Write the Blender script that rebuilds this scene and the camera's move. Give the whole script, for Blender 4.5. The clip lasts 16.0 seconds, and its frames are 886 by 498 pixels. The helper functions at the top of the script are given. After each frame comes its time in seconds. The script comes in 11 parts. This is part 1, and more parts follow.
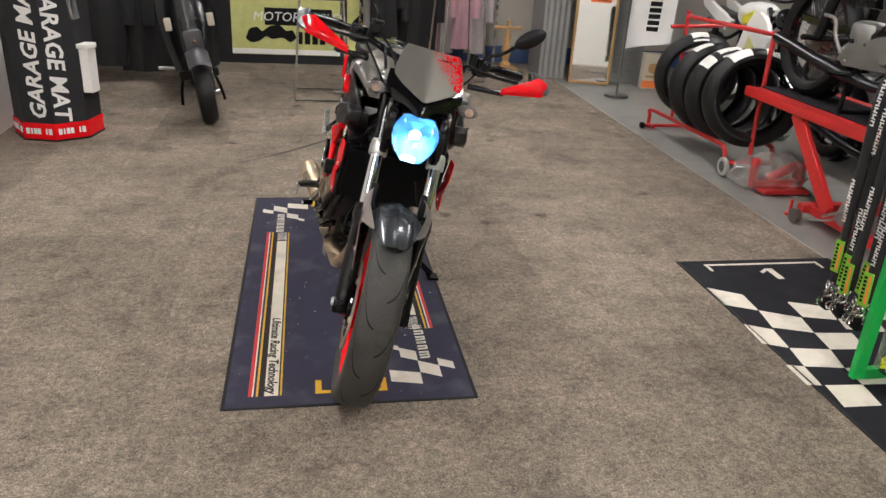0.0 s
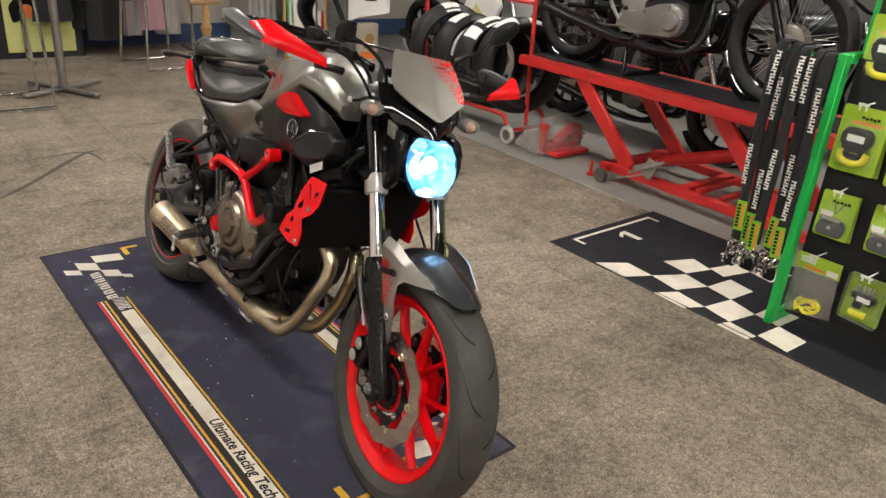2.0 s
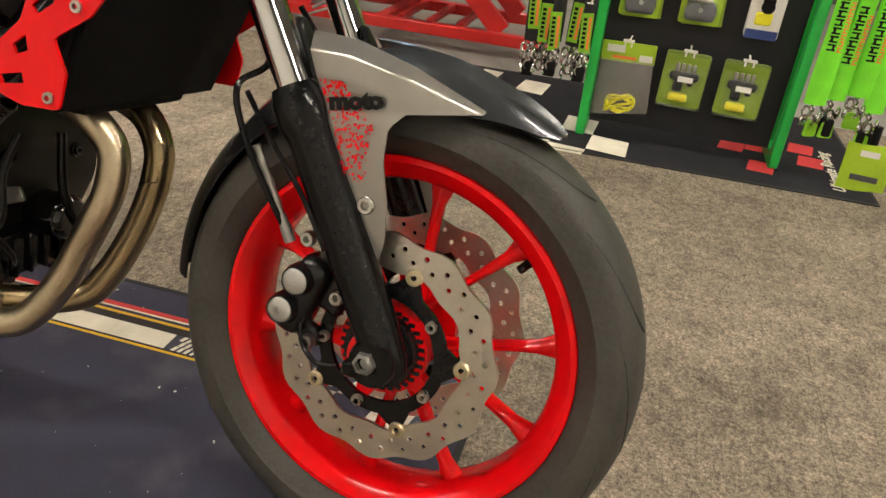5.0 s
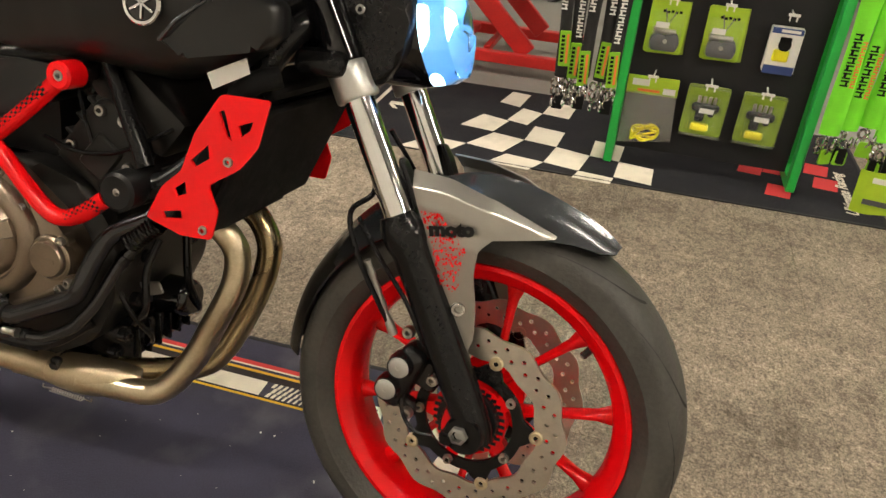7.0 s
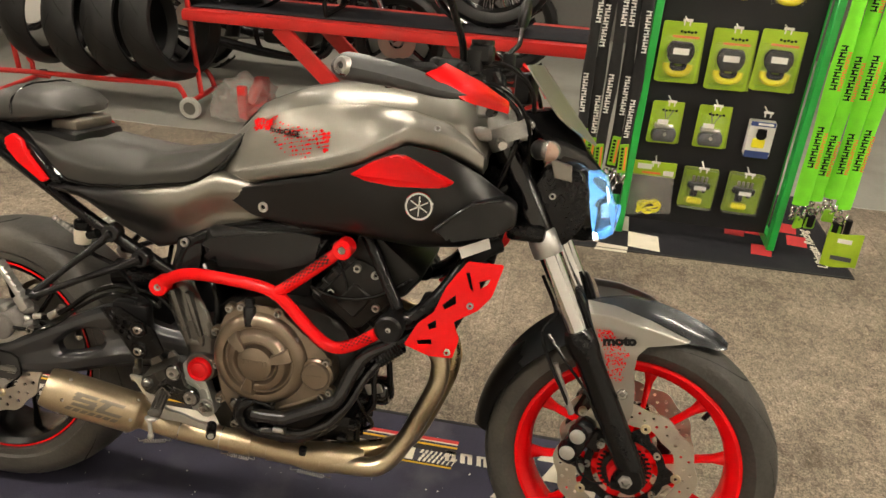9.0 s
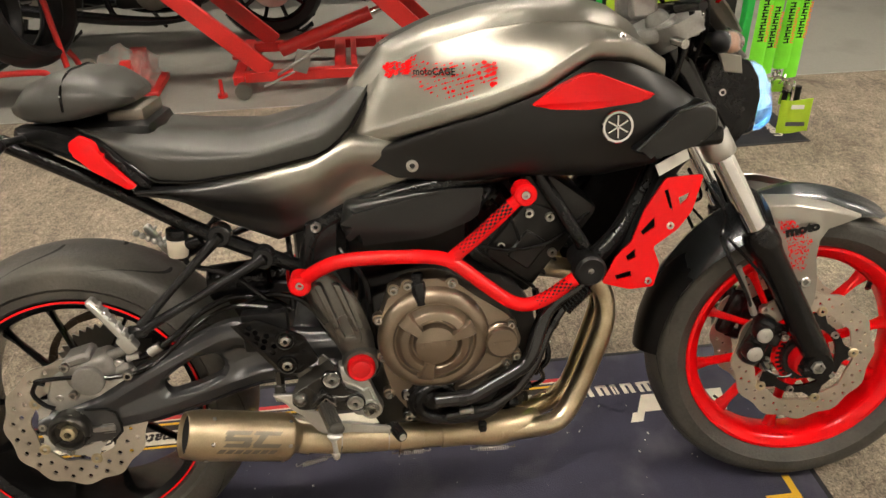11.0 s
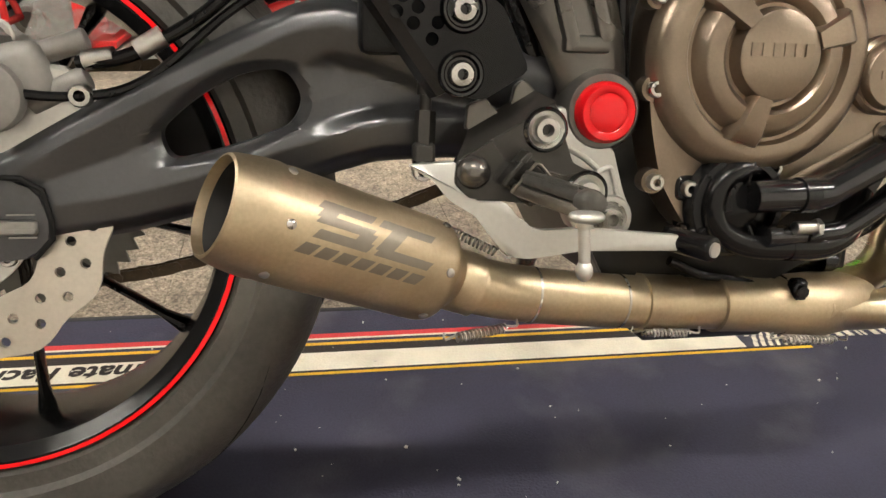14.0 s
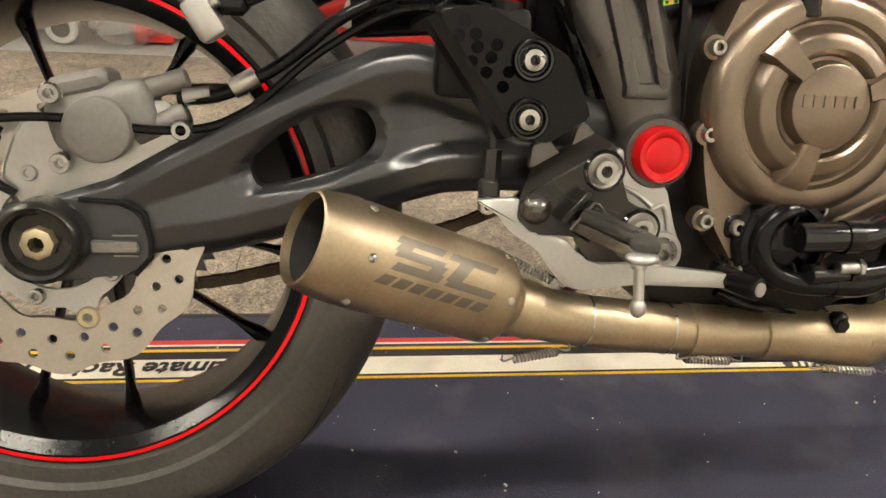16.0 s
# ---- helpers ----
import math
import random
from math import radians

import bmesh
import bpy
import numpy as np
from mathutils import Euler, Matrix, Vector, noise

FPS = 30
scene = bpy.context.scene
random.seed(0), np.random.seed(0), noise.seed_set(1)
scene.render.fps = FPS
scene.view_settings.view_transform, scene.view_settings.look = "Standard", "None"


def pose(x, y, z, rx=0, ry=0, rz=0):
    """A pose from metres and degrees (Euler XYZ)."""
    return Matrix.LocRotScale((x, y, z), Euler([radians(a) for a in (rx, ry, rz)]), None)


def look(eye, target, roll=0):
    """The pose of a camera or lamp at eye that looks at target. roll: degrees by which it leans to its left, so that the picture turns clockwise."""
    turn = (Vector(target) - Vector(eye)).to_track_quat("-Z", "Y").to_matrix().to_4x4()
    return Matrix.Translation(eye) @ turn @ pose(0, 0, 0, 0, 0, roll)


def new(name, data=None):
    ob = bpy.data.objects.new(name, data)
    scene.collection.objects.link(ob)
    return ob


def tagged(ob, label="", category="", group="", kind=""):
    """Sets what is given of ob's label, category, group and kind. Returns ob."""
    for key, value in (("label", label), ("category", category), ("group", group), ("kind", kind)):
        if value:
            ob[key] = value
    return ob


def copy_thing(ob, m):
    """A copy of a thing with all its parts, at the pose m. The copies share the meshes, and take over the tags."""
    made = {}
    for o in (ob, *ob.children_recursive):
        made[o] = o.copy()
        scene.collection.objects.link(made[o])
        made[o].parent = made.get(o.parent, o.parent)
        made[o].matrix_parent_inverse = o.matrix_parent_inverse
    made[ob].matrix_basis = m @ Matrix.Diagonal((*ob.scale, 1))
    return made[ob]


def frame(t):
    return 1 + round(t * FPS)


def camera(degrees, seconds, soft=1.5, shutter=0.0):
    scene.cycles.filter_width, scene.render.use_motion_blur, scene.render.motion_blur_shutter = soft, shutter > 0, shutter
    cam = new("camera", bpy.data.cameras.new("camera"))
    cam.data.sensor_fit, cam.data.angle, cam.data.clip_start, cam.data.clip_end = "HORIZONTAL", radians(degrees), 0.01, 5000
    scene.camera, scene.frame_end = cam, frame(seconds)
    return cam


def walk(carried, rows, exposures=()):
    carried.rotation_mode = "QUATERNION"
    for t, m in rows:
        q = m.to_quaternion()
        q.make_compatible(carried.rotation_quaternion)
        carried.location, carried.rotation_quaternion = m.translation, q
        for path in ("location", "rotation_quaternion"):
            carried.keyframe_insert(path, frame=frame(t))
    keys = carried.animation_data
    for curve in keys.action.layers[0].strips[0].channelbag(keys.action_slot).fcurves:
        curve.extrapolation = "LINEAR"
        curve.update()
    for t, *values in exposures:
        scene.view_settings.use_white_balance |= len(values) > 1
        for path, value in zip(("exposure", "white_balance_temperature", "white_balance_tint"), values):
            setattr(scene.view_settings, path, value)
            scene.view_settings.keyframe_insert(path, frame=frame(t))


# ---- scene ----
cam = camera(61.1, 16.0)
PATH = [
    (0, (-0.083, -0.083, 1.395), (0.266, 1.719, 0.6), 3.5),
    (0.5, (-0.272, 0.051, 1.401), (0.325, 1.772, 0.574), 4.5),
    (1, (-0.442, 0.249, 1.383), (0.311, 1.915, 0.573), 4.5),
    (1.5, (-0.637, 0.488, 1.377), (0.309, 2.061, 0.584), 4.4),
    (2, (-0.864, 0.739, 1.364), (0.319, 2.129, 0.548), 4.7),
    (2.5, (-0.952, 1.01, 1.333), (0.416, 2.209, 0.502), 5.3),
    (3, (-0.998, 1.318, 1.313), (0.527, 2.297, 0.465), 4.9),
    (3.5, (-1.009, 1.556, 1.212), (0.633, 2.228, 0.29), 4.0),
    (4, (-0.843, 1.699, 1.033), (0.815, 2.176, 0.022), 4.3),
    (4.2, (-0.768, 1.754, 0.97), (0.895, 2.179, -0.055), 5.0),
    (6.3, (-0.606, 1.733, 0.805), (1.121, 2.135, -0.119), 5.9),
    (6.5, (-0.647, 1.757, 0.877), (1.063, 2.17, -0.073), 5.4),
    (7, (-0.757, 1.823, 1.063), (0.912, 2.241, 0.044), 4.3),
    (7.5, (-0.965, 1.875, 1.243), (0.666, 2.257, 0.15), 2.6),
    (8, (-1.122, 1.944, 1.345), (0.565, 2.239, 0.31), 3.4),
    (8.5, (-1.168, 2.027, 1.373), (0.564, 2.318, 0.417), 4.1),
    (9, (-1.152, 2.183, 1.393), (0.593, 2.448, 0.453), 3.6),
    (9.2, (-1.151, 2.254, 1.388), (0.591, 2.492, 0.435), 3.3),
    (11.3, (-0.965, 2.883, 1.274), (0.69, 2.612, 0.184), -1.5),
    (11.5, (-0.907, 2.933, 1.241), (0.726, 2.609, 0.132), -1.4),
    (12, (-0.749, 3.003, 1.083), (0.795, 2.581, -0.116), 0.8),
    (12.2, (-0.693, 3.014, 1.017), (0.751, 2.587, -0.299), 2.9),
    (12.5, (-0.676, 3.026, 0.793), (0.887, 2.607, -0.382), 2.7),
    (13, (-0.595, 3.044, 0.609), (1.077, 2.604, -0.397), 3.3),
    (13.5, (-0.574, 3.059, 0.557), (1.17, 2.634, -0.325), 3.7),
    (14, (-0.582, 3.087, 0.57), (1.205, 2.723, -0.252), 3.3),
    (14.5, (-0.584, 3.09, 0.572), (1.206, 2.704, -0.232), 3.5),
    (15, (-0.59, 3.045, 0.573), (1.171, 2.547, -0.235), 4.6),
    (15.5, (-0.598, 3.042, 0.591), (1.159, 2.55, -0.227), 4.9),
    (16, (-0.609, 3.119, 0.619), (1.175, 2.847, -0.230), 4.0),
]
walk(cam, [(t, look(eye, target, roll)) for t, eye, target, roll in PATH],
     exposures=[(0, 0.0, 5650, 14), (0.8, 0.04, 5700, 14), (1.5, 0.05, 5800, 13), (2.5, 0.08, 6100, 11), (3.2, 0.1, 6350, 10), (4.2, 0.1, 6450, 10), (6.3, 0.10, 6500, 10), (9.2, 0.17, 6700, 10), (11.3, 0.25, 6450, 10), (12.05, 0.36, 6400, 10), (12.6, 0.58, 6400, 10), (13.0, 0.74, 6150, 10), (13.5, 0.66, 6100, 10), (14.5, 0.65, 6080, 10), (15.4, 0.64, 5950, 10), (16, 0.60, 6350, 9)])

# ---- world and light ----
world = bpy.data.worlds.new("world")
scene.world = world
world.use_nodes = True
bg = world.node_tree.nodes["Background"]
bg.inputs[0].default_value = (0.9, 0.95, 1.0, 1)
bg.inputs[1].default_value = 0.005
scene.view_settings.exposure = 0.0

# ---- materials ----
def mat(name, col, rough=0.5, metal=0.0, var=0.12, scale=6.0, grain=120.0, bump=0.0, coat=0.0, spec=0.5, alpha=1.0,
        emit=None, power=0.0, trans=0.0, island=0.0, rvar=0.1, dirt=None, dirt_amt=0.0, dirt_scale=3.0):
    """A Principled material with tone variation at two scales, roughness wear and fine relief."""
    m = bpy.data.materials.new(name)
    m.use_nodes = True
    nt = m.node_tree
    n, l = nt.nodes, nt.links
    p = n["Principled BSDF"]
    p.inputs["Metallic"].default_value = metal
    p.inputs["Coat Weight"].default_value = coat
    p.inputs["Coat Roughness"].default_value = 0.06
    p.inputs["Specular IOR Level"].default_value = spec
    p.inputs["Transmission Weight"].default_value = trans
    p.inputs["Alpha"].default_value = alpha
    tc = n.new("ShaderNodeTexCoord")
    n1 = n.new("ShaderNodeTexNoise"); n1.inputs["Scale"].default_value = scale; n1.inputs["Detail"].default_value = 6
    n2 = n.new("ShaderNodeTexNoise"); n2.inputs["Scale"].default_value = grain; n2.inputs["Detail"].default_value = 3
    l.new(tc.outputs["Object"], n1.inputs["Vector"]); l.new(tc.outputs["Object"], n2.inputs["Vector"])
    mx = n.new("ShaderNodeMath"); mx.operation = "MULTIPLY_ADD"; mx.inputs[1].default_value = 0.6
    sc = n.new("ShaderNodeMath"); sc.operation = "MULTIPLY"; sc.inputs[1].default_value = 0.4
    l.new(n2.outputs[0], sc.inputs[0]); l.new(n1.outputs[0], mx.inputs[0]); l.new(sc.outputs[0], mx.inputs[2])
    mr = n.new("ShaderNodeMapRange"); mr.inputs[1].default_value = 0.3; mr.inputs[2].default_value = 0.7
    mr.inputs[3].default_value = 1 - var; mr.inputs[4].default_value = 1 + var
    l.new(mx.outputs[0], mr.inputs[0])
    cm = n.new("ShaderNodeMix"); cm.data_type = "RGBA"; cm.blend_type = "MULTIPLY"; cm.inputs[0].default_value = 1.0
    cm.inputs[6].default_value = (*col, 1)
    cmb = n.new("ShaderNodeCombineColor")
    src = mr.outputs[0]
    if island:
        oi = n.new("ShaderNodeObjectInfo")
        ir = n.new("ShaderNodeMapRange"); ir.inputs[3].default_value = 1 - island; ir.inputs[4].default_value = 1 + island
        l.new(oi.outputs["Random"], ir.inputs[0])
        im = n.new("ShaderNodeMath"); im.operation = "MULTIPLY"
        l.new(ir.outputs[0], im.inputs[0]); l.new(src, im.inputs[1]); src = im.outputs[0]
    for k in range(3):
        l.new(src, cmb.inputs[k])
    l.new(cmb.outputs[0], cm.inputs[7])
    out = cm.outputs[2]
    if dirt:
        nd = n.new("ShaderNodeTexNoise"); nd.inputs["Scale"].default_value = dirt_scale; nd.inputs["Detail"].default_value = 8
        l.new(tc.outputs["Object"], nd.inputs["Vector"])
        dr = n.new("ShaderNodeMapRange"); dr.inputs[1].default_value = 0.52; dr.inputs[2].default_value = 0.72; dr.inputs[4].default_value = dirt_amt
        l.new(nd.outputs[0], dr.inputs[0])
        dm = n.new("ShaderNodeMix"); dm.data_type = "RGBA"; dm.inputs[7].default_value = (*dirt, 1)
        l.new(dr.outputs[0], dm.inputs[0]); l.new(out, dm.inputs[6]); out = dm.outputs[2]
    l.new(out, p.inputs["Base Color"])
    rr = n.new("ShaderNodeMapRange"); rr.inputs[1].default_value = 0.3; rr.inputs[2].default_value = 0.7
    rr.inputs[3].default_value = max(0.02, rough * (1 - rvar)); rr.inputs[4].default_value = min(1, rough * (1 + rvar))
    l.new(n1.outputs[0], rr.inputs[0]); l.new(rr.outputs[0], p.inputs["Roughness"])
    if bump:
        b = n.new("ShaderNodeBump"); b.inputs["Strength"].default_value = bump; b.inputs["Distance"].default_value = 0.002
        l.new(n2.outputs[0], b.inputs["Height"]); l.new(b.outputs[0], p.inputs["Normal"])
    if emit:
        p.inputs["Emission Color"].default_value = (*emit, 1)
        p.inputs["Emission Strength"].default_value = power
    return m

M = {}
def carpet_material():
    """Loop-pile carpet: pale and dark tufts, soft wear at a larger scale, small dark stains."""
    m = bpy.data.materials.new("carpet")
    m.use_nodes = True
    n, l = m.node_tree.nodes, m.node_tree.links
    p = n["Principled BSDF"]
    p.inputs["Roughness"].default_value = 0.95
    p.inputs["Specular IOR Level"].default_value = 0.12
    g = n.new("ShaderNodeNewGeometry")
    def noise(scale, detail, rough=0.5, distort=0.0):
        t = n.new("ShaderNodeTexNoise")
        t.inputs["Scale"].default_value, t.inputs["Detail"].default_value = scale, detail
        t.inputs["Roughness"].default_value, t.inputs["Distortion"].default_value = rough, distort
        l.new(g.outputs["Position"], t.inputs["Vector"])
        return t.outputs[0]
    def ramp(v, a, b, lo, hi):
        r = n.new("ShaderNodeMapRange")
        r.inputs[1].default_value, r.inputs[2].default_value, r.inputs[3].default_value, r.inputs[4].default_value = a, b, lo, hi
        l.new(v, r.inputs[0])
        return r.outputs[0]
    def mul(a, b):
        k = n.new("ShaderNodeMath"); k.operation = "MULTIPLY"
        l.new(a, k.inputs[0]); l.new(b, k.inputs[1])
        return k.outputs[0]
    tuft = noise(150, 4, 0.75)
    fine = noise(360, 3, 0.7)
    tone = mul(ramp(tuft, 0.36, 0.64, 0.50, 1.50), ramp(fine, 0.32, 0.68, 0.58, 1.42))
    wear = mul(ramp(noise(1.7, 5, 0.6), 0.3, 0.7, 0.74, 1.24), mul(ramp(noise(11, 5, 0.6), 0.3, 0.7, 0.80, 1.20), ramp(noise(48, 4, 0.7), 0.34, 0.66, 0.66, 1.34)))
    oi = n.new("ShaderNodeObjectInfo")
    wear = mul(wear, ramp(oi.outputs["Random"], 0, 1, 0.89, 1.10))
    vo = n.new("ShaderNodeTexVoronoi"); vo.inputs["Scale"].default_value = 2.3
    ad = n.new("ShaderNodeMixRGB"); ad.blend_type = "ADD"; ad.inputs[0].default_value = 0.10
    nc = n.new("ShaderNodeTexNoise"); nc.inputs["Scale"].default_value = 14
    l.new(g.outputs["Position"], nc.inputs["Vector"]); l.new(g.outputs["Position"], ad.inputs[1]); l.new(nc.outputs["Color"], ad.inputs[2])
    l.new(ad.outputs[0], vo.inputs["Vector"])
    stain = ramp(vo.outputs["Distance"], 0.05, 0.12, 0.42, 1.0)
    smudge = ramp(noise(2.4, 7, 0.68, 0.5), 0.54, 0.68, 1.0, 0.62)
    tone = mul(mul(tone, wear), mul(stain, smudge))
    cc = n.new("ShaderNodeCombineColor")
    for k in range(3):
        l.new(tone, cc.inputs[k])
    cm = n.new("ShaderNodeMix"); cm.data_type = "RGBA"; cm.blend_type = "MULTIPLY"; cm.inputs[0].default_value = 1.0
    cm.inputs[6].default_value = (0.204, 0.171, 0.135, 1)
    l.new(cc.outputs[0], cm.inputs[7])
    l.new(cm.outputs[2], p.inputs["Base Color"])
    b = n.new("ShaderNodeBump"); b.inputs["Strength"].default_value = 0.35; b.inputs["Distance"].default_value = 0.003
    l.new(tuft, b.inputs["Height"]); l.new(b.outputs[0], p.inputs["Normal"])
    return m
M["carpet"] = carpet_material()
M["vinyl"] = mat("vinyl", (0.235, 0.230, 0.210), 0.55, var=0.10, scale=3, grain=60, dirt=(0.10, 0.10, 0.09), dirt_amt=0.4)
M["wall"] = mat("wall", (0.50, 0.47, 0.41), 0.8, var=0.05, scale=2, grain=40, bump=0.15)
M["darkwall"] = mat("dark_wall", (0.11, 0.105, 0.10), 0.8, var=0.08, scale=2, grain=40, bump=0.15)
M["whitewall"] = mat("whitewall", (0.74, 0.72, 0.68), 0.7, var=0.05, scale=2, grain=40, bump=0.1)
M["ceiling"] = mat("ceiling", (0.16, 0.155, 0.15), 0.9, var=0.06, scale=3, grain=60, bump=0.2)
M["lamp"] = mat("lamp_panel", (0.9, 0.9, 0.9), 0.6, emit=(1.0, 0.9, 0.74), power=112.0)
M["matblue"] = mat("mat_navy", (0.039, 0.038, 0.061), 0.92, var=0.22, scale=9, grain=300, bump=0.5, spec=0.2, dirt=(0.13, 0.125, 0.14), dirt_amt=0.42, dirt_scale=6)
M["matblack"] = mat("mat_black", (0.014, 0.014, 0.018), 0.9, var=0.25, scale=9, grain=300, bump=0.5, spec=0.2, dirt=(0.05, 0.05, 0.05), dirt_amt=0.25)
M["matedge"] = mat("mat_edge", (0.012, 0.012, 0.014), 0.9, var=0.2, bump=0.4)
M["p_white"] = mat("print_white", (0.66, 0.61, 0.52), 0.9, var=0.10, scale=14, grain=300, bump=0.4, spec=0.2, dirt=(0.35, 0.32, 0.27), dirt_amt=0.5, dirt_scale=9)
M["p_red"] = mat("print_red", (0.52, 0.045, 0.05), 0.9, var=0.12, grain=300, bump=0.4, spec=0.2)
M["p_yellow"] = mat("print_yellow", (0.62, 0.36, 0.03), 0.9, var=0.12, grain=300, bump=0.4, spec=0.2)
M["p_dark"] = mat("print_dark", (0.03, 0.025, 0.025), 0.9, var=0.12, grain=300, bump=0.4, spec=0.2)
M["rubber"] = mat("tyre_rubber", (0.046, 0.044, 0.040), 0.56, var=0.36, scale=14, grain=160, bump=0.45, spec=0.35, dirt=(0.09, 0.08, 0.065), dirt_amt=0.35, dirt_scale=7)
M["wornrubber"] = mat("scuffed_tyre_rubber", (0.046, 0.043, 0.038), 0.50, var=0.40, scale=9, grain=160, bump=0.45, spec=0.55, dirt=(0.12, 0.105, 0.085), dirt_amt=0.42, dirt_scale=6)
M["newrubber"] = mat("new_tyre_rubber", (0.010, 0.010, 0.0105), 0.48, var=0.25, scale=10, grain=160, bump=0.2, spec=0.32)
M["groove"] = mat("tyre_groove_shade", (0.006, 0.006, 0.006), 0.9)
M["redrim"] = mat("red_powder_coat", (0.74, 0.003, 0.006), 0.18, var=0.06, scale=20, grain=400, bump=0.02, coat=0.15, spec=0.2)
M["red"] = mat("red_paint", (0.74, 0.004, 0.007), 0.22, var=0.06, scale=12, grain=300, bump=0.02, coat=0.15, spec=0.25)
M["redanod"] = mat("red_anodised", (0.62, 0.004, 0.008), 0.16, metal=0.15, var=0.05, coat=0.4, spec=0.3)
M["redlift"] = mat("red_lift_paint", (0.55, 0.02, 0.018), 0.42, var=0.14, scale=7, grain=120, bump=0.06, coat=0.2, dirt=(0.16, 0.05, 0.04), dirt_amt=0.4)
M["blackgloss"] = mat("black_gloss", (0.004, 0.004, 0.0045), 0.08, var=0.1, coat=0.3, spec=0.4)
M["blacksatin"] = mat("black_satin", (0.0065, 0.0065, 0.007), 0.21, var=0.12, scale=9, grain=200, bump=0.04, spec=0.24)
M["blacksoft"] = mat("satin_black_panel", (0.0075, 0.0075, 0.008), 0.33, var=0.12, scale=8, grain=400, bump=0.05, spec=0.42)
M["meshblack"] = mat("matt_black_mesh", (0.006, 0.006, 0.0065), 0.8, var=0.3, scale=60, grain=500, bump=0.5, spec=0.12)
M["blackmetal"] = mat("black_metal", (0.018, 0.018, 0.0195), 0.24, metal=0.5, var=0.12, scale=9, grain=220, bump=0.06)
M["blackplastic"] = mat("black_plastic", (0.008, 0.008, 0.0086), 0.32, var=0.12, scale=10, grain=500, bump=0.18, spec=0.22)
M["swing"] = mat("swingarm_paint", (0.086, 0.087, 0.092), 0.32, metal=0.72, var=0.10, scale=6, grain=300, bump=0.08)
M["silver"] = mat("silver_paint", (0.265, 0.252, 0.224), 0.35, metal=0.70, var=0.08, scale=5, grain=700, bump=0.02, coat=0.14)
M["grey"] = mat("grey_paint", (0.052, 0.056, 0.061), 0.25, metal=0.6, var=0.06, scale=5, grain=700, coat=0.4)
M["guardgrey"] = mat("guard_grey", (0.065, 0.066, 0.07), 0.4, metal=0.2, var=0.08, scale=9, grain=300, bump=0.08)
M["seat"] = mat("seat_vinyl", (0.036, 0.035, 0.032), 0.42, var=0.15, scale=8, grain=420, bump=0.22, spec=0.45)
M["chrome"] = mat("chrome", (0.72, 0.72, 0.72), 0.08, metal=1.0, var=0.03, scale=10)
M["steel"] = mat("steel", (0.52, 0.51, 0.49), 0.28, metal=1.0, var=0.10, scale=18, grain=200, bump=0.05)
M["disc"] = mat("brake_disc", (0.58, 0.54, 0.48), 0.36, metal=1.0, var=0.10, scale=20, grain=260, bump=0.06)
M["alloy"] = mat("cast_alloy", (0.36, 0.355, 0.34), 0.45, metal=0.9, var=0.14, scale=14, grain=240, bump=0.15)
M["alloywhite"] = mat("forged_alloy", (0.55, 0.55, 0.53), 0.4, metal=0.85, var=0.08, scale=14, grain=240, bump=0.06)
M["bronze"] = mat("bronze_casing", (0.265, 0.212, 0.162), 0.31, metal=0.88, var=0.10, scale=12, grain=400, bump=0.10, dirt=(0.07, 0.055, 0.045), dirt_amt=0.35, dirt_scale=9)
M["engine"] = mat("engine_grey", (0.011, 0.0107, 0.0103), 0.34, metal=0.15, spec=0.3, var=0.2, scale=12, grain=240, bump=0.15, dirt=(0.035, 0.031, 0.027), dirt_amt=0.35, dirt_scale=8)
M["titan"] = mat("titanium", (0.51, 0.42, 0.29), 0.44, metal=1.0, var=0.14, scale=7, grain=300, bump=0.06, dirt=(0.26, 0.20, 0.13), dirt_amt=0.75, dirt_scale=7)
M["header"] = mat("heated_steel", (0.40, 0.315, 0.185), 0.28, metal=1.0, var=0.16, scale=9, grain=220, bump=0.05, dirt=(0.24, 0.17, 0.10), dirt_amt=0.55, dirt_scale=12)
M["canmark"] = mat("etched_mark", (0.235, 0.212, 0.178), 0.42, metal=0.85, var=0.12)
M["chain"] = mat("rusty_chain", (0.085, 0.064, 0.042), 0.45, metal=0.7, var=0.3, scale=60, bump=0.1)
M["dark"] = mat("near_black", (0.012, 0.011, 0.010), 0.8, var=0.2)
M["etch"] = mat("etched_grey", (0.17, 0.165, 0.15), 0.42, metal=0.7, var=0.1)
M["hose"] = mat("rubber_hose", (0.006, 0.006, 0.0065), 0.18, var=0.15, scale=10, grain=160, bump=0.06, spec=0.24)
M["resplastic"] = mat("reservoir_plastic", (0.62, 0.56, 0.45), 0.4, var=0.08, trans=0.2)
M["lensclear"] = mat("clear_lens", (0.95, 0.88, 0.82), 0.06, var=0.02, trans=0.82)
M["lamplens"] = mat("headlamp_lens", (0.50, 0.78, 1.0), 0.10, var=0.1, scale=40, trans=0.92, coat=0.5)
M["amber"] = mat("amber_bulb", (0.80, 0.42, 0.25), 0.3, var=0.05, trans=0.2)
M["ledcore"] = mat("headlamp_bulb", (0.9, 0.95, 1), 0.4, emit=(0.62, 0.86, 1.0), power=15.0)
# Reflector glows faint blue itself, standing in for bulb light spread across it.
M["ledrim"] = mat("headlamp_reflector_glow", (0.20, 0.42, 0.66), 0.36, metal=0.8, var=0.15, scale=60, grain=90, bump=0.08, emit=(0.04, 0.28, 0.9), power=0.14)
M["green"] = mat("green_powder_coat", (0.02, 0.46, 0.075), 0.35, var=0.08, scale=8, grain=200, bump=0.03, coat=0.3)
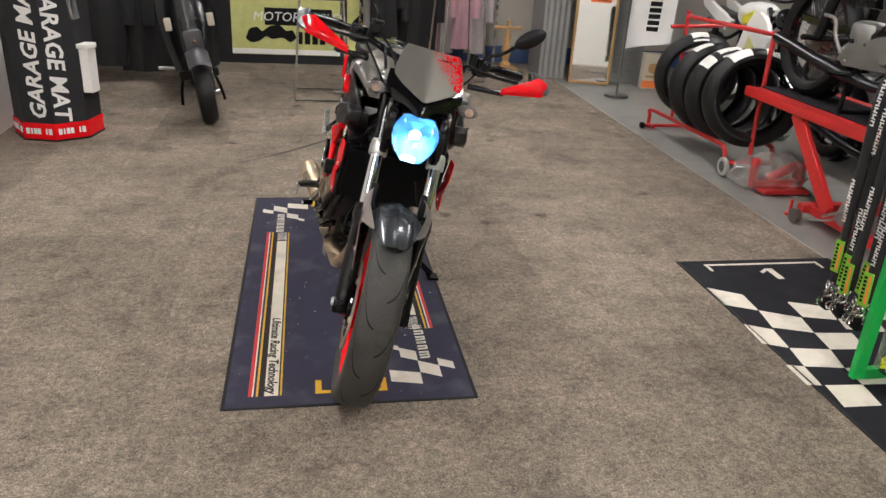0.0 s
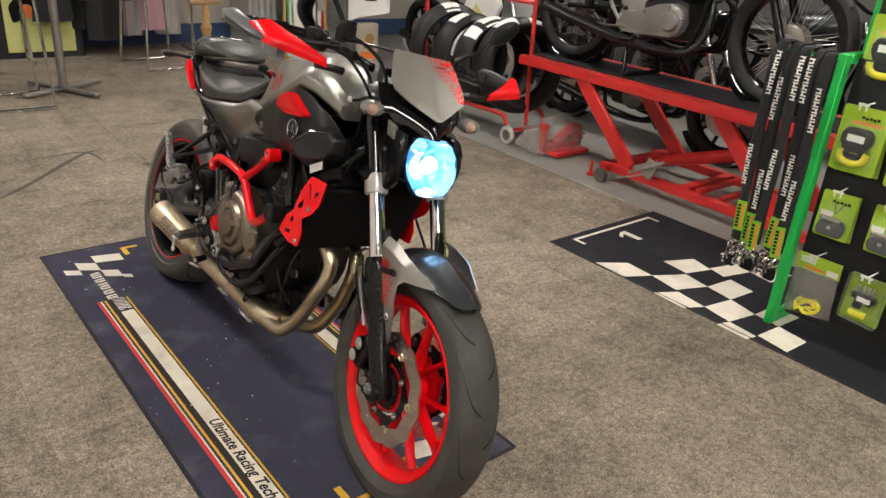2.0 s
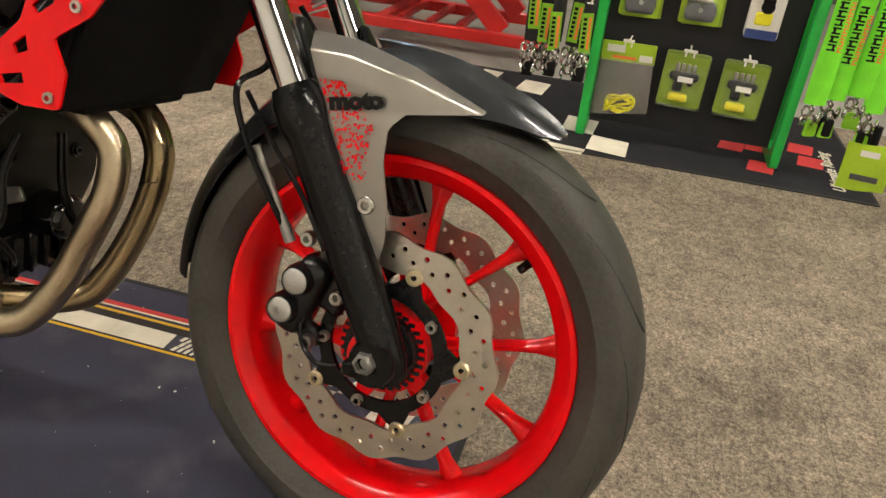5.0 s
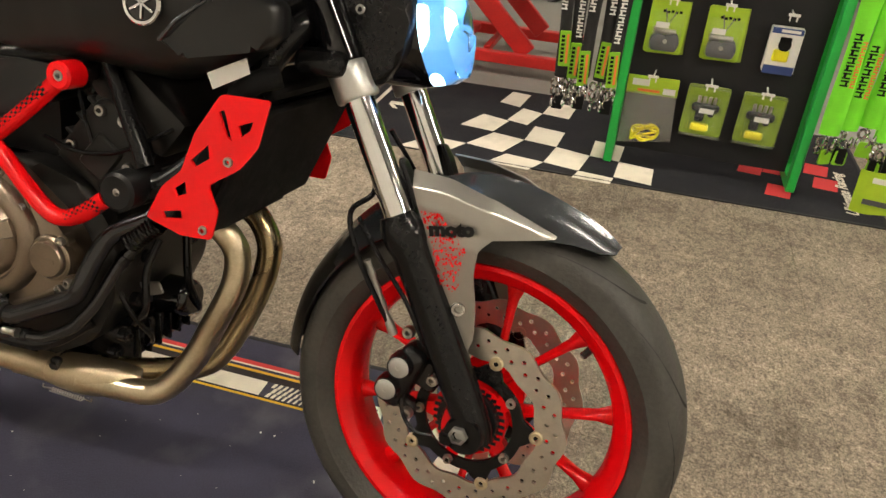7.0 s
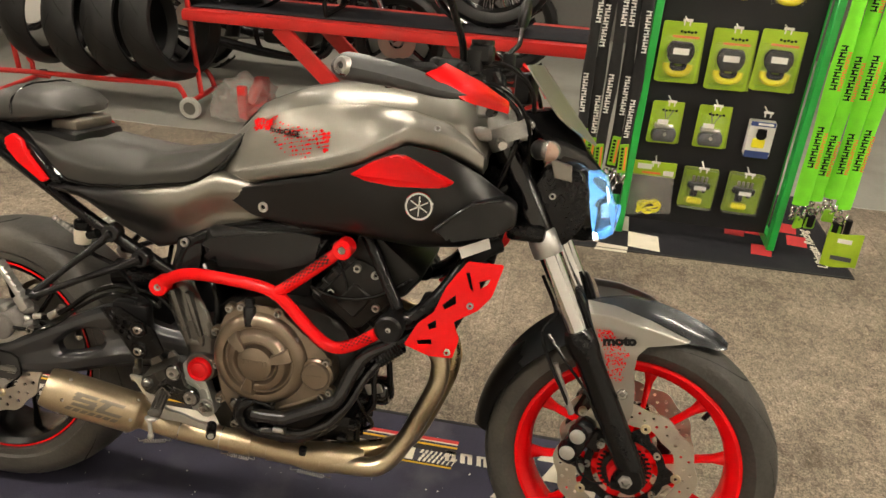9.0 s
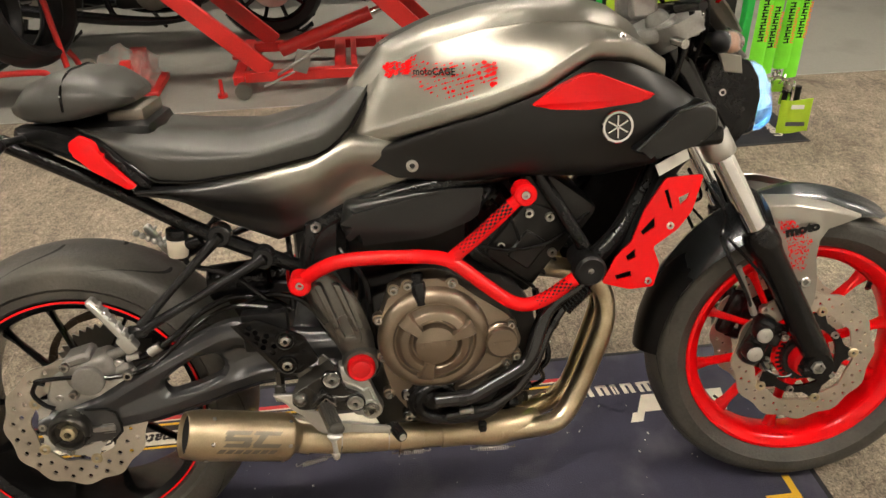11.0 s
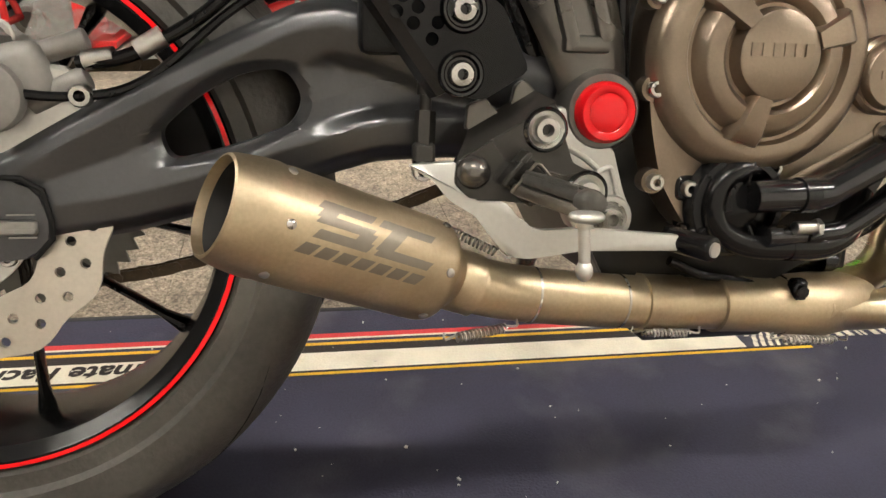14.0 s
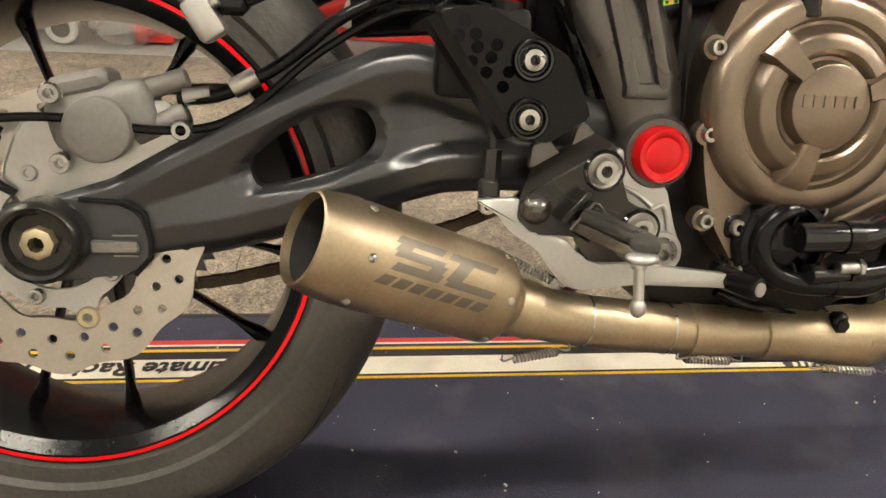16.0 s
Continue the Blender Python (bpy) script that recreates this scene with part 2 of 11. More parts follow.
M["lime"] = mat("lime_card", (0.40, 0.60, 0.030), 0.42, var=0.08, scale=12, grain=90)
M["limedark"] = mat("lime_print", (0.20, 0.42, 0.04), 0.5, var=0.1)
M["limefab"] = mat("lime_fabric", (0.20, 0.78, 0.03), 0.75, var=0.12, scale=20, grain=400, bump=0.35)
M["blackfab"] = mat("black_fabric", (0.014, 0.014, 0.015), 0.85, var=0.2, scale=20, grain=400, bump=0.35)
M["orange"] = mat("orange_print", (0.85, 0.22, 0.05), 0.55, var=0.06)
M["yellow"] = mat("yellow_plastic", (0.80, 0.72, 0.02), 0.4, var=0.06)
M["white"] = mat("white_label", (0.82, 0.81, 0.78), 0.55, var=0.04)
M["black"] = mat("black_print", (0.008, 0.008, 0.008), 0.7, var=0.1, spec=0.15)
M["lockgrey"] = mat("lock_grey", (0.11, 0.115, 0.13), 0.4, metal=0.5, var=0.1)
M["blister"] = mat("blister_plastic", (0.85, 0.88, 0.84), 0.10, var=0.05, trans=0.8, alpha=0.30, grain=60, bump=0.5)
M["limetag"] = mat("lime_tag_card", (0.22, 0.52, 0.02), 0.42, var=0.08, scale=12, grain=90)
M["olive"] = mat("olive_lime_card", (0.27, 0.40, 0.03), 0.45, var=0.14, scale=20, grain=90)
M["panel"] = mat("black_panel", (0.010, 0.010, 0.012), 0.7, var=0.15, scale=5, grain=200, bump=0.1)
M["blueprint"] = mat("blue_print", (0.03, 0.06, 0.22), 0.5, var=0.08)
M["posteryel"] = mat("poster_yellow", (0.55, 0.56, 0.20), 0.6, var=0.14, scale=4, grain=20)
M["pink"] = mat("pink_fabric", (0.52, 0.32, 0.36), 0.85, var=0.12, scale=9, grain=200, bump=0.3)
M["greyfab"] = mat("grey_fabric", (0.33, 0.30, 0.30), 0.85, var=0.14, scale=9, grain=200, bump=0.3)
M["wood"] = mat("pine_wood", (0.46, 0.27, 0.10), 0.55, var=0.18, scale=18, grain=90, bump=0.1)
M["cabinet"] = mat("grey_steel_cabinet", (0.30, 0.30, 0.29), 0.45, metal=0.3, var=0.08, scale=4, grain=120)
M["mirror"] = mat("mirror_glass", (0.86, 0.87, 0.86), 0.03, metal=1.0, var=0.02)
M["plasticbag"] = mat("clear_bag", (0.62, 0.60, 0.56), 0.16, var=0.2, trans=0.5, alpha=0.42, grain=40, bump=0.8)
M["scooter"] = mat("scooter_black", (0.007, 0.007, 0.008), 0.2, var=0.12, coat=0.4)
M["jacket"] = mat("dark_cloth", (0.017, 0.017, 0.018), 0.9, var=0.3, scale=6, grain=160, bump=0.4)
M["bluewall"] = mat("blue_skirting", (0.05, 0.09, 0.20), 0.6, var=0.1)
M["glass"] = mat("glass", (0.9, 0.93, 0.95), 0.03, var=0.0, trans=1.0)

M["castgrey"] = mat("cast_grey", (0.130, 0.123, 0.114), 0.27, metal=0.8, var=0.10, scale=8, grain=300, bump=0.08)
M["hangergrey"] = mat("anodised_hanger_grey", (0.050, 0.048, 0.045), 0.27, metal=0.75, var=0.08, scale=8, grain=300, bump=0.05)
M["oldalloy"] = mat("dull_old_alloy", (0.20, 0.18, 0.155), 0.42, metal=0.8, var=0.2, scale=14, grain=200, bump=0.15, dirt=(0.05, 0.04, 0.03), dirt_amt=0.5, dirt_scale=12)
M["brass"] = mat("pale_brass", (0.62, 0.54, 0.36), 0.34, metal=0.9, var=0.10, scale=30, grain=200, bump=0.05)
M["calgrey"] = mat("dull_caliper_grey", (0.22, 0.21, 0.20), 0.55, metal=0.5, var=0.16, scale=14, grain=200, bump=0.2)
M["castorgrey"] = mat("castor_grey", (0.42, 0.41, 0.38), 0.5)
M["floorstain"] = mat("floor_stain", (0.060, 0.050, 0.040), 0.95, var=0.4, scale=30, grain=200)
# Lighter copy of the hanger grey: light on its edges put into colour.
M["hangerpale"] = mat("hanger_grey_lit", (0.070, 0.066, 0.060), 0.30, metal=0.75, var=0.08, scale=8, grain=300, bump=0.05)
M["heelgloss"] = mat("gloss_black_pressed_plate", (0.004, 0.004, 0.0045), 0.14, var=0.1, grain=30, bump=1.0, spec=0.22)
M["pipeblack"] = mat("black_lacquered_pipe", (0.055, 0.055, 0.058), 0.17, metal=0.85, var=0.12, scale=10, grain=160, bump=0.04)
M["headerpale"] = mat("pale_heated_steel", (0.52, 0.44, 0.31), 0.30, metal=1.0, var=0.16, scale=9, grain=220, bump=0.05, dirt=(0.27, 0.20, 0.12), dirt_amt=0.6, dirt_scale=10)
# Lighter copy of the silver paint; the plate's stronger reflection is in its colour.
M["platesilver"] = mat("silver_paint_lit", (0.37, 0.355, 0.325), 0.30, metal=0.75, var=0.06, scale=5, grain=700, bump=0.02, coat=0.2)
M["lint"] = mat("pale_lint", (0.62, 0.60, 0.56), 0.9)

def fade_material():
    m = M["silver"].copy()
    m.name = "silver_to_black_fade"
    n, l = m.node_tree.nodes, m.node_tree.links
    p = n["Principled BSDF"]
    old = p.inputs["Base Color"].links[0].from_socket
    tc = n.new("ShaderNodeTexCoord")
    dot = n.new("ShaderNodeVectorMath"); dot.operation = "DOT_PRODUCT"; dot.inputs[1].default_value = (0.85, 0, 1.0)
    l.new(tc.outputs["Object"], dot.inputs[0])
    r = n.new("ShaderNodeMapRange"); r.interpolation_type = "SMOOTHSTEP"
    r.inputs[1].default_value, r.inputs[2].default_value = -0.160, -0.050
    l.new(dot.outputs["Value"], r.inputs[0])
    mx = n.new("ShaderNodeMix"); mx.data_type = "RGBA"; mx.inputs[6].default_value = (0.010, 0.010, 0.011, 1)
    l.new(r.outputs[0], mx.inputs[0]); l.new(old, mx.inputs[7]); l.new(mx.outputs[2], p.inputs["Base Color"])
    m2 = n.new("ShaderNodeMath"); m2.operation = "MULTIPLY"; m2.inputs[1].default_value = 0.85
    l.new(r.outputs[0], m2.inputs[0]); l.new(m2.outputs[0], p.inputs["Metallic"])
    return m
M["fade"] = fade_material()

# ---- mesh helpers ----
def link(name, bm, material, parent=None, label="", smooth=True):
    me = bpy.data.meshes.new(name)
    bmesh.ops.recalc_face_normals(bm, faces=bm.faces)
    bm.to_mesh(me)
    bm.free()
    mats = material if isinstance(material, (list, tuple)) else [material]
    for k in mats:
        me.materials.append(M[k])
    if smooth:
        me.polygons.foreach_set("use_smooth", [True] * len(me.polygons))
        me.set_sharp_from_angle(angle=radians(38))
    ob = new(name, me)
    if parent is not None:
        ob.parent = parent
    if label:
        ob["label"] = label
    return ob

def part(name, bm, material, parent, label="", smooth=True):
    return link(name, bm, material, parent, label, smooth)

def empty(name, m, label, category, group="", kind=""):
    ob = new(name)
    ob.matrix_world = m
    return tagged(ob, label, category, group, kind)

I4 = Matrix.Identity(4)

def box(bm, cx, cy, cz, sx, sy, sz, m=I4, bevel=0.0, seg=1):
    v = bmesh.ops.create_cube(bm, size=1, matrix=m @ Matrix.Translation((cx, cy, cz)) @ Matrix.Diagonal((sx, sy, sz, 1)))["verts"]
    if bevel:
        es = {e for x in v for e in x.link_edges}
        bmesh.ops.bevel(bm, geom=list(es), offset=bevel, segments=seg, affect="EDGES", profile=0.5)
    return bm

def frame_to(d):
    """Rotation that carries z onto the direction d."""
    return Vector(d).normalized().to_track_quat("Z", "Y").to_matrix().to_4x4()

def cyl(bm, a, b, r, r2=None, seg=16, bevel=0.0, cap=True):
    a, b = Vector(a), Vector(b)
    d = b - a
    m = Matrix.Translation((a + b) / 2) @ frame_to(d)
    v = bmesh.ops.create_cone(bm, cap_ends=cap, segments=seg, radius1=r, radius2=r if r2 is None else r2, depth=d.length, matrix=m)["verts"]
    if bevel:
        s = set(v)
        es = [e for e in {e for x in v for e in x.link_edges} if len(e.link_faces) == 2 and any(len(f.verts) > 4 for f in e.link_faces)]
        bmesh.ops.bevel(bm, geom=es, offset=bevel, segments=2, affect="EDGES", profile=0.5)
    return bm

def smooth_path(pts, n=6):
    P = [Vector(p) for p in pts]
    if len(P) < 3:
        return P
    P = [P[0] * 2 - P[1]] + P + [P[-1] * 2 - P[-2]]
    out = []
    for i in range(1, len(P) - 2):
        for k in range(n):
            t = k / n
            a, b, c, d = P[i - 1:i + 3]
            out.append(0.5 * (2 * b + (c - a) * t + (2 * a - 5 * b + 4 * c - d) * t * t + (3 * b - a - 3 * c + d) * t ** 3))
    out.append(P[-2])
    return out

def tube(bm, pts, r, seg=10, n=6, caps=True, smooth=True, flat=1.0):
    """A tube along points; r is a radius or one for each point."""
    path = smooth_path(pts, n) if smooth else [Vector(p) for p in pts]
    rs = r if isinstance(r, (list, tuple)) else [r] * len(pts)
    up = None
    rings = []
    for i, p in enumerate(path):
        d = (path[min(i + 1, len(path) - 1)] - path[max(i - 1, 0)]).normalized()
        if up is None:
            up = d.orthogonal().normalized()
        up = (up - d * up.dot(d)).normalized()
        s = d.cross(up)
        u = i / max(1, len(path) - 1) * (len(rs) - 1)
        k = min(int(u), len(rs) - 2) if len(rs) > 1 else 0
        rr = rs[k] + (rs[min(k + 1, len(rs) - 1)] - rs[k]) * (u - k)
        rings.append([bm.verts.new(p + (up * math.cos(a) * flat + s * math.sin(a)) * rr) for a in [2 * math.pi * j / seg for j in range(seg)]])
    for a, b in zip(rings, rings[1:]):
        for j in range(seg):
            bm.faces.new((a[j], a[(j + 1) % seg], b[(j + 1) % seg], b[j]))
    if caps:
        bm.faces.new(rings[0][::-1]); bm.faces.new(rings[-1])
    return bm

def lathe(bm, prof, m=I4, seg=48, closed=False, a0=0.0, a1=2 * math.pi):
    """Turns the profile of (radius, height) about z."""
    full = abs(a1 - a0 - 2 * math.pi) < 1e-6
    cnt = seg if full else seg + 1
    rings = []
    for j in range(cnt):
        a = a0 + (a1 - a0) * j / seg
        rings.append([bm.verts.new(m @ Vector((r * math.cos(a), r * math.sin(a), h))) for r, h in prof])
    k = len(prof)
    for j in range(seg):
        A, B = rings[j], rings[(j + 1) % cnt]
        for i in range(k if closed else k - 1):
            bm.faces.new((A[i], B[i], B[(i + 1) % k], A[(i + 1) % k]))
    return bm

def slab(bm, outline, y0, y1, m=I4, bevel=0.0, holes=(), seg=1):
    """A plate: the outline in x, z carried from y0 to y1. Holes are further outlines."""
    if not holes:
        lo = [bm.verts.new(m @ Vector((x, y0, z))) for x, z in outline]
        hi = [bm.verts.new(m @ Vector((x, y1, z))) for x, z in outline]
        n = len(outline)
        fs = [bm.faces.new(lo), bm.faces.new(hi[::-1])]
        for i in range(n):
            bm.faces.new((lo[i], hi[i], hi[(i + 1) % n], lo[(i + 1) % n]))
        if bevel:
            es = {e for f in fs for e in f.edges}
            bmesh.ops.bevel(bm, geom=list(es), offset=bevel, segments=seg, affect="EDGES", profile=0.5)
        return bm
    for y in (y0, y1):
        edges = []
        for loop in (outline, *holes):
            vs = [bm.verts.new(m @ Vector((x, y, z))) for x, z in loop]
            edges += [bm.edges.new((vs[i], vs[(i + 1) % len(vs)])) for i in range(len(vs))]
        bmesh.ops.triangle_fill(bm, edges=edges, use_beauty=True)
    for loop in (outline, *holes):
        a = [bm.verts.new(m @ Vector((x, y0, z))) for x, z in loop]
        b = [bm.verts.new(m @ Vector((x, y1, z))) for x, z in loop]
        for i in range(len(loop)):
            j = (i + 1) % len(loop)
            bm.faces.new((a[i], b[i], b[j], a[j]))
    bmesh.ops.remove_doubles(bm, verts=bm.verts, dist=1e-6)
    return bm

def ring_pts(cx, cz, r, n=12, a0=0.0, sx=1.0):
    return [(cx + r * sx * math.cos(a0 + 2 * math.pi * i / n), cz + r * math.sin(a0 + 2 * math.pi * i / n)) for i in range(n)]

def round_poly(pts, r=0.01, n=3):
    """Rounds the corners of an outline."""
    out = []
    k = len(pts)
    for i in range(k):
        a, b, c = Vector(pts[i - 1]), Vector(pts[i]), Vector(pts[(i + 1) % k])
        u, v = a - b, c - b
        d = min(r, u.length * 0.45, v.length * 0.45)
        s, e = b + u.normalized() * d, b + v.normalized() * d
        for j in range(n + 1):
            t = j / n
            p = s * (1 - t) ** 2 + b * 2 * t * (1 - t) + e * t * t
            out.append((p.x, p.y))
    return out

def grid_surf(bm, rows, closed=False):
    """A surface through rows of points."""
    V = [[bm.verts.new(p) for p in r] for r in rows]
    for a, b in zip(V, V[1:]):
        k = len(a)
        for i in range(k if closed else k - 1):
            bm.faces.new((a[i], a[(i + 1) % k], b[(i + 1) % k], b[i]))
    return V

def thicken(bm, t):
    bmesh.ops.recalc_face_normals(bm, faces=bm.faces)
    bmesh.ops.solidify(bm, geom=list(bm.faces), thickness=t)
    return bm

def bolt(bm, p, d, r=0.007, h=0.005, m=I4):
    """A socket-head bolt at p that points along d."""
    p, d = Vector(p), Vector(d).normalized()
    f = m @ Matrix.Translation(p) @ frame_to(d)
    lathe(bm, [(0.0001, -h * 0.1), (r * 0.44, -h * 0.1), (r * 0.50, h), (r * 0.86, h), (r, h * 0.75), (r, -0.002)], f, 12)
    return bm

def text_bm(s, size, m, depth=0.0006, shear=0.0, align="CENTER", bold=0.0):
    cu = bpy.data.curves.new("words", "FONT")
    cu.body, cu.size, cu.extrude, cu.shear, cu.align_x, cu.resolution_u = s, size, depth, shear, align, 2
    cu.offset = bold
    ob = bpy.data.objects.new("words", cu)
    scene.collection.objects.link(ob)
    dg = bpy.context.evaluated_depsgraph_get()
    bm = bmesh.new()
    bm.from_mesh(ob.evaluated_get(dg).to_mesh())
    bpy.data.objects.remove(ob)
    bpy.data.curves.remove(cu)
    bmesh.ops.transform(bm, matrix=m, verts=bm.verts)
    return bm

def interp(x, xs, ys):
    return float(np.interp(x, xs, ys))

# ---- the room ----
X0, X1, Y0, Y1, H = -2.02, 5.6, -3.2, 8.25, 2.75

def wall(name, cx, cy, cz, sx, sy, sz, material, label):
    bm = bmesh.new()
    box(bm, cx, cy, cz, sx, sy, sz)
    return tagged(link(name, bm, material, smooth=False), label, "wall", kind="structure")

wall("wall_west", X0 - 0.06, (Y0 + Y1) / 2, H / 2, 0.12, Y1 - Y0 + 0.24, H, "whitewall", "plain white painted shop wall")
# East wall's dark colour stands for the dim background and cuts bounce light.
wall("wall_east", X1 + 0.06, (Y0 + Y1) / 2, H / 2, 0.12, Y1 - Y0 + 0.24, H, "darkwall", "plain shop wall, darkened for the dim background")
wall("wall_north", (X0 + X1) / 2, Y1 + 0.06, H / 2, X1 - X0, 0.12, H, "wall", "cream painted wall at the back of the shop")
# South wall is unseen; white to brighten reflections on forward-facing parts.
wall("wall_south_unseen", (X0 + X1) / 2, Y0 - 0.06, H / 2, X1 - X0, 0.12, H, "whitewall", "plain white painted shop wall")
bm = bmesh.new()
box(bm, (X0 + X1) / 2, Y1 - 0.008, 0.09, X1 - X0, 0.016, 0.18)
tagged(link("baseboard", bm, "bluewall", smooth=False), "dark blue painted skirting along the back wall", "skirting", kind="structure")
# Unseen ceiling, kept dark grey so that it bounces little light.
bm = bmesh.new()
box(bm, (X0 + X1) / 2, (Y0 + Y1) / 2, H + 0.05, X1 - X0 + 0.24, Y1 - Y0 + 0.24, 0.1)
for gx in np.arange(X0, X1, 0.6):
    box(bm, gx, (Y0 + Y1) / 2, H - 0.004, 0.024, Y1 - Y0, 0.008)
for gy in np.arange(Y0, Y1, 0.6):
    box(bm, (X0 + X1) / 2, gy, H - 0.0035, X1 - X0, 0.024, 0.007)
tagged(link("ceiling", bm, "ceiling", smooth=False), "dark grey suspended tile ceiling, not in view", "ceiling", kind="structure")

# ceiling lights: recessed fluorescent panels in rows
bmf, bml = bmesh.new(), bmesh.new()
for s in (-1, 1):
    box(bmf, s * 0.06, 0, 0, 0.015, 1.22, 0.06, bevel=0.002)
    box(bmf, 0, s * 0.605, 0, 0.12, 0.015, 0.06, bevel=0.002)
box(bml, 0, 0, -0.018, 0.100, 1.19, 0.012)
light = empty("ceiling_light", pose(-0.9, 0.4, H - 0.038), "white recessed fluorescent ceiling light, switched on", "ceiling light", "ceiling lights")
part("housing", bmf, "white", light)
part("diffuser", bml, "lamp", light, "glowing white diffuser")
for lx, ly in ((-0.9, 3.2), (-0.9, 6.0), (1.5, 0.4), (1.5, 3.2), (1.5, 6.0), (3.9, 1.6), (3.9, 4.6), (-0.9, -2.0), (1.5, -2.0)):
    copy_thing(light, pose(lx, ly, H - 0.038))

# floor: concrete screed under everything, grey vinyl to the east, carpet tiles to the west
EDGE = 2.40
bm = bmesh.new()
box(bm, (X0 + X1) / 2, (Y0 + Y1) / 2, -0.055, X1 - X0 + 0.24, Y1 - Y0 + 0.24, 0.09)
tagged(link("floor", bm, "vinyl", smooth=False), "smooth grey vinyl shop floor", "floor", kind="structure")
bm = bmesh.new()
box(bm, (EDGE + X1) / 2, (Y0 + Y1) / 2, -0.007, X1 - EDGE, Y1 - Y0, 0.006)
tagged(link("floor_vinyl", bm, "vinyl", smooth=False), "scuffed grey vinyl floor under the workshop bikes", "floor", kind="structure")
bm = bmesh.new()
box(bm, EDGE, (Y0 + Y1) / 2, -0.003, 0.012, Y1 - Y0, 0.006, bevel=0.002)
tagged(link("trim", bm, "alloy", smooth=False), "thin pale trim strip between carpet and vinyl", "trim", kind="structure")

# ---- mats with printed patterns ----
def quad(bm, pts, z=0.0):
    bm.faces.new([bm.verts.new((x, y, z)) for x, y in pts])

def rect(bm, x0, y0, x1, y1, z=0.0):
    quad(bm, [(x0, y0), (x1, y0), (x1, y1), (x0, y1)], z)

def mat_body(name, cx, cy, w, l, rz, top, label):
    e = empty(name, pose(cx, cy, 0, 0, 0, rz), label, "floor mat")
    bm = bmesh.new()
    box(bm, 0, 0, 0.0018, w - 0.012, l - 0.012, 0.0036, bevel=0.001)
    part("mat_body", bm, top, e)
    bm = bmesh.new()
    for s in (-1, 1):
        box(bm, s * (w / 2 - 0.004), 0, 0.0021, 0.012, l, 0.0042, bevel=0.0015, seg=2)
        box(bm, 0, s * (l / 2 - 0.004), 0.0021, w - 0.016, 0.012, 0.0042, bevel=0.0015, seg=2)
    part("edge_binding", bm, "matedge", e, "black stitched edge binding")
    return e

PZ = 0.0042

def skewed(bm, x, y, w, h, k=-0.5):
    """A printed square, slanted like a waving flag."""
    quad(bm, [(x, y), (x + w, y + k * w), (x + w, y + h + k * w), (x, y + h)], PZ)

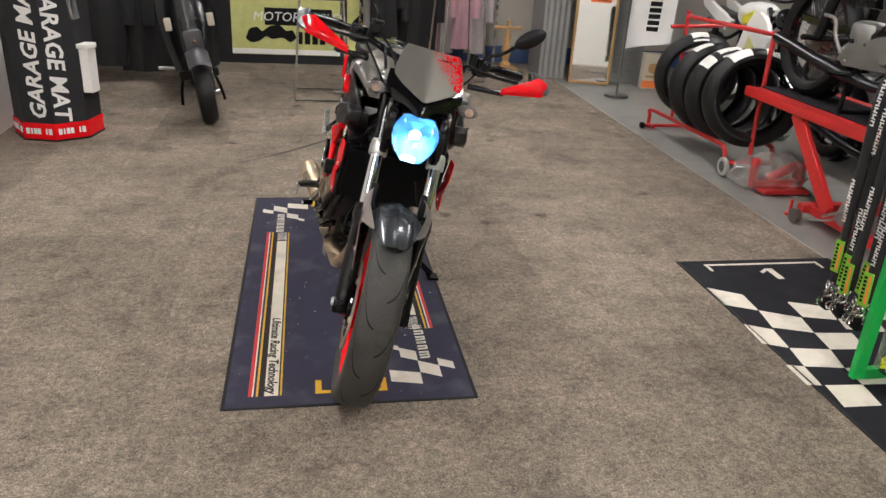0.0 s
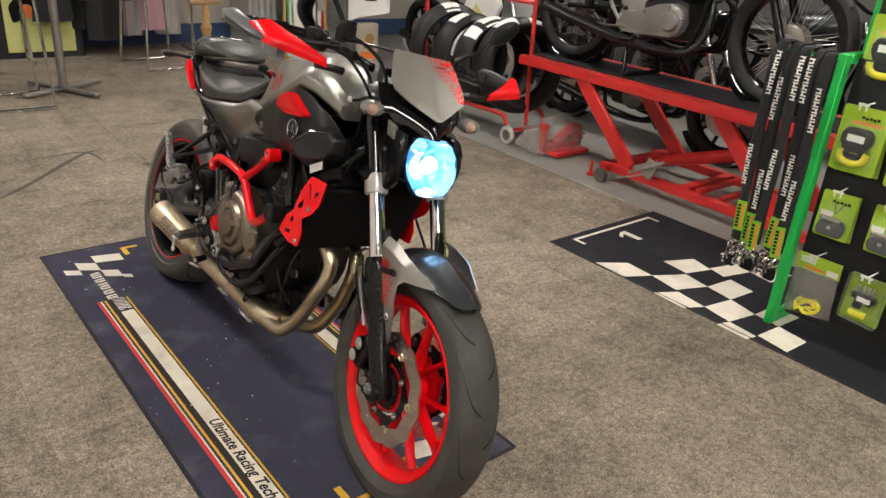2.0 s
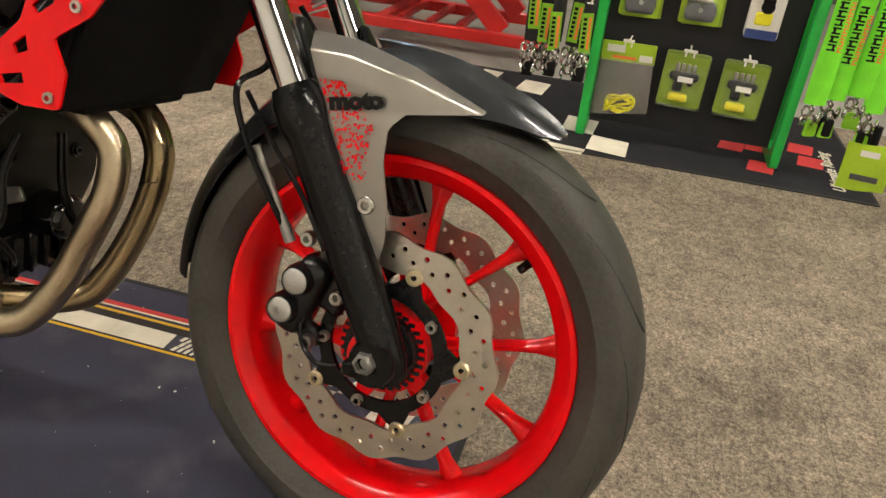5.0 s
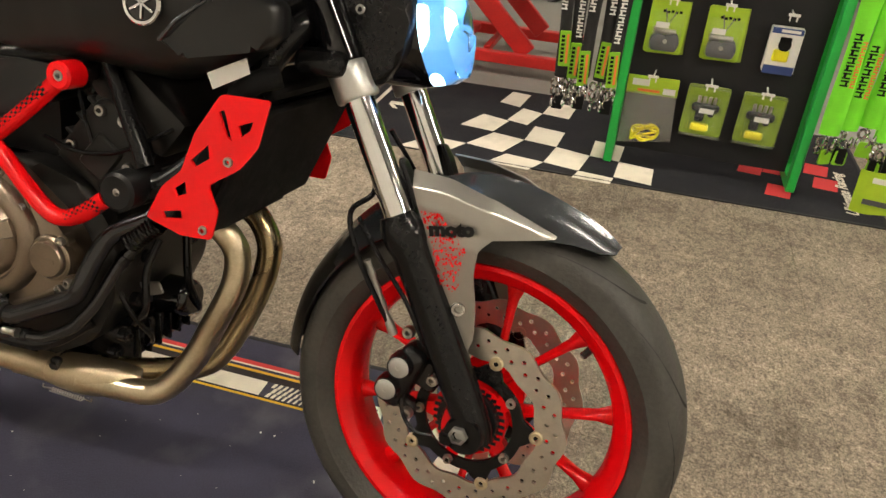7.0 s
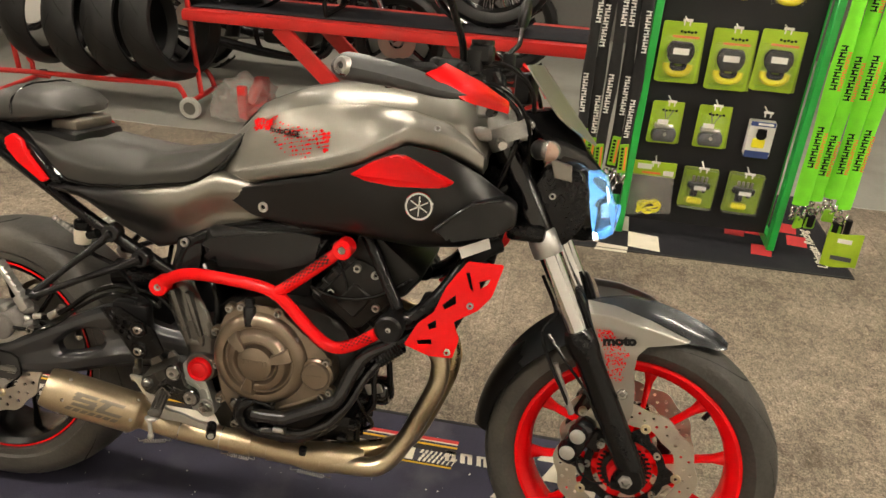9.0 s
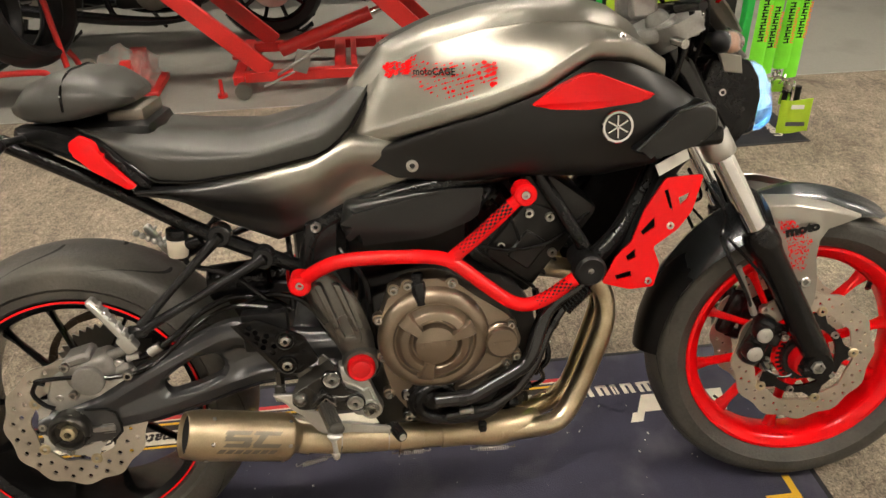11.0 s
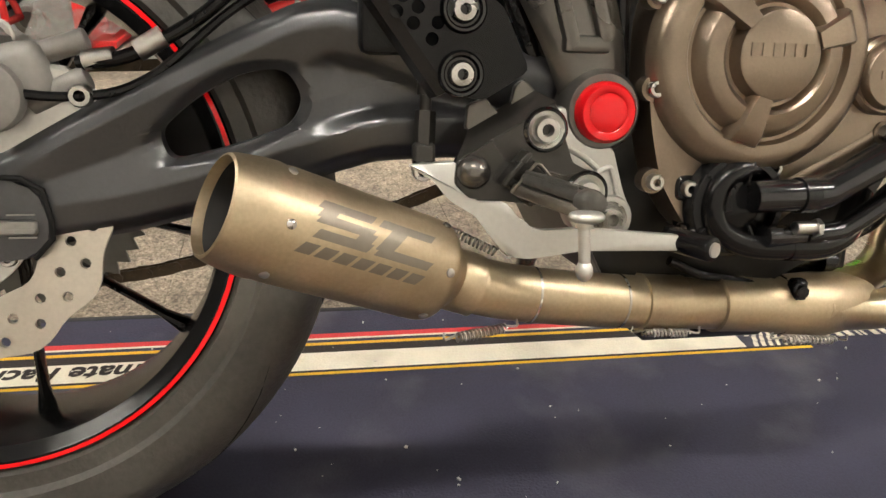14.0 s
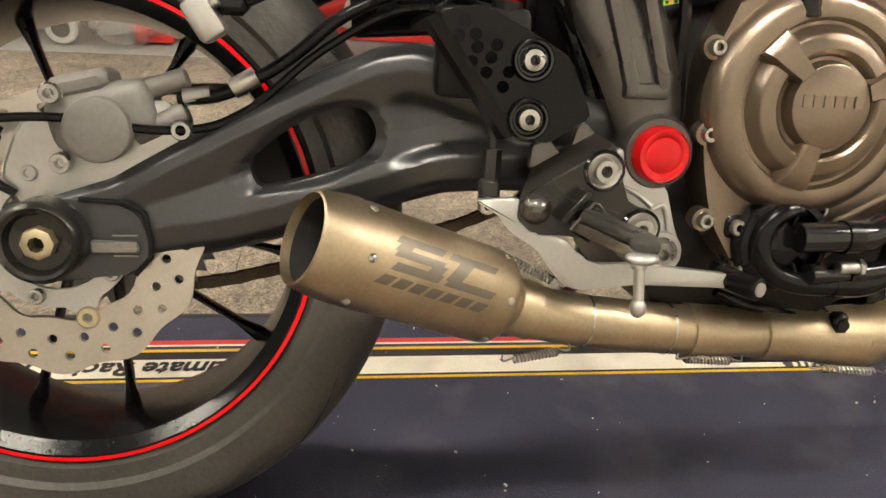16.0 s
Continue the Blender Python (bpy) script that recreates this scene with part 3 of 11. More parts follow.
def half_print(e, turn):
    """The print of one half of the navy mat: stripe, flag squares, lettering bars, corner brackets."""
    R = Matrix.Rotation(math.pi, 4, "Z") if turn else I4
    def put(name, bm, material, label=""):
        if "stripe" in name or name == "lettering":
            along = 0 if turn else 0.018 if name == "lettering" else -0.035
            bmesh.ops.translate(bm, vec=(-0.016, along, 0), verts=bm.verts)
        bmesh.ops.transform(bm, matrix=R, verts=bm.verts)
        part(name, bm, material, e, label, smooth=False)
    bm = bmesh.new()
    rect(bm, 0.328, -0.462, 0.340, 0.888, PZ)
    put("red_stripe", bm, "p_red", "red printed stripe")
    bm = bmesh.new()
    rect(bm, 0.309, -0.462, 0.316, 0.888, PZ); rect(bm, 0.236, -0.458, 0.242, 0.888, PZ)
    put("yellow_stripe", bm, "p_yellow", "yellow printed stripes")
    bm = bmesh.new()
    rect(bm, 0.298, -0.46, 0.309, 0.888, PZ); rect(bm, 0.242, -0.456, 0.247, 0.888, PZ); rect(bm, 0.290, -0.46, 0.298, 0.888, PZ)
    put("dark_stripe", bm, "p_dark", "dark brown printed stripes")
    bm = bmesh.new()
    rect(bm, 0.3235, -0.462, 0.328, 0.888, PZ)
    rect(bm, 0.247, -0.355, 0.290, 0.888, PZ)
    for k in range(8):
        y = -0.368 - 0.0125 * k
        t = 0.0075 - 0.0006 * k
        for j in range(3):
            a = 0.247 + j * 0.0145
            off = 0.006 * (j % 2)
            quad(bm, [(a, y - off), (a + 0.0135, y - 0.004 - off), (a + 0.0135, y - 0.004 - t - off), (a, y - t - off)], PZ)
    put("white_stripe", bm, "p_white", "cream printed stripe ending in slanted dashes")
    bm = bmesh.new()
    skewed(bm, 0.236, -0.790, 0.069, 0.072)
    skewed(bm, 0.180, -0.690, 0.057, 0.062)
    skewed(bm, 0.150, -0.632, 0.030, 0.030)
    skewed(bm, 0.305, -0.752, 0.052, 0.046)
    skewed(bm, 0.132, -0.838, 0.103, 0.068, -0.22)
    put("flag_square", bm, "p_white", "cream printed flag squares")
    bm = bmesh.new()
    yy = -0.705
    for w, thick in ((0.052, 3), (0.036, 2), (0.018, 2), (0.036, 2), (0.038, 2), (0.034, 2)):
        for q in range(thick):
            f = yy + q * (w / thick)
            quad(bm, [(0.247, f), (0.282, f + 0.004), (0.282, f + 0.004 + w / thick * 0.62), (0.247, f + w / thick * 0.62)], PZ)
        rect(bm, 0.275, yy + 0.004, 0.283, yy + w * 0.85, PZ)
        yy += w + 0.005
    put("logo_bar", bm, "p_white", "cream block of logo bars")
    for sx in (-1, 1):
        bm = bmesh.new()
        a = sx * 0.115
        quad(bm, [(a, -0.888), (a - sx * 0.068, -0.888), (a - sx * 0.068, -0.872), (a, -0.872)][:: sx], PZ)
        quad(bm, [(a, -0.872), (a - sx * 0.02, -0.872), (a - sx * 0.02, -0.812), (a, -0.812)][:: sx], PZ)
        put("corner_bracket", bm, "p_yellow", "yellow printed corner bracket")
    bm = text_bm("Ultimate Racing Technology", 0.0435, Matrix.Translation((0.258, 0.628, PZ + 0.0006)) @ Matrix.Rotation(math.pi / 2, 4, "Z") @ Matrix.Translation((0, -0.024, 0)) @ Matrix.Diagonal((1.0, 1, 1, 1)), 0.0003, 0.22, bold=0.0011)
    put("lettering", bm, "p_dark", "dark lettering reading Ultimate Racing Technology")

bike_mat = mat_body("floor_mat", 0.042, 2.835, 0.80, 1.90, 0.0, "matblue", "navy blue printed garage mat under the motorcycle")
half_print(bike_mat, False)
half_print(bike_mat, True)

dm = mat_body("floor_mat", 2.020, 1.935, 0.80, 1.90, 0.8, "matblack", "black chequered garage mat under the green display stand")
for pts in (((-.395, .68), (-.265, .60), (-.277, .46), (-.403, .52)), ((-.277, .46), (-.13, .387), (-.155, .265), (-.303, .32)), ((-.407, .355), (-.31, .304), (-.33, .166), (-.418, .207)),
            ((-.103, .525), (.047, .467), (.014, .356), (-.12, .392)), ((.217, .434), (.368, .407), (.357, .326), (.188, .345)), ((.023, .366), (.182, .329), (.154, .244), (0, .282)),
            ((-.155, .265), (.0, .25), (-.02, .13), (-.174, .142)), ((-.33, .166), (-.174, .142), (-.206, .016), (-.354, .04)), ((-.418, .057), (-.354, .04), (-.367, -.081), (-.42, -.072)),
            ((-.355, -.08), (-.215, -.09), (-.235, -.212), (-.375, -.207)), ((-.206, .016), (-.05, .01), (-.065, -.10), (-.215, -.09)), ((.154, .244), (.31, .225), (.295, .12), (.135, .135))):
    bm = bmesh.new()
    quad(bm, pts[::-1], PZ)
    part("chequer_square", bm, "p_white", dm, smooth=False)
bm = bmesh.new()
rect(bm, -0.283, 0.895, 0.304, 0.912, PZ); rect(bm, -0.283, 0.84, -0.267, 0.895, PZ); rect(bm, 0.288, 0.84, 0.304, 0.895, PZ)
rect(bm, -0.005, 0.74, 0.03, 0.85, PZ); quad(bm, [(-0.045, 0.80), (-0.005, 0.83), (-0.005, 0.85), (-0.045, 0.822)], PZ)
part("grid_mark", bm, "p_white", dm, "white grid box print with number bar", smooth=False)
for x, y in ((-0.12, -0.50), (-0.285, -0.58), (-0.09, -0.59), (-0.035, -0.735), (-0.158, -0.75)):
    bm = bmesh.new()
    quad(bm, [(x, y), (x + 0.10, y - 0.02), (x + 0.09, y - 0.10), (x - 0.01, y - 0.08)][::-1], PZ)
    part("flag_square", bm, "p_red", dm, "red printed flag square", smooth=False)
bm = text_bm("Ultimate Racing", 0.055, Matrix.Translation((-0.34, -0.87, PZ + 0.0005)) , 0.0003, 0.22, align="LEFT", bold=0.0013)
part("lettering", bm, "p_white", dm, "cream lettering reading Ultimate Racing", smooth=False)

# pale lint and grit that lies on the navy mat
bm = bmesh.new()
rnd = random.Random(21)
for k in range(170):
    x, y, r = rnd.uniform(-0.38, 0.38), rnd.uniform(-0.93, 0.93), 0.0005 + 0.0016 * rnd.random() ** 3
    a = rnd.uniform(0, 6.28)
    box(bm, x, y, 0.0040 + r * 0.4, r * rnd.uniform(1.2, 3.2), r * 1.3, r, Matrix.Translation((x, y, 0)) @ Matrix.Rotation(a, 4, "Z") @ Matrix.Translation((-x, -y, 0)))
lint = part("lint", bm, "lint", bike_mat, "scattered pale lint and grit", smooth=False)
lint["kind"] = "stuff"

# dark scuff on the carpet behind the motorcycle
def scuff(name, pts, w):
    bm = bmesh.new()
    P = smooth_path([(x, y, 0.0012) for x, y in pts], 6)
    rows = []
    for i, p in enumerate(P):
        d = (P[min(i + 1, len(P) - 1)] - P[max(i - 1, 0)]).normalized()
        k = w * math.sin(math.pi * (0.08 + 0.84 * i / (len(P) - 1))) * (0.75 + 0.35 * noise.noise(p * 9))
        n = Vector((-d.y, d.x, 0)) * k
        rows.append([p - n, p + n])
    grid_surf(bm, rows)
    tagged(link(name, bm, "floorstain", smooth=False), "dark scuffed streak on the carpet", "stain", "streaks on the carpet", kind="structure")
scuff("trim_stain", [(-0.483, 4.42), (-0.222, 4.65), (0.027, 4.927), (0.168, 5.065), (0.232, 5.072)], 0.020)
scuff("trim_stain", [(-0.128, 5.041), (0.02, 5.07), (0.168, 5.065), (0.206, 4.841)], 0.014)

# ---- the motorcycle ----
LEAN = 11.0
BIKE = pose(0.075, 1.965, 0.0038, 0, 0, -90) @ pose(0, 0, 0, -LEAN, 0, 0)
bike = empty("motorcycle", BIKE, "silver and black naked motorcycle leaning on its side stand", "motorcycle")
# the front end turns a little to the right; the rear wheel and the handlebar have seats of their own
STEER = pose(0.0152, -0.0455, -0.0125, -2.37, -2.12, -5.63)
BAR = STEER @ Matrix.Translation((0.006, -0.032, -0.012))
REAR = BIKE.inverted() @ pose(0.1255, 3.362, 0.3005, 0, 0, -90) @ pose(0, 0, 0, -16.5, 0, 0) @ Matrix.Translation((1.40, 0, -0.315))
SEATS = {True: STEER, "bar": BAR, "rear": REAR}

def bp(name, bm, material, label="", parent=None, steer=False, mirror=False, smooth=True):
    """A part of the motorcycle. steer: True for the front end, "bar" for the handlebar, "rear" for the rear wheel. mirror: for the left side."""
    if mirror:
        bmesh.ops.transform(bm, matrix=Matrix.Diagonal((1, -1, 1, 1)), verts=bm.verts)
    if steer:
        bmesh.ops.transform(bm, matrix=SEATS[steer], verts=bm.verts)
    return part(name, bm, material, parent or bike, label, smooth)

ACROSS = Matrix.Rotation(radians(90), 4, "X")      # z of a turned form to -y: points to the bike's right side

def at(x, z, y=0.0):
    return Matrix.Translation((x, y, z)) @ ACROSS

def wheel(cx, cz, r_out, half_w, r_rim, rim_w, rimmat, name, label, steer, crown, spoke_n, hub_r, hub_w, stripe=None, pairs=None, deep=1.0):
    m = at(cx, cz)
    # rim: barrel with flanges and a drop centre
    w = rim_w / 2
    bm = bmesh.new()
    lathe(bm, [(r_rim + 0.010, -w), (r_rim + 0.012, -w + 0.004), (r_rim - 0.001, -w + 0.010), (r_rim - 0.012 * deep, -w * 0.62), (r_rim - 0.022 * deep, -w * 0.3), (r_rim - 0.022 * deep, w * 0.3),
               (r_rim - 0.012 * deep, w * 0.62), (r_rim - 0.001, w - 0.010), (r_rim + 0.012, w - 0.004), (r_rim + 0.010, w), (r_rim + 0.004, w + 0.001),
               (r_rim - 0.004 - 0.010 * deep, w - 0.008), (r_rim - 0.004 - 0.022 * deep, w * 0.62), (r_rim - 0.004 - 0.028 * deep, w * 0.3), (r_rim - 0.004 - 0.030 * deep, 0), (r_rim - 0.004 - 0.028 * deep, -w * 0.3), (r_rim - 0.004 - 0.022 * deep, -w * 0.62), (r_rim - 0.004 - 0.010 * deep, -w + 0.008), (r_rim + 0.004, -w - 0.001)],
          m, 72, closed=True)
    rim = bp(name, bm, rimmat, label, steer=steer)
    # spokes and hub
    for k in range(spoke_n):
        a = 2 * math.pi * k / spoke_n + 0.16 if pairs is None else radians(-23.5 + 72 * (k // 2) + (pairs if k % 2 else -pairs))
        bm = bmesh.new()
        f = m @ Matrix.Rotation(a, 4, "Z")
        rows = []
        for u in np.linspace(0, 1, 7):
            rr = hub_r * 0.8 + (r_rim - 0.004 - 0.020 * deep - hub_r * 0.8) * u
            wd = (0.0105 - 0.0035 * math.sin(math.pi * min(1, u * 1.1)) + 0.010 * max(0, u - 0.86) / 0.14) * (0.85 if steer is True else 0.46)
            dp = (0.020 - 0.008 * u) * (1.0 if steer is True else 0.8)
            sw = 0.03 * (1 - u) * (1 if k % 2 else -1) * 0.35
            rows.append([f @ Vector((rr, sw + wd * math.cos(t) * (1.0 if abs(math.cos(t)) > 0.5 else 1.0), dp * math.sin(t))) for t in [2 * math.pi * q / 10 for q in range(10)]])
        grid_surf(bm, rows, closed=True)
        bp("spoke", bm, rimmat, parent=rim, steer=steer)
    bm = bmesh.new()
    lathe(bm, [(0.018, hub_w), (hub_r * 0.7, hub_w), (hub_r * 0.78, hub_w - 0.004), (hub_r * 0.8, hub_w * 0.5), (hub_r, hub_w * 0.35), (hub_r, -hub_w * 0.35), (hub_r * 0.8, -hub_w * 0.5), (hub_r * 0.78, -hub_w + 0.004), (hub_r * 0.7, -hub_w), (0.018, -hub_w)], m, 36, closed=True)
    bp("hub", bm, rimmat, parent=rim, steer=steer)
    if stripe:
        bm = bmesh.new()
        for s in (-1, 1):
            lathe(bm, [(r_rim + 0.0098, s * (w + 0.0018)), (r_rim + 0.0058, s * (w + 0.0020))], m, 96)
        bp("rim_tape", bm, stripe, "red rim tape", rim, steer)
    # tyre: rounded crown, sidewalls, bead; slanted sipes as strips, groove shade in their colour
    bm = bmesh.new()
    prof = []
    for t in np.linspace(-1, 1, 25):
        y = half_w * math.sin(t * math.pi / 2 * 0.98)
        z = r_out - crown * (1 - math.sqrt(max(0, 1 - (abs(t)) ** 2.0 * 0.985)))
        prof.append((z, y))
    sid = [(r_rim + 0.030, half_w * 0.94), (r_rim + 0.016, w + 0.004), (r_rim + 0.0128, w - 0.001), (r_rim + 0.008, w - 0.008)]
    prof = [(r, -h) for r, h in sid[::-1]] + prof + sid
    lathe(bm, prof, m, 96)
    tyre = bp("tyre", bm, "rubber" if steer is True else "wornrubber", "worn black road tyre" if steer is True else "scuffed grey-black road tyre", rim, steer)
    for k in range(24 if half_w < 0.07 else 20):
        bm = bmesh.new()
        side = 1 if k % 2 else -1
        a0 = 2 * math.pi * k / (24 if half_w < 0.07 else 20)
        rows = []
        for u in np.linspace(0, 1, 9):
            t = 0.10 + 0.72 * u
            a = a0 + (0.55 if half_w < 0.07 else 0.42) * u - 0.14 * math.sin(u * math.pi)
            y = half_w * math.sin(t * math.pi / 2 * 0.98) * side
            z = r_out - crown * (1 - math.sqrt(max(0, 1 - t ** 2 * 0.985))) + 0.0006
            d = 0.0044 * (1 - abs(2 * u - 0.9) ** 3 * 0.7) / z
            rows.append([m @ Vector((z * math.cos(a - d), z * math.sin(a - d), y)), m @ Vector((z * math.cos(a + d), z * math.sin(a + d), y))])
        grid_surf(bm, rows)
        bp("tread_groove", bm, "groove", parent=tyre, steer=steer)
    return rim

fw = wheel(0.0, 0.30, 0.2965, 0.060, 0.2165, 0.089, "redrim", "front_wheel", "glossy red cast front wheel", True, 0.052, 10, 0.045, 0.040, deep=0.55)
rw = wheel(-1.40, 0.315, 0.3085, 0.090, 0.2120, 0.160, "blacksatin", "rear_wheel", "satin black cast rear wheel with red rim tape", "rear", 0.070, 10, 0.055, 0.055, "red", 13.5, 0.3)
bm = bmesh.new()
cyl(bm, (0.155, 0.0, 0.452), (0.170, -0.012, 0.438), 0.004, seg=8)
cyl(bm, (0.152, -0.010, 0.43), (0.140, -0.022, 0.418), 0.0055, seg=8)
bp("valve", bm, "hose", "black tyre valve", fw, True)
bm = bmesh.new()
for k in range(3):
    lathe(bm, [(0.191, -0.0435), (0.197, -0.0445)], at(0, 0.30) @ Matrix.Rotation(-2.35 + 0.0, 4, "Z"), 6, a0=0, a1=0.22)
bmesh.ops.transform(bm, matrix=Matrix.Translation((0, -0.002, 0)), verts=bm.verts)
bp("balance_weight", bm, "dark", "black wheel weight strip", fw, True)

def disc(cx, cz, y, r, r_in, holes, rot, name, steer, parent, carrier=None):
    """A wavy drilled brake disc, with its carrier and buttons."""
    m = Matrix.Translation((cx, y, cz))
    n = 96
    out = [(r * (1 + 0.026 * math.cos(12 * a)) * math.cos(a), r * (1 + 0.026 * math.cos(12 * a)) * math.sin(a)) for a in [2 * math.pi * k / n for k in range(n)]]
    inn = [(r_in * (1 + 0.03 * math.cos(10 * a + 1)) * math.cos(a), r_in * (1 + 0.03 * math.cos(10 * a + 1)) * math.sin(a)) for a in [2 * math.pi * k / 60 for k in range(60)]][::-1]
    hs = [inn]
    hole_r = 0.0034 if steer is True else 0.0044
    for k in range(holes * 2):
        a = math.pi * k / holes + rot
        rr = r_in * 1.04 + (r * 0.97 - r_in * 1.04) * (0.36 if k % 2 else 0.74)
        hs.append([(rr * math.cos(a) + hole_r * math.cos(t), rr * math.sin(a) + hole_r * math.sin(t)) for t in [2 * math.pi * j / 8 for j in range(8)]])
    bm = bmesh.new()
    slab(bm, out, -0.0022, 0.0022, m, holes=hs)
    d = bp(name, bm, "disc", "wavy drilled steel brake disc", parent, steer)
    if carrier:
        bm = bmesh.new()
        mid = r_in * 0.74
        co, ci = [], []
        for k in range(100):
            a = 2 * math.pi * k / 100
            p = abs(((k + 10) % 20) - 10) / 10.0
            co.append(((mid + 0.008 + (r_in + 0.004 - mid - 0.008) * max(0, 1 - p * 2.6)) * math.cos(a), (mid + 0.008 + (r_in + 0.004 - mid - 0.008) * max(0, 1 - p * 2.6)) * math.sin(a)))
        ci = ring_pts(0, 0, mid - 0.008, 40)[::-1]
        slab(bm, co, -0.0030, 0.0030, m, holes=[ci])
        bp("disc_carrier", bm, "blacksatin" if carrier is True else carrier, "black disc carrier" if carrier is True else "pale alloy disc carrier", d, steer)
        for k in range(5):
            a = 2 * math.pi * k / 5
            bm = bmesh.new()
            lathe(bm, [(0.0035, 0.0045), (0.0045, 0.0065), (0.0085, 0.0065), (0.0102, 0.0045), (0.0102, -0.004)], Matrix.Translation((cx + (r_in + 0.001) * math.cos(a), y, cz + (r_in + 0.001) * math.sin(a))) @ (ACROSS if y < 0 else ACROSS.inverted()), 20)
            bp("disc_button", bm, "brass", parent=d, steer=steer)
            bm = bmesh.new()
            bolt(bm, (cx + mid * math.cos(a + 0.63), y - (0.003 if y < 0 else -0.003), cz + mid * math.sin(a + 0.63)), (0, -1 if y < 0 else 1, 0), 0.0072, 0.007)
            bp("disc_bolt", bm, "steel", parent=d, steer=steer)
    return d

dR = disc(0, 0.30, -0.062, 0.140, 0.100, 28, 0.1, "brake_disc", True, fw, True)
dL = disc(0, 0.30, 0.062, 0.140, 0.100, 28, 0.3, "brake_disc", True, fw, True)
dB = disc(-1.40, 0.315, -0.110, 0.1225, 0.076, 22, 0.2, "rear_brake_disc", "rear", rw, "alloywhite")
# red wheel flange behind the front discs
bm = bmesh.new()
for s in (-1, 1):
    fl = [((0.072 if abs(((k + 6) % 12) - 6) < 2 else 0.056) * math.cos(2 * math.pi * k / 60 + 0.63), (0.072 if abs(((k + 6) % 12) - 6) < 2 else 0.056) * math.sin(2 * math.pi * k / 60 + 0.63)) for k in range(60)]
    slab(bm, fl, s * 0.052 - 0.008, s * 0.052 + 0.008, Matrix.Translation((0, 0, 0.30)))
bp("disc_flange", bm, "redrim", "red disc flange", fw, True)

# front axle, abs ring, collar
bm = bmesh.new()
cyl(bm, (0.004, -0.116, 0.303), (0.004, 0.116, 0.303), 0.0125, seg=20)
lathe(bm, [(0.0001, 0.005), (0.006, 0.005), (0.0062, 0.0), (0.009, 0.0), (0.009, 0.012), (0.0130, 0.010), (0.0145, 0.0), (0.0145, -0.004)], at(0.004, 0.304, -0.114), 6)
bp("axle", bm, "alloy", "alloy front axle nut", steer=True)
bm = bmesh.new()
lathe(bm, [(0.033, 0.058), (0.046, 0.058), (0.047, 0.066), (0.044, 0.074), (0.033, 0.074)], at(0, 0.30), 40, closed=True)
for k in range(30):
    a = 2 * math.pi * k / 30
    box(bm, 0.050 * math.cos(a), 0.050 * math.sin(a), 0.061, 0.008, 0.0045, 0.002, at(0, 0.30) @ Matrix.Rotation(0, 4, "Z"))
bp("sensor_ring", bm, "blackmetal", "black wheel sensor ring", fw, True)
bm = bmesh.new()
lathe(bm, [(0.021, 0.066), (0.033, 0.068), (0.036, 0.080), (0.030, 0.094), (0.021, 0.096)], at(0, 0.30), 32, closed=True)
bp("axle_spacer", bm, "redanod", "red anodised axle spacer", fw, True)

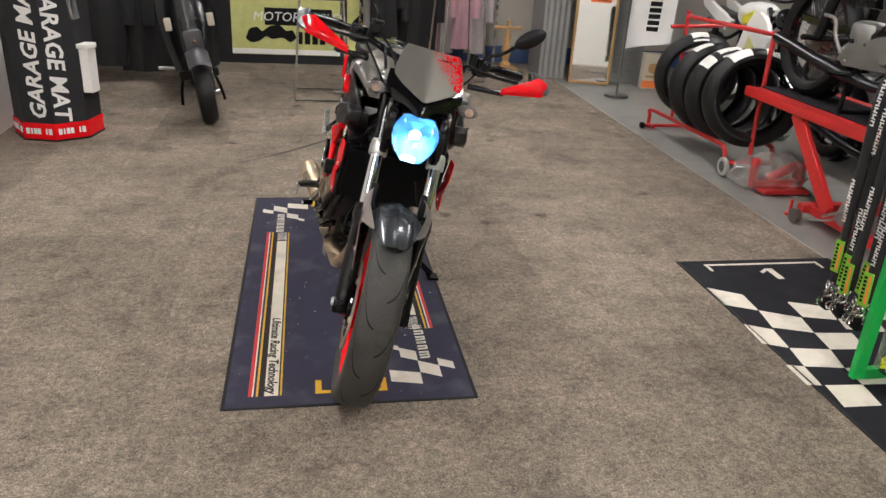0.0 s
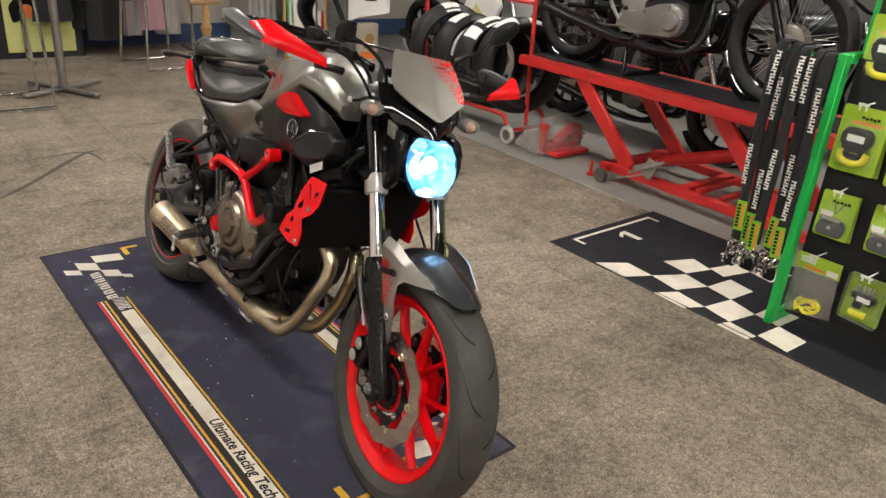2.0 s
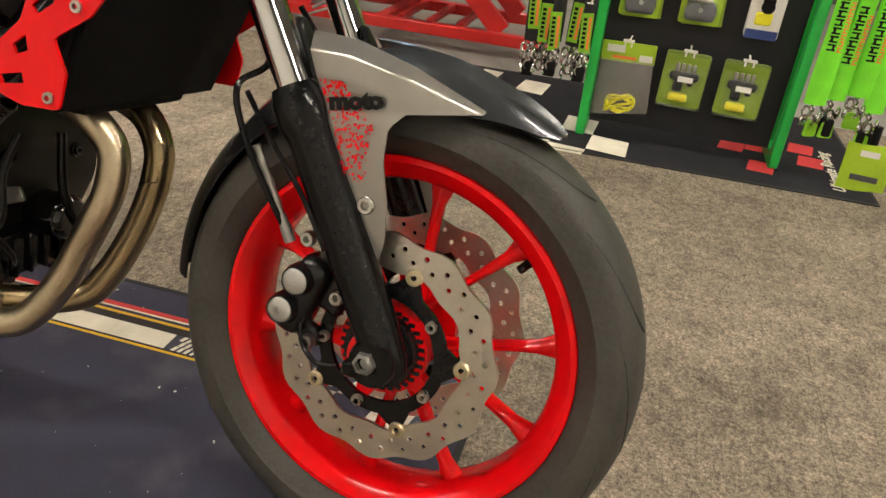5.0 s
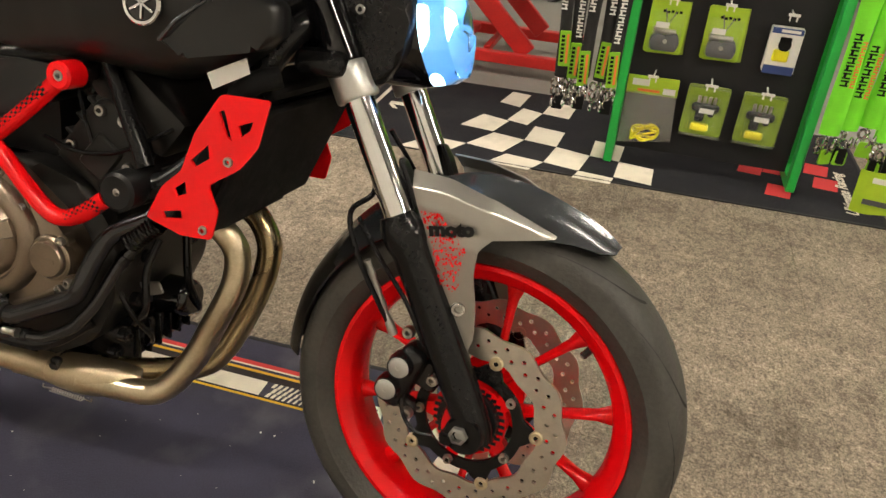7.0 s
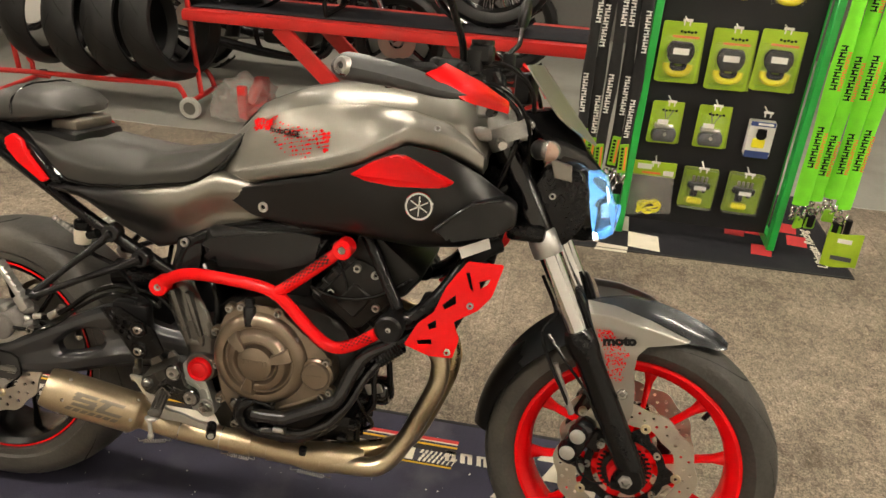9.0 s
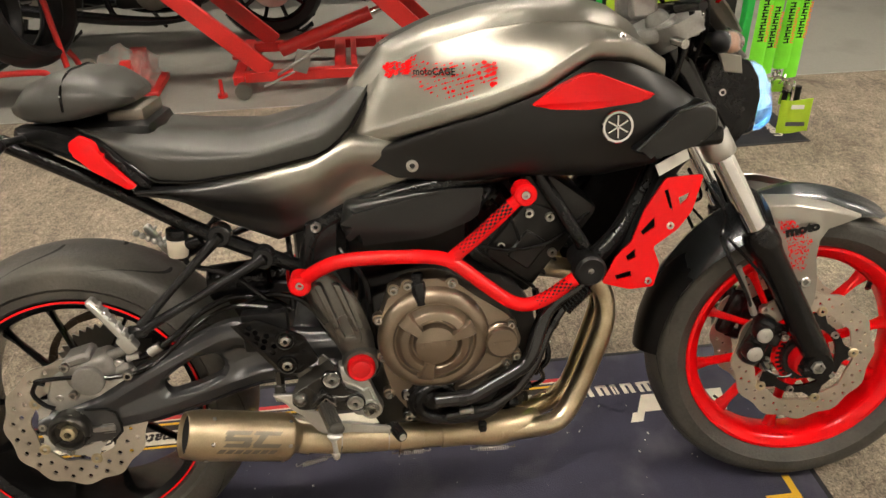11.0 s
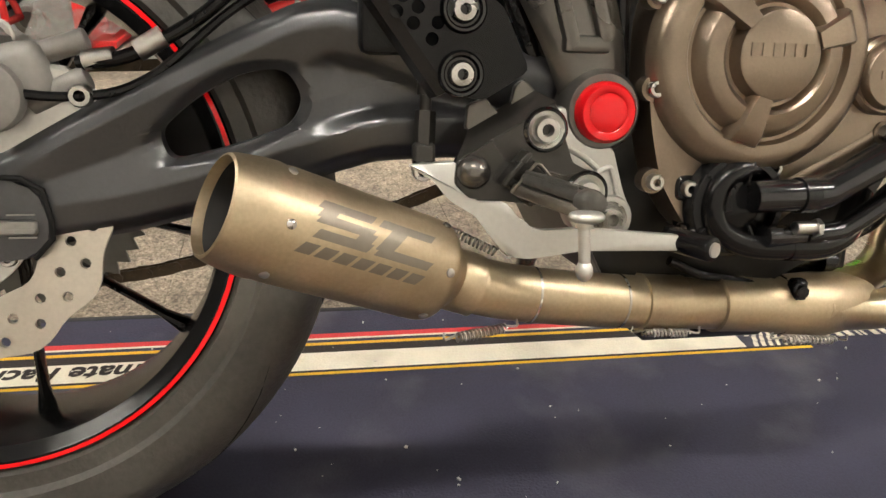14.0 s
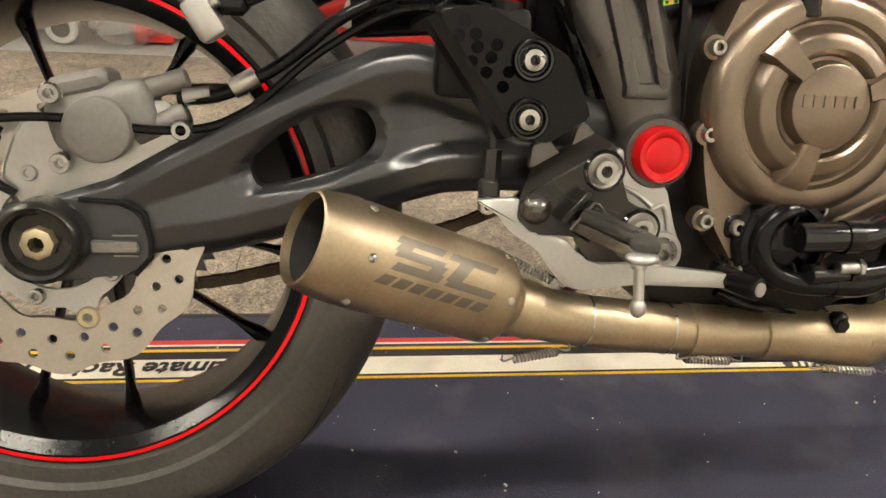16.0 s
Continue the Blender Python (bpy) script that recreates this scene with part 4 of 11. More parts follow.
# forks
def fork(side):
    mir = side < 0
    def on(z):
        return (0.021 - 0.490 * (z - 0.30), -0.0925, z)
    def leg(name, pts, rs, material, label):
        bm = bmesh.new()
        tube(bm, pts, rs, 24, smooth=False)
        return bp(name, bm, material, label, steer=True, mirror=mir)
    low = leg("fork_leg", [on(0.285), on(0.30), on(0.33), on(0.36), on(0.54), on(0.555), on(0.575), on(0.59)], [0.018, 0.0245, 0.0265, 0.0265, 0.0275, 0.0325, 0.0325, 0.027], "blacksatin", "black fork lower leg")
    bm = bmesh.new()
    q = [on(0.572), on(0.600), on(0.640), on(0.662), on(0.664), on(0.640), on(0.600), on(0.575)]
    slab(bm, round_poly([(q[i][0] + d, q[i][2]) for i, d in enumerate((0.026, 0.031, 0.034, 0.033, 0.026, 0.020, 0.012, 0.004))], 0.004, 2), -0.089, -0.069, bevel=0.004, seg=2)
    bp("fork_protector", bm, "blackplastic", "black fork protector fin", low, True, mir)
    leg("stanchion", [on(0.588), on(0.77)], [0.0205, 0.0205], "chrome", "polished chrome fork tube")
    leg("fork_collar", [on(0.732), on(0.735), on(0.771), on(0.775)], [0.027, 0.0290, 0.0290, 0.027], "alloywhite", "grey alloy fork collar")
    leg("fork_upper", [on(0.774), on(0.778), on(0.90), on(0.940)], [0.0265, 0.0268, 0.0268, 0.0268], "blackgloss", "gloss black fork upper tube")
    leg("fork_clamp", [on(0.928), on(0.931), on(0.966), on(0.970)], [0.030, 0.0318, 0.0318, 0.030], "alloy", "bright alloy fork clamp")
    bm = bmesh.new()
    box(bm, -0.264, -0.117, 0.958, 0.040, 0.022, 0.026, bevel=0.008, seg=2)
    bp("clamp_lug", bm, "alloy", "bright alloy clamp lug", steer=True, mirror=mir)
    bm = bmesh.new()
    box(bm, -0.332, -0.109, 0.950, 0.040, 0.028, 0.026, bevel=0.008, seg=2)
    lug = bp("clamp_lug", bm, "alloy", "bright alloy clamp lug", steer=True, mirror=mir)
    for q in ((-0.258, 0.959), (-0.243, 0.976)):
        bm = bmesh.new()
        bolt(bm, (q[0], -0.131, q[1]), (0, -1, 0), 0.0085, 0.008)
        bp("lug_bolt", bm, "steel", parent=lug, steer=True, mirror=mir)
    leg("fork_cap", [on(0.935), on(0.976), on(0.984), on(0.988)], [0.021, 0.021, 0.017, 0.012], "alloy", "alloy fork cap")
    bm = bmesh.new()
    lathe(bm, [(0.010, 0.0), (0.026, 0.0), (0.029, 0.006), (0.029, 0.05), (0.026, 0.056), (0.010, 0.056)], at(0.010, 0.302, -0.062), 28, closed=True)
    box(bm, -0.014, -0.097, 0.292, 0.02, 0.05, 0.02, bevel=0.004)
    bp("axle_clamp", bm, "blacksatin", parent=low, steer=True, mirror=mir)
    # caliper with round piston covers
    bm = bmesh.new()
    f = Matrix.Translation((-0.104, -0.078, 0.354)) @ Matrix.Rotation(radians(24), 4, "Y")
    box(bm, 0.006, 0.006, 0.0, 0.042, 0.050, 0.106, f, bevel=0.016, seg=3)
    box(bm, 0.035, 0.012, 0.018, 0.04, 0.02, 0.05, f, bevel=0.006)
    box(bm, 0.030, 0.012, -0.045, 0.04, 0.02, 0.024, f, bevel=0.006)
    for dz in (-0.021, 0.021):
        lathe(bm, [(0.0158, 0.010), (0.0172, 0.010), (0.0195, 0.0), (0.0195, -0.012)], f @ Matrix.Translation((-0.002, -0.019, dz)) @ ACROSS, 28)
    cal = bp("brake_caliper", bm, "blackmetal", "black brake caliper", steer=True, mirror=mir)
    for dz in (-0.021, 0.021):
        bm = bmesh.new()
        lathe(bm, [(0.0001, 0.011), (0.003, 0.0105), (0.0032, 0.0125), (0.0115, 0.0125), (0.0150, 0.0105), (0.0157, 0.006)], f @ Matrix.Translation((-0.002, -0.019, dz)) @ ACROSS, 28)
        bp("piston_cover", bm, "alloywhite", "bright round piston cover", cal, True, mir)
    for q in ((0.046, 0.026), (0.040, -0.045), (-0.018, 0.066)):
        bm = bmesh.new()
        bolt(bm, f @ Vector((q[0], -0.006, q[1])), f.to_3x3() @ Vector((0, -1, 0)), 0.009, 0.009)
        bp("caliper_bolt", bm, "steel", parent=cal, steer=True, mirror=mir)
    # brake hose and sensor lead
    hose_in = Matrix.Translation((-0.003, 0.013, -0.003))
    bm = bmesh.new()
    tube(bm, [(-0.115, -0.105, 0.425), (-0.135, -0.118, 0.47), (-0.165, -0.125, 0.53), (-0.185, -0.115, 0.585), (-0.165, -0.085, 0.615), (-0.20, -0.06, 0.68)], 0.0038, 8)
    bmesh.ops.transform(bm, matrix=hose_in, verts=bm.verts)
    bp("brake_hose", bm, "hose", "black brake hose", steer=True, mirror=mir)
    bm = bmesh.new()
    hp = [Vector((-0.112, -0.104, 0.418)).lerp(Vector((-0.152, -0.122, 0.525)), k / 20) for k in range(21)]
    tube(bm, hp, [0.0068 if k < 4 else (0.0054 if k % 4 < 2 else 0.0042) for k in range(21)], 10, smooth=False)
    bmesh.ops.transform(bm, matrix=hose_in, verts=bm.verts)
    bp("hose_fitting", bm, "alloy", "alloy hose fitting", steer=True, mirror=mir)
    bm = bmesh.new()
    tube(bm, [(-0.035, -0.115, 0.285), (-0.06, -0.118, 0.285), (-0.085, -0.108, 0.30), (-0.095, -0.10, 0.33)], 0.003, 6)
    bmesh.ops.transform(bm, matrix=hose_in, verts=bm.verts)
    bp("sensor_cable", bm, "hose", "thin black sensor cable", steer=True, mirror=mir)
    bm = bmesh.new()
    tube(bm, [(-0.06, -0.118, 0.42), (-0.09, -0.125, 0.48), (-0.13, -0.125, 0.53), (-0.172, -0.115, 0.58)], 0.0032, 6)
    bmesh.ops.transform(bm, matrix=hose_in, verts=bm.verts)
    bp("sensor_cable", bm, "hose", "thin black sensor cable", steer=True, mirror=mir)
fork(1)
fork(-1)

# front mudguard: arched blade and silver side plates
def fender():
    bm = bmesh.new()
    rows = []
    for a in np.linspace(radians(59), radians(162), 34):
        d = math.degrees(a)
        R = interp(d, [57, 66, 75, 85, 95, 120, 150, 162], [0.318, 0.321, 0.325, 0.333, 0.341, 0.332, 0.318, 0.316])
        hw = interp(d, [57, 62, 75, 95, 120, 150, 162], [0.010, 0.040, 0.066, 0.082, 0.078, 0.062, 0.044])
        row = []
        for t in np.linspace(-1, 1, 15):
            rr = R - 0.045 * min(1, hw / 0.078) ** 2 * abs(t) ** 2.6 + 0.008 * max(0, 1 - abs(t) * 3.2) * min(1, hw / 0.05)
            row.append((rr * math.cos(a), hw * t, 0.30 + rr * math.sin(a)))
        rows.append(row)
    grid_surf(bm, rows)
    thicken(bm, 0.003)
    fd = bp("front_mudguard", bm, "grey", "dark grey front mudguard", steer=True)
    bm = bmesh.new()
    rows = []
    for a in np.linspace(radians(98), radians(176), 22):
        d = math.degrees(a)
        hw = interp(d, [98, 140, 176], [0.070, 0.066, 0.050])
        rows.append([(((0.326 - 0.035 * abs(t) ** 2.4)) * math.cos(a), hw * t, 0.30 + (0.326 - 0.035 * abs(t) ** 2.4) * math.sin(a)) for t in np.linspace(-1, 1, 11)])
    grid_surf(bm, rows)
    thicken(bm, 0.003)
    bp("rear_flap", bm, "blackplastic", "black plastic rear mudguard blade", fd, True)
    for mir in (False, True):
        # silver side plate: folded upper wing and pointed lower leg
        LZ, LX = [0.418, 0.438, 0.47, 0.505, 0.545, 0.60, 0.655], [0.003, -0.019, -0.026, -0.042, -0.058, -0.080, -0.100]
        RZ, RX = [0.418, 0.44, 0.485, 0.53, 0.566, 0.588, 0.594, 0.604, 0.608, 0.638, 0.652, 0.655], [0.0035, 0.010, 0.009, 0.002, 0.005, 0.022, 0.05, 0.096, 0.098, 0.02, -0.05, -0.0995]
        bm = bmesh.new()
        rows = []
        for z0 in list(np.linspace(0.418, 0.58, 20)) + list(np.linspace(0.584, 0.655, 40)):
            xl, xr = interp(z0, LZ, LX), interp(z0, RZ, RX)
            row = []
            for u in np.linspace(0, 1, 22):
                x, z = xl + (xr - xl) * u, z0
                fold = interp(x, [-0.10, -0.05, 0.02, 0.098], [0.655, 0.652, 0.638, 0.608]) - interp(x, [-0.10, 0.0, 0.098], [0.020, 0.016, 0.006])
                y = -0.1015 + 0.95 * max(0, z - fold) + 0.034 * max(0, (x - 0.01) / 0.09)
                y += 0.012 * max(0, min(1, (0.57 - z) / 0.14)) + 0.35 * max(0, 0.004 - (x - xl)) + 0.10 * max(0, fold - 0.022 - z) * max(0, min(1, (z - 0.57) / 0.02))
                z -= 0.004 + 0.014 * max(0, (x - 0.009 + 0.05) / 0.15) * max(0, min(1, (z - 0.56) / 0.03))
                row.append((x - 0.009, y, z))
            rows.append(row)
        grid_surf(bm, rows)
        thicken(bm, 0.0025)
        bp("side_plate", bm, "platesilver", "silver mudguard side plate", fd, True, mir)
        bm = bmesh.new()
        bolt(bm, (-0.023, -0.0935, 0.475), (0, -1, 0), 0.0105, 0.005)
        bp("plate_bolt", bm, "steel", parent=fd, steer=True, mirror=mir)
        bm = bmesh.new()
        rnd = random.Random(5)
        for k in range(330):
            u = rnd.random()
            z = 0.498 + 0.105 * u ** 0.7
            x = interp(z, [0.49, 0.56, 0.61], [-0.055, -0.073, -0.095]) + 0.006 + (0.006 + 0.042 * (1 - abs(u - 0.5))) * rnd.random()
            s = 0.0006 + 0.0015 * rnd.random() ** 1.4
            y = -0.1046 + 0.012 * max(0, min(1, (0.57 - z) / 0.14))
            bm.faces.new([bm.verts.new((x + s * math.cos(t), y, z + s * math.sin(t))) for t in (0.5, 1.6, 2.6, 3.6, 4.7, 5.7)])
        bp("red_graphic", bm, "red", "red speckle decal", fd, True, mir)["kind"] = "stuff"
        for k, ch in enumerate("moto"):
            bm = text_bm(ch, 0.025, Matrix.Translation(((-0.059 if not mir else -0.013) + (0.0, 0.019, 0.0315, 0.042)[k] * (1 if not mir else -1), -0.1062, 0.5745 + 0.16 * (0.0, 0.019, 0.0315, 0.042)[k])) @ Matrix.Rotation(radians(90), 4, "X") @ Matrix.Rotation(radians(9 if not mir else -9), 4, "Z") @ Matrix.Diagonal((1.18 if not mir else -1.18, 1, 1, 1)), bold=0.0014)
            bp("decal_letter", bm, "black", "bold black letter", fd, True, mir, smooth=False)
fender()

# headlamp: shield-shaped lens in a black shell, glowing bulb
def headlamp():
    out = round_poly([(0.048, 0.892), (0.075, 0.846), (0.064, 0.797), (0.032, 0.755), (-0.032, 0.755), (-0.064, 0.797), (-0.075, 0.846), (-0.048, 0.892)], 0.014, 4)
    def ring(bm_rows, x, k, dz=0.0):
        bm_rows.append([(x - 0.22 * (z - 0.828) * 0.8, y * k, 0.828 + (z - 0.828) * k + dz) for y, z in out])
    bm = bmesh.new()
    rows = []
    for x, k in ((-0.225, 0.62), (-0.20, 0.92), (-0.16, 1.08), (-0.115, 1.06), (-0.100, 1.03), (-0.096, 1.0), (-0.100, 0.97)):
        ring(rows, x - 0.030, k)
    V = grid_surf(bm, rows, closed=True)
    bm.faces.new(V[0])
    shell = bp("headlamp", bm, "blackgloss", "gloss black headlamp shell", steer=True)
    bm = bmesh.new()
    rows = []
    for x, k in ((-0.132, 0.97), (-0.148, 0.86), (-0.172, 0.62), (-0.187, 0.36), (-0.190, 0.05)):
        ring(rows, x, k)
    V = grid_surf(bm, rows, closed=True)
    bm.faces.new(V[-1])
    bp("reflector", bm, "ledrim", "blue reflector with a faint glow of its own", shell, True)
    bm = bmesh.new()
    rows = []
    for x, k in ((-0.130, 0.985), (-0.108, 0.95), (-0.092, 0.80), (-0.086, 0.5), (-0.083, 0.22), (-0.0825, 0.03)):
        ring(rows, x, k)
    V = grid_surf(bm, rows, closed=True)
    bm.faces.new(V[-1])
    lens = bp("lens", bm, "lamplens", "frosted clear headlamp lens", shell, True)
    lens.visible_shadow = False
    bm = bmesh.new()
    bmesh.ops.create_uvsphere(bm, u_segments=20, v_segments=12, radius=0.022, matrix=Matrix.Translation((-0.150, 0.0, 0.824)))
    for v in bm.verts:
        v.co.x = -0.152 + (v.co.x + 0.152) * 0.6
    bp("bulb", bm, "ledcore", "glowing white bulb", shell, True)
    bm = bmesh.new()
    bmesh.ops.create_uvsphere(bm, u_segments=16, v_segments=8, radius=0.012, matrix=Matrix.Translation((-0.118, -0.003, 0.771)) @ Matrix.Diagonal((0.5, 1.7, 0.8, 1)))
    bp("position_light", bm, "ledcore", "glowing lower position light", shell, True)
    # side cheeks and brackets
    for mir in (False, True):
        bm = bmesh.new()
        slab(bm, round_poly([(-0.215, 0.905), (-0.145, 0.898), (-0.125, 0.85), (-0.135, 0.79), (-0.17, 0.745), (-0.225, 0.77), (-0.235, 0.84)], 0.015, 2), -0.094, -0.066, bevel=0.008, seg=2)
        bp("lamp_cheek", bm, "blacksatin", "black headlamp side cheek", shell, True, mir)
        bm = bmesh.new()
        slab(bm, [(-0.205, 0.915), (-0.165, 0.905), (-0.162, 0.875), (-0.195, 0.88)], -0.098, -0.088, bevel=0.002)
        bp("cheek_cover", bm, "silver", "silver bracket cover", shell, True, mir)
        bm = bmesh.new()
        bolt(bm, (-0.195, -0.094, 0.845), (0, -1, 0), 0.007, 0.004)
        bp("cheek_bolt", bm, "steel", parent=shell, steer=True, mirror=mir)
    # flyscreen over a black cowl
    bm = bmesh.new()
    rows = []
    for u in np.linspace(0, 1, 9):
        z = 1.080 - 0.142 * u
        x = -0.247 + 0.118 * u
        hw = interp(u, [0, 0.12, 0.5, 0.66, 0.84, 1.0], [0.084, 0.093, 0.108, 0.104, 0.058, 0.008])
        rows.append([(x - 0.022 * abs(t) * hw / 0.11, hw * t, z) for t in np.linspace(-1, 1, 13)])
    grid_surf(bm, rows)
    thicken(bm, 0.003)
    scr = bp("flyscreen", bm, "silver", "silver flyscreen", steer=True)
    # red dot fade and thin logo bars in one corner of the screen
    bm = bmesh.new()
    rnd = random.Random(17)
    def on_screen(u, t, lift=0.0035):
        hw = interp(u, [0, 0.12, 0.5, 0.66, 0.84, 1.0], [0.084, 0.093, 0.108, 0.104, 0.058, 0.008])
        return Vector((-0.247 + 0.118 * u - 0.022 * abs(t) * hw / 0.11 + lift, hw * t, 1.080 - 0.142 * u))
    for k in range(620):
        u, t = rnd.random() * 0.66, rnd.uniform(0.0, 0.97)
        edge = min(1 - t, 0.25 + u * 0.4) + 0.35 * max(0, 0.55 - t)
        if u > 0.08 + 0.75 * t or edge > 0.42 + 0.2 * rnd.random():
            continue
        c, e = on_screen(u, t), 0.0010 + 0.0042 * max(0.1, 0.5 - edge) * 2 * rnd.random() ** 1.5
        d1, d2 = (on_screen(u, t + 0.02) - c).normalized() * e, (on_screen(u + 0.02, t) - c).normalized() * e
        bm.faces.new([bm.verts.new(c + d1 * i + d2 * j) for i, j in ((-1, -1), (1, -1), (1, 1), (-1, 1))])
    bp("red_graphic", bm, "red", "red dot fade graphic", scr, True)["kind"] = "stuff"
    bm = bmesh.new()
    for k in range(8):
        c = on_screen(0.14, 0.30 + 0.045 * k, 0.0042)
        d1, d2 = (on_screen(0.14, 0.36 + 0.045 * k, 0.0042) - c).normalized() * 0.0014, (on_screen(0.2, 0.30 + 0.045 * k, 0.0042) - c).normalized() * 0.003
        bm.faces.new([bm.verts.new(c + d1 * i + d2 * j) for i, j in ((-1, -1), (1, -1), (1, 1), (-1, 1))])
    bp("logo_bar", bm, "black", "tiny black logo bars", scr, True)
    bm = bmesh.new()
    rows = []
    for u in np.linspace(0, 1, 8):
        z = 1.005 - 0.112 * u
        x = -0.19 + 0.085 * u
        hw = interp(u, [0, 0.4, 0.75, 1], [0.118, 0.122, 0.085, 0.03])
        rows.append([(x - 0.012 - 0.05 * abs(t) ** 1.5, hw * t, z - 0.010 * abs(t)) for t in np.linspace(-1, 1, 13)])
    grid_surf(bm, rows)
    thicken(bm, 0.004)
    bp("cowl", bm, "blackgloss", "gloss black cowl under the flyscreen", scr, True)
    bm = bmesh.new()
    box(bm, -0.275, 0.0, 1.035, 0.03, 0.13, 0.06, bevel=0.008, seg=2)
    box(bm, -0.25, 0.0, 0.97, 0.05, 0.11, 0.05, bevel=0.008)
    bp("instrument_panel", bm, "blackplastic", "black instrument panel", steer=True)
    # indicators
    for mir in (False, True):
        bm = bmesh.new()
        bmesh.ops.create_uvsphere(bm, u_segments=18, v_segments=10, radius=0.021, matrix=Matrix.Translation((-0.204, -0.146, 0.934)) @ Matrix.Diagonal((1.0, 1.55, 0.9, 1)))
        ind = bp("indicator", bm, "lensclear", "clear front indicator", steer=True, mirror=mir)
        bm = bmesh.new()
        bmesh.ops.create_uvsphere(bm, u_segments=14, v_segments=8, radius=0.009, matrix=Matrix.Translation((-0.204, -0.148, 0.933)) @ Matrix.Diagonal((0.9, 1.3, 0.9, 1)))
        bp("bulb", bm, "amber", "amber bulb", ind, True, mir)
        bm = bmesh.new()
        cyl(bm, (-0.220, -0.09, 0.938), (-0.222, -0.136, 0.936), 0.010, 0.013, 12)
        bmesh.ops.create_uvsphere(bm, u_segments=16, v_segments=8, radius=0.0195, matrix=Matrix.Translation((-0.2205, -0.146, 0.935)) @ Matrix.Diagonal((0.85, 1.5, 0.95, 1)))
        bp("indicator_stalk", bm, "blackplastic", "black indicator body", ind, True, mir)
headlamp()

# steering: clamps, handlebar, grips, levers, hand guards, mirrors
def steering():
    bm = bmesh.new()
    slab(bm, round_poly([(-0.345, 0.0), (-0.27, -0.05), (-0.255, -0.145), (-0.315, -0.15), (-0.36, -0.06), (-0.36, 0.06), (-0.315, 0.15), (-0.255, 0.145), (-0.27, 0.05)][1:], 0.02, 3), 0.0, 0.03)
    bmesh.ops.transform(bm, matrix=Matrix.Translation((0.0, 0, 0.945)) @ Matrix.Rotation(radians(-24.8) * 0.9, 4, "Y") @ Matrix(((1, 0, 0, 0.0), (0, 0, 1, 0), (0, 1, 0, 0), (0, 0, 0, 1))), verts=bm.verts)
    bmesh.ops.translate(bm, vec=(0.0, 0, 0.112), verts=bm.verts)
    bp("top_clamp", bm, "alloy", "cast alloy top fork clamp", steer=True)
    bm = bmesh.new()
    box(bm, -0.235, 0, 0.775, 0.075, 0.26, 0.035, pose(0, 0, 0), bevel=0.012, seg=2)
    cyl(bm, (-0.255, 0, 0.77), (-0.33, 0, 0.95), 0.03, seg=20)
    bp("lower_clamp", bm, "blacksatin", "black lower fork clamp", steer=True)
    bar = [(-0.335, 0, 1.030), (-0.335, -0.05, 1.030), (-0.345, -0.11, 1.045), (-0.375, -0.19, 1.070), (-0.42, -0.26, 1.075), (-0.505, -0.365, 1.068)]
    bm = bmesh.new()
    tube(bm, [(x, -y, z) for x, y, z in bar[:0:-1]] + bar, 0.0115, 12)
    hb = bp("handlebar", bm, "blacksatin", "black tapered handlebar", steer="bar")
    for s in (-1, 1):
        bm = bmesh.new()
        box(bm, -0.337, s * 0.05, 1.018, 0.045, 0.03, 0.055, bevel=0.006)
        bp("bar_clamp", bm, "alloy", "alloy bar clamp", hb, "bar")
    for mir in (False, True):
        bm = bmesh.new()
        a, b = Vector((-0.425, -0.265, 1.075)), Vector((-0.500, -0.360, 1.068))
        pts = [a + (b - a) * t for t in np.linspace(0, 1, 15)]
        tube(bm, pts, [0.0165 if k % 2 else 0.0152 for k in range(15)], 14, smooth=False)
        bp("grip", bm, "hose", "ribbed black rubber grip", hb, "bar", mir)
        bm = bmesh.new()
        f = Matrix.Translation((-0.385, -0.205, 1.068)) @ Matrix.Rotation(radians(-50), 4, "Z")
        box(bm, 0, 0, 0, 0.045, 0.05, 0.055, f, bevel=0.01, seg=2)
        box(bm, 0.02, 0.02, 0.012, 0.03, 0.02, 0.02, f, bevel=0.005)
        cyl(bm, (-0.345, -0.165, 1.075), (-0.345, -0.165, 1.11), 0.014, seg=14)
        bp("switch_block", bm, "blackplastic", "black switch block", hb, "bar", mir)
        bm = bmesh.new()
        tube(bm, [(-0.33, -0.17, 1.065), (-0.345, -0.22, 1.06), (-0.385, -0.28, 1.055), (-0.44, -0.345, 1.052)], [0.009, 0.008, 0.007, 0.008], 10)
        bp("lever", bm, "blackmetal", "black hand lever", hb, "bar", mir)
        # guard arm from the bar end, then the red deflector; the left one hangs lower
        dz, dy = (0.006, -0.046) if mir else (0.0, 0.0)
        def sh(q, k=1.0):
            return Vector((q[0], q[1] + dy * k, q[2] + dz * k))
        bm = bmesh.new()
        rows = []
        P = smooth_path([(-0.507, -0.385, 1.074), (-0.47, -0.391, 1.073), (-0.40, -0.388, 1.063), (-0.34, -0.376, 1.050), (-0.305, -0.352, 1.044)], 4)
        for i, p in enumerate(P):
            u = i / (len(P) - 1)
            h = interp(u, [0, 0.08, 0.3, 0.7, 1], [0.012, 0.021, 0.020, 0.014, 0.006])
            w = interp(u, [0, 0.1, 0.6, 1], [0.009, 0.014, 0.016, 0.010])
            q = sh(p, min(1.0, 0.35 + u * 1.2))
            rows.append([q + Vector((w * 0.4 * math.cos(t), w * math.cos(t) - 0.010 * max(0, math.sin(t)) * (-1), h * math.sin(t))) for t in [2 * math.pi * k / 12 for k in range(12)]])
        V = grid_surf(bm, rows, closed=True)
        bm.faces.new(V[0]); bm.faces.new(V[-1])
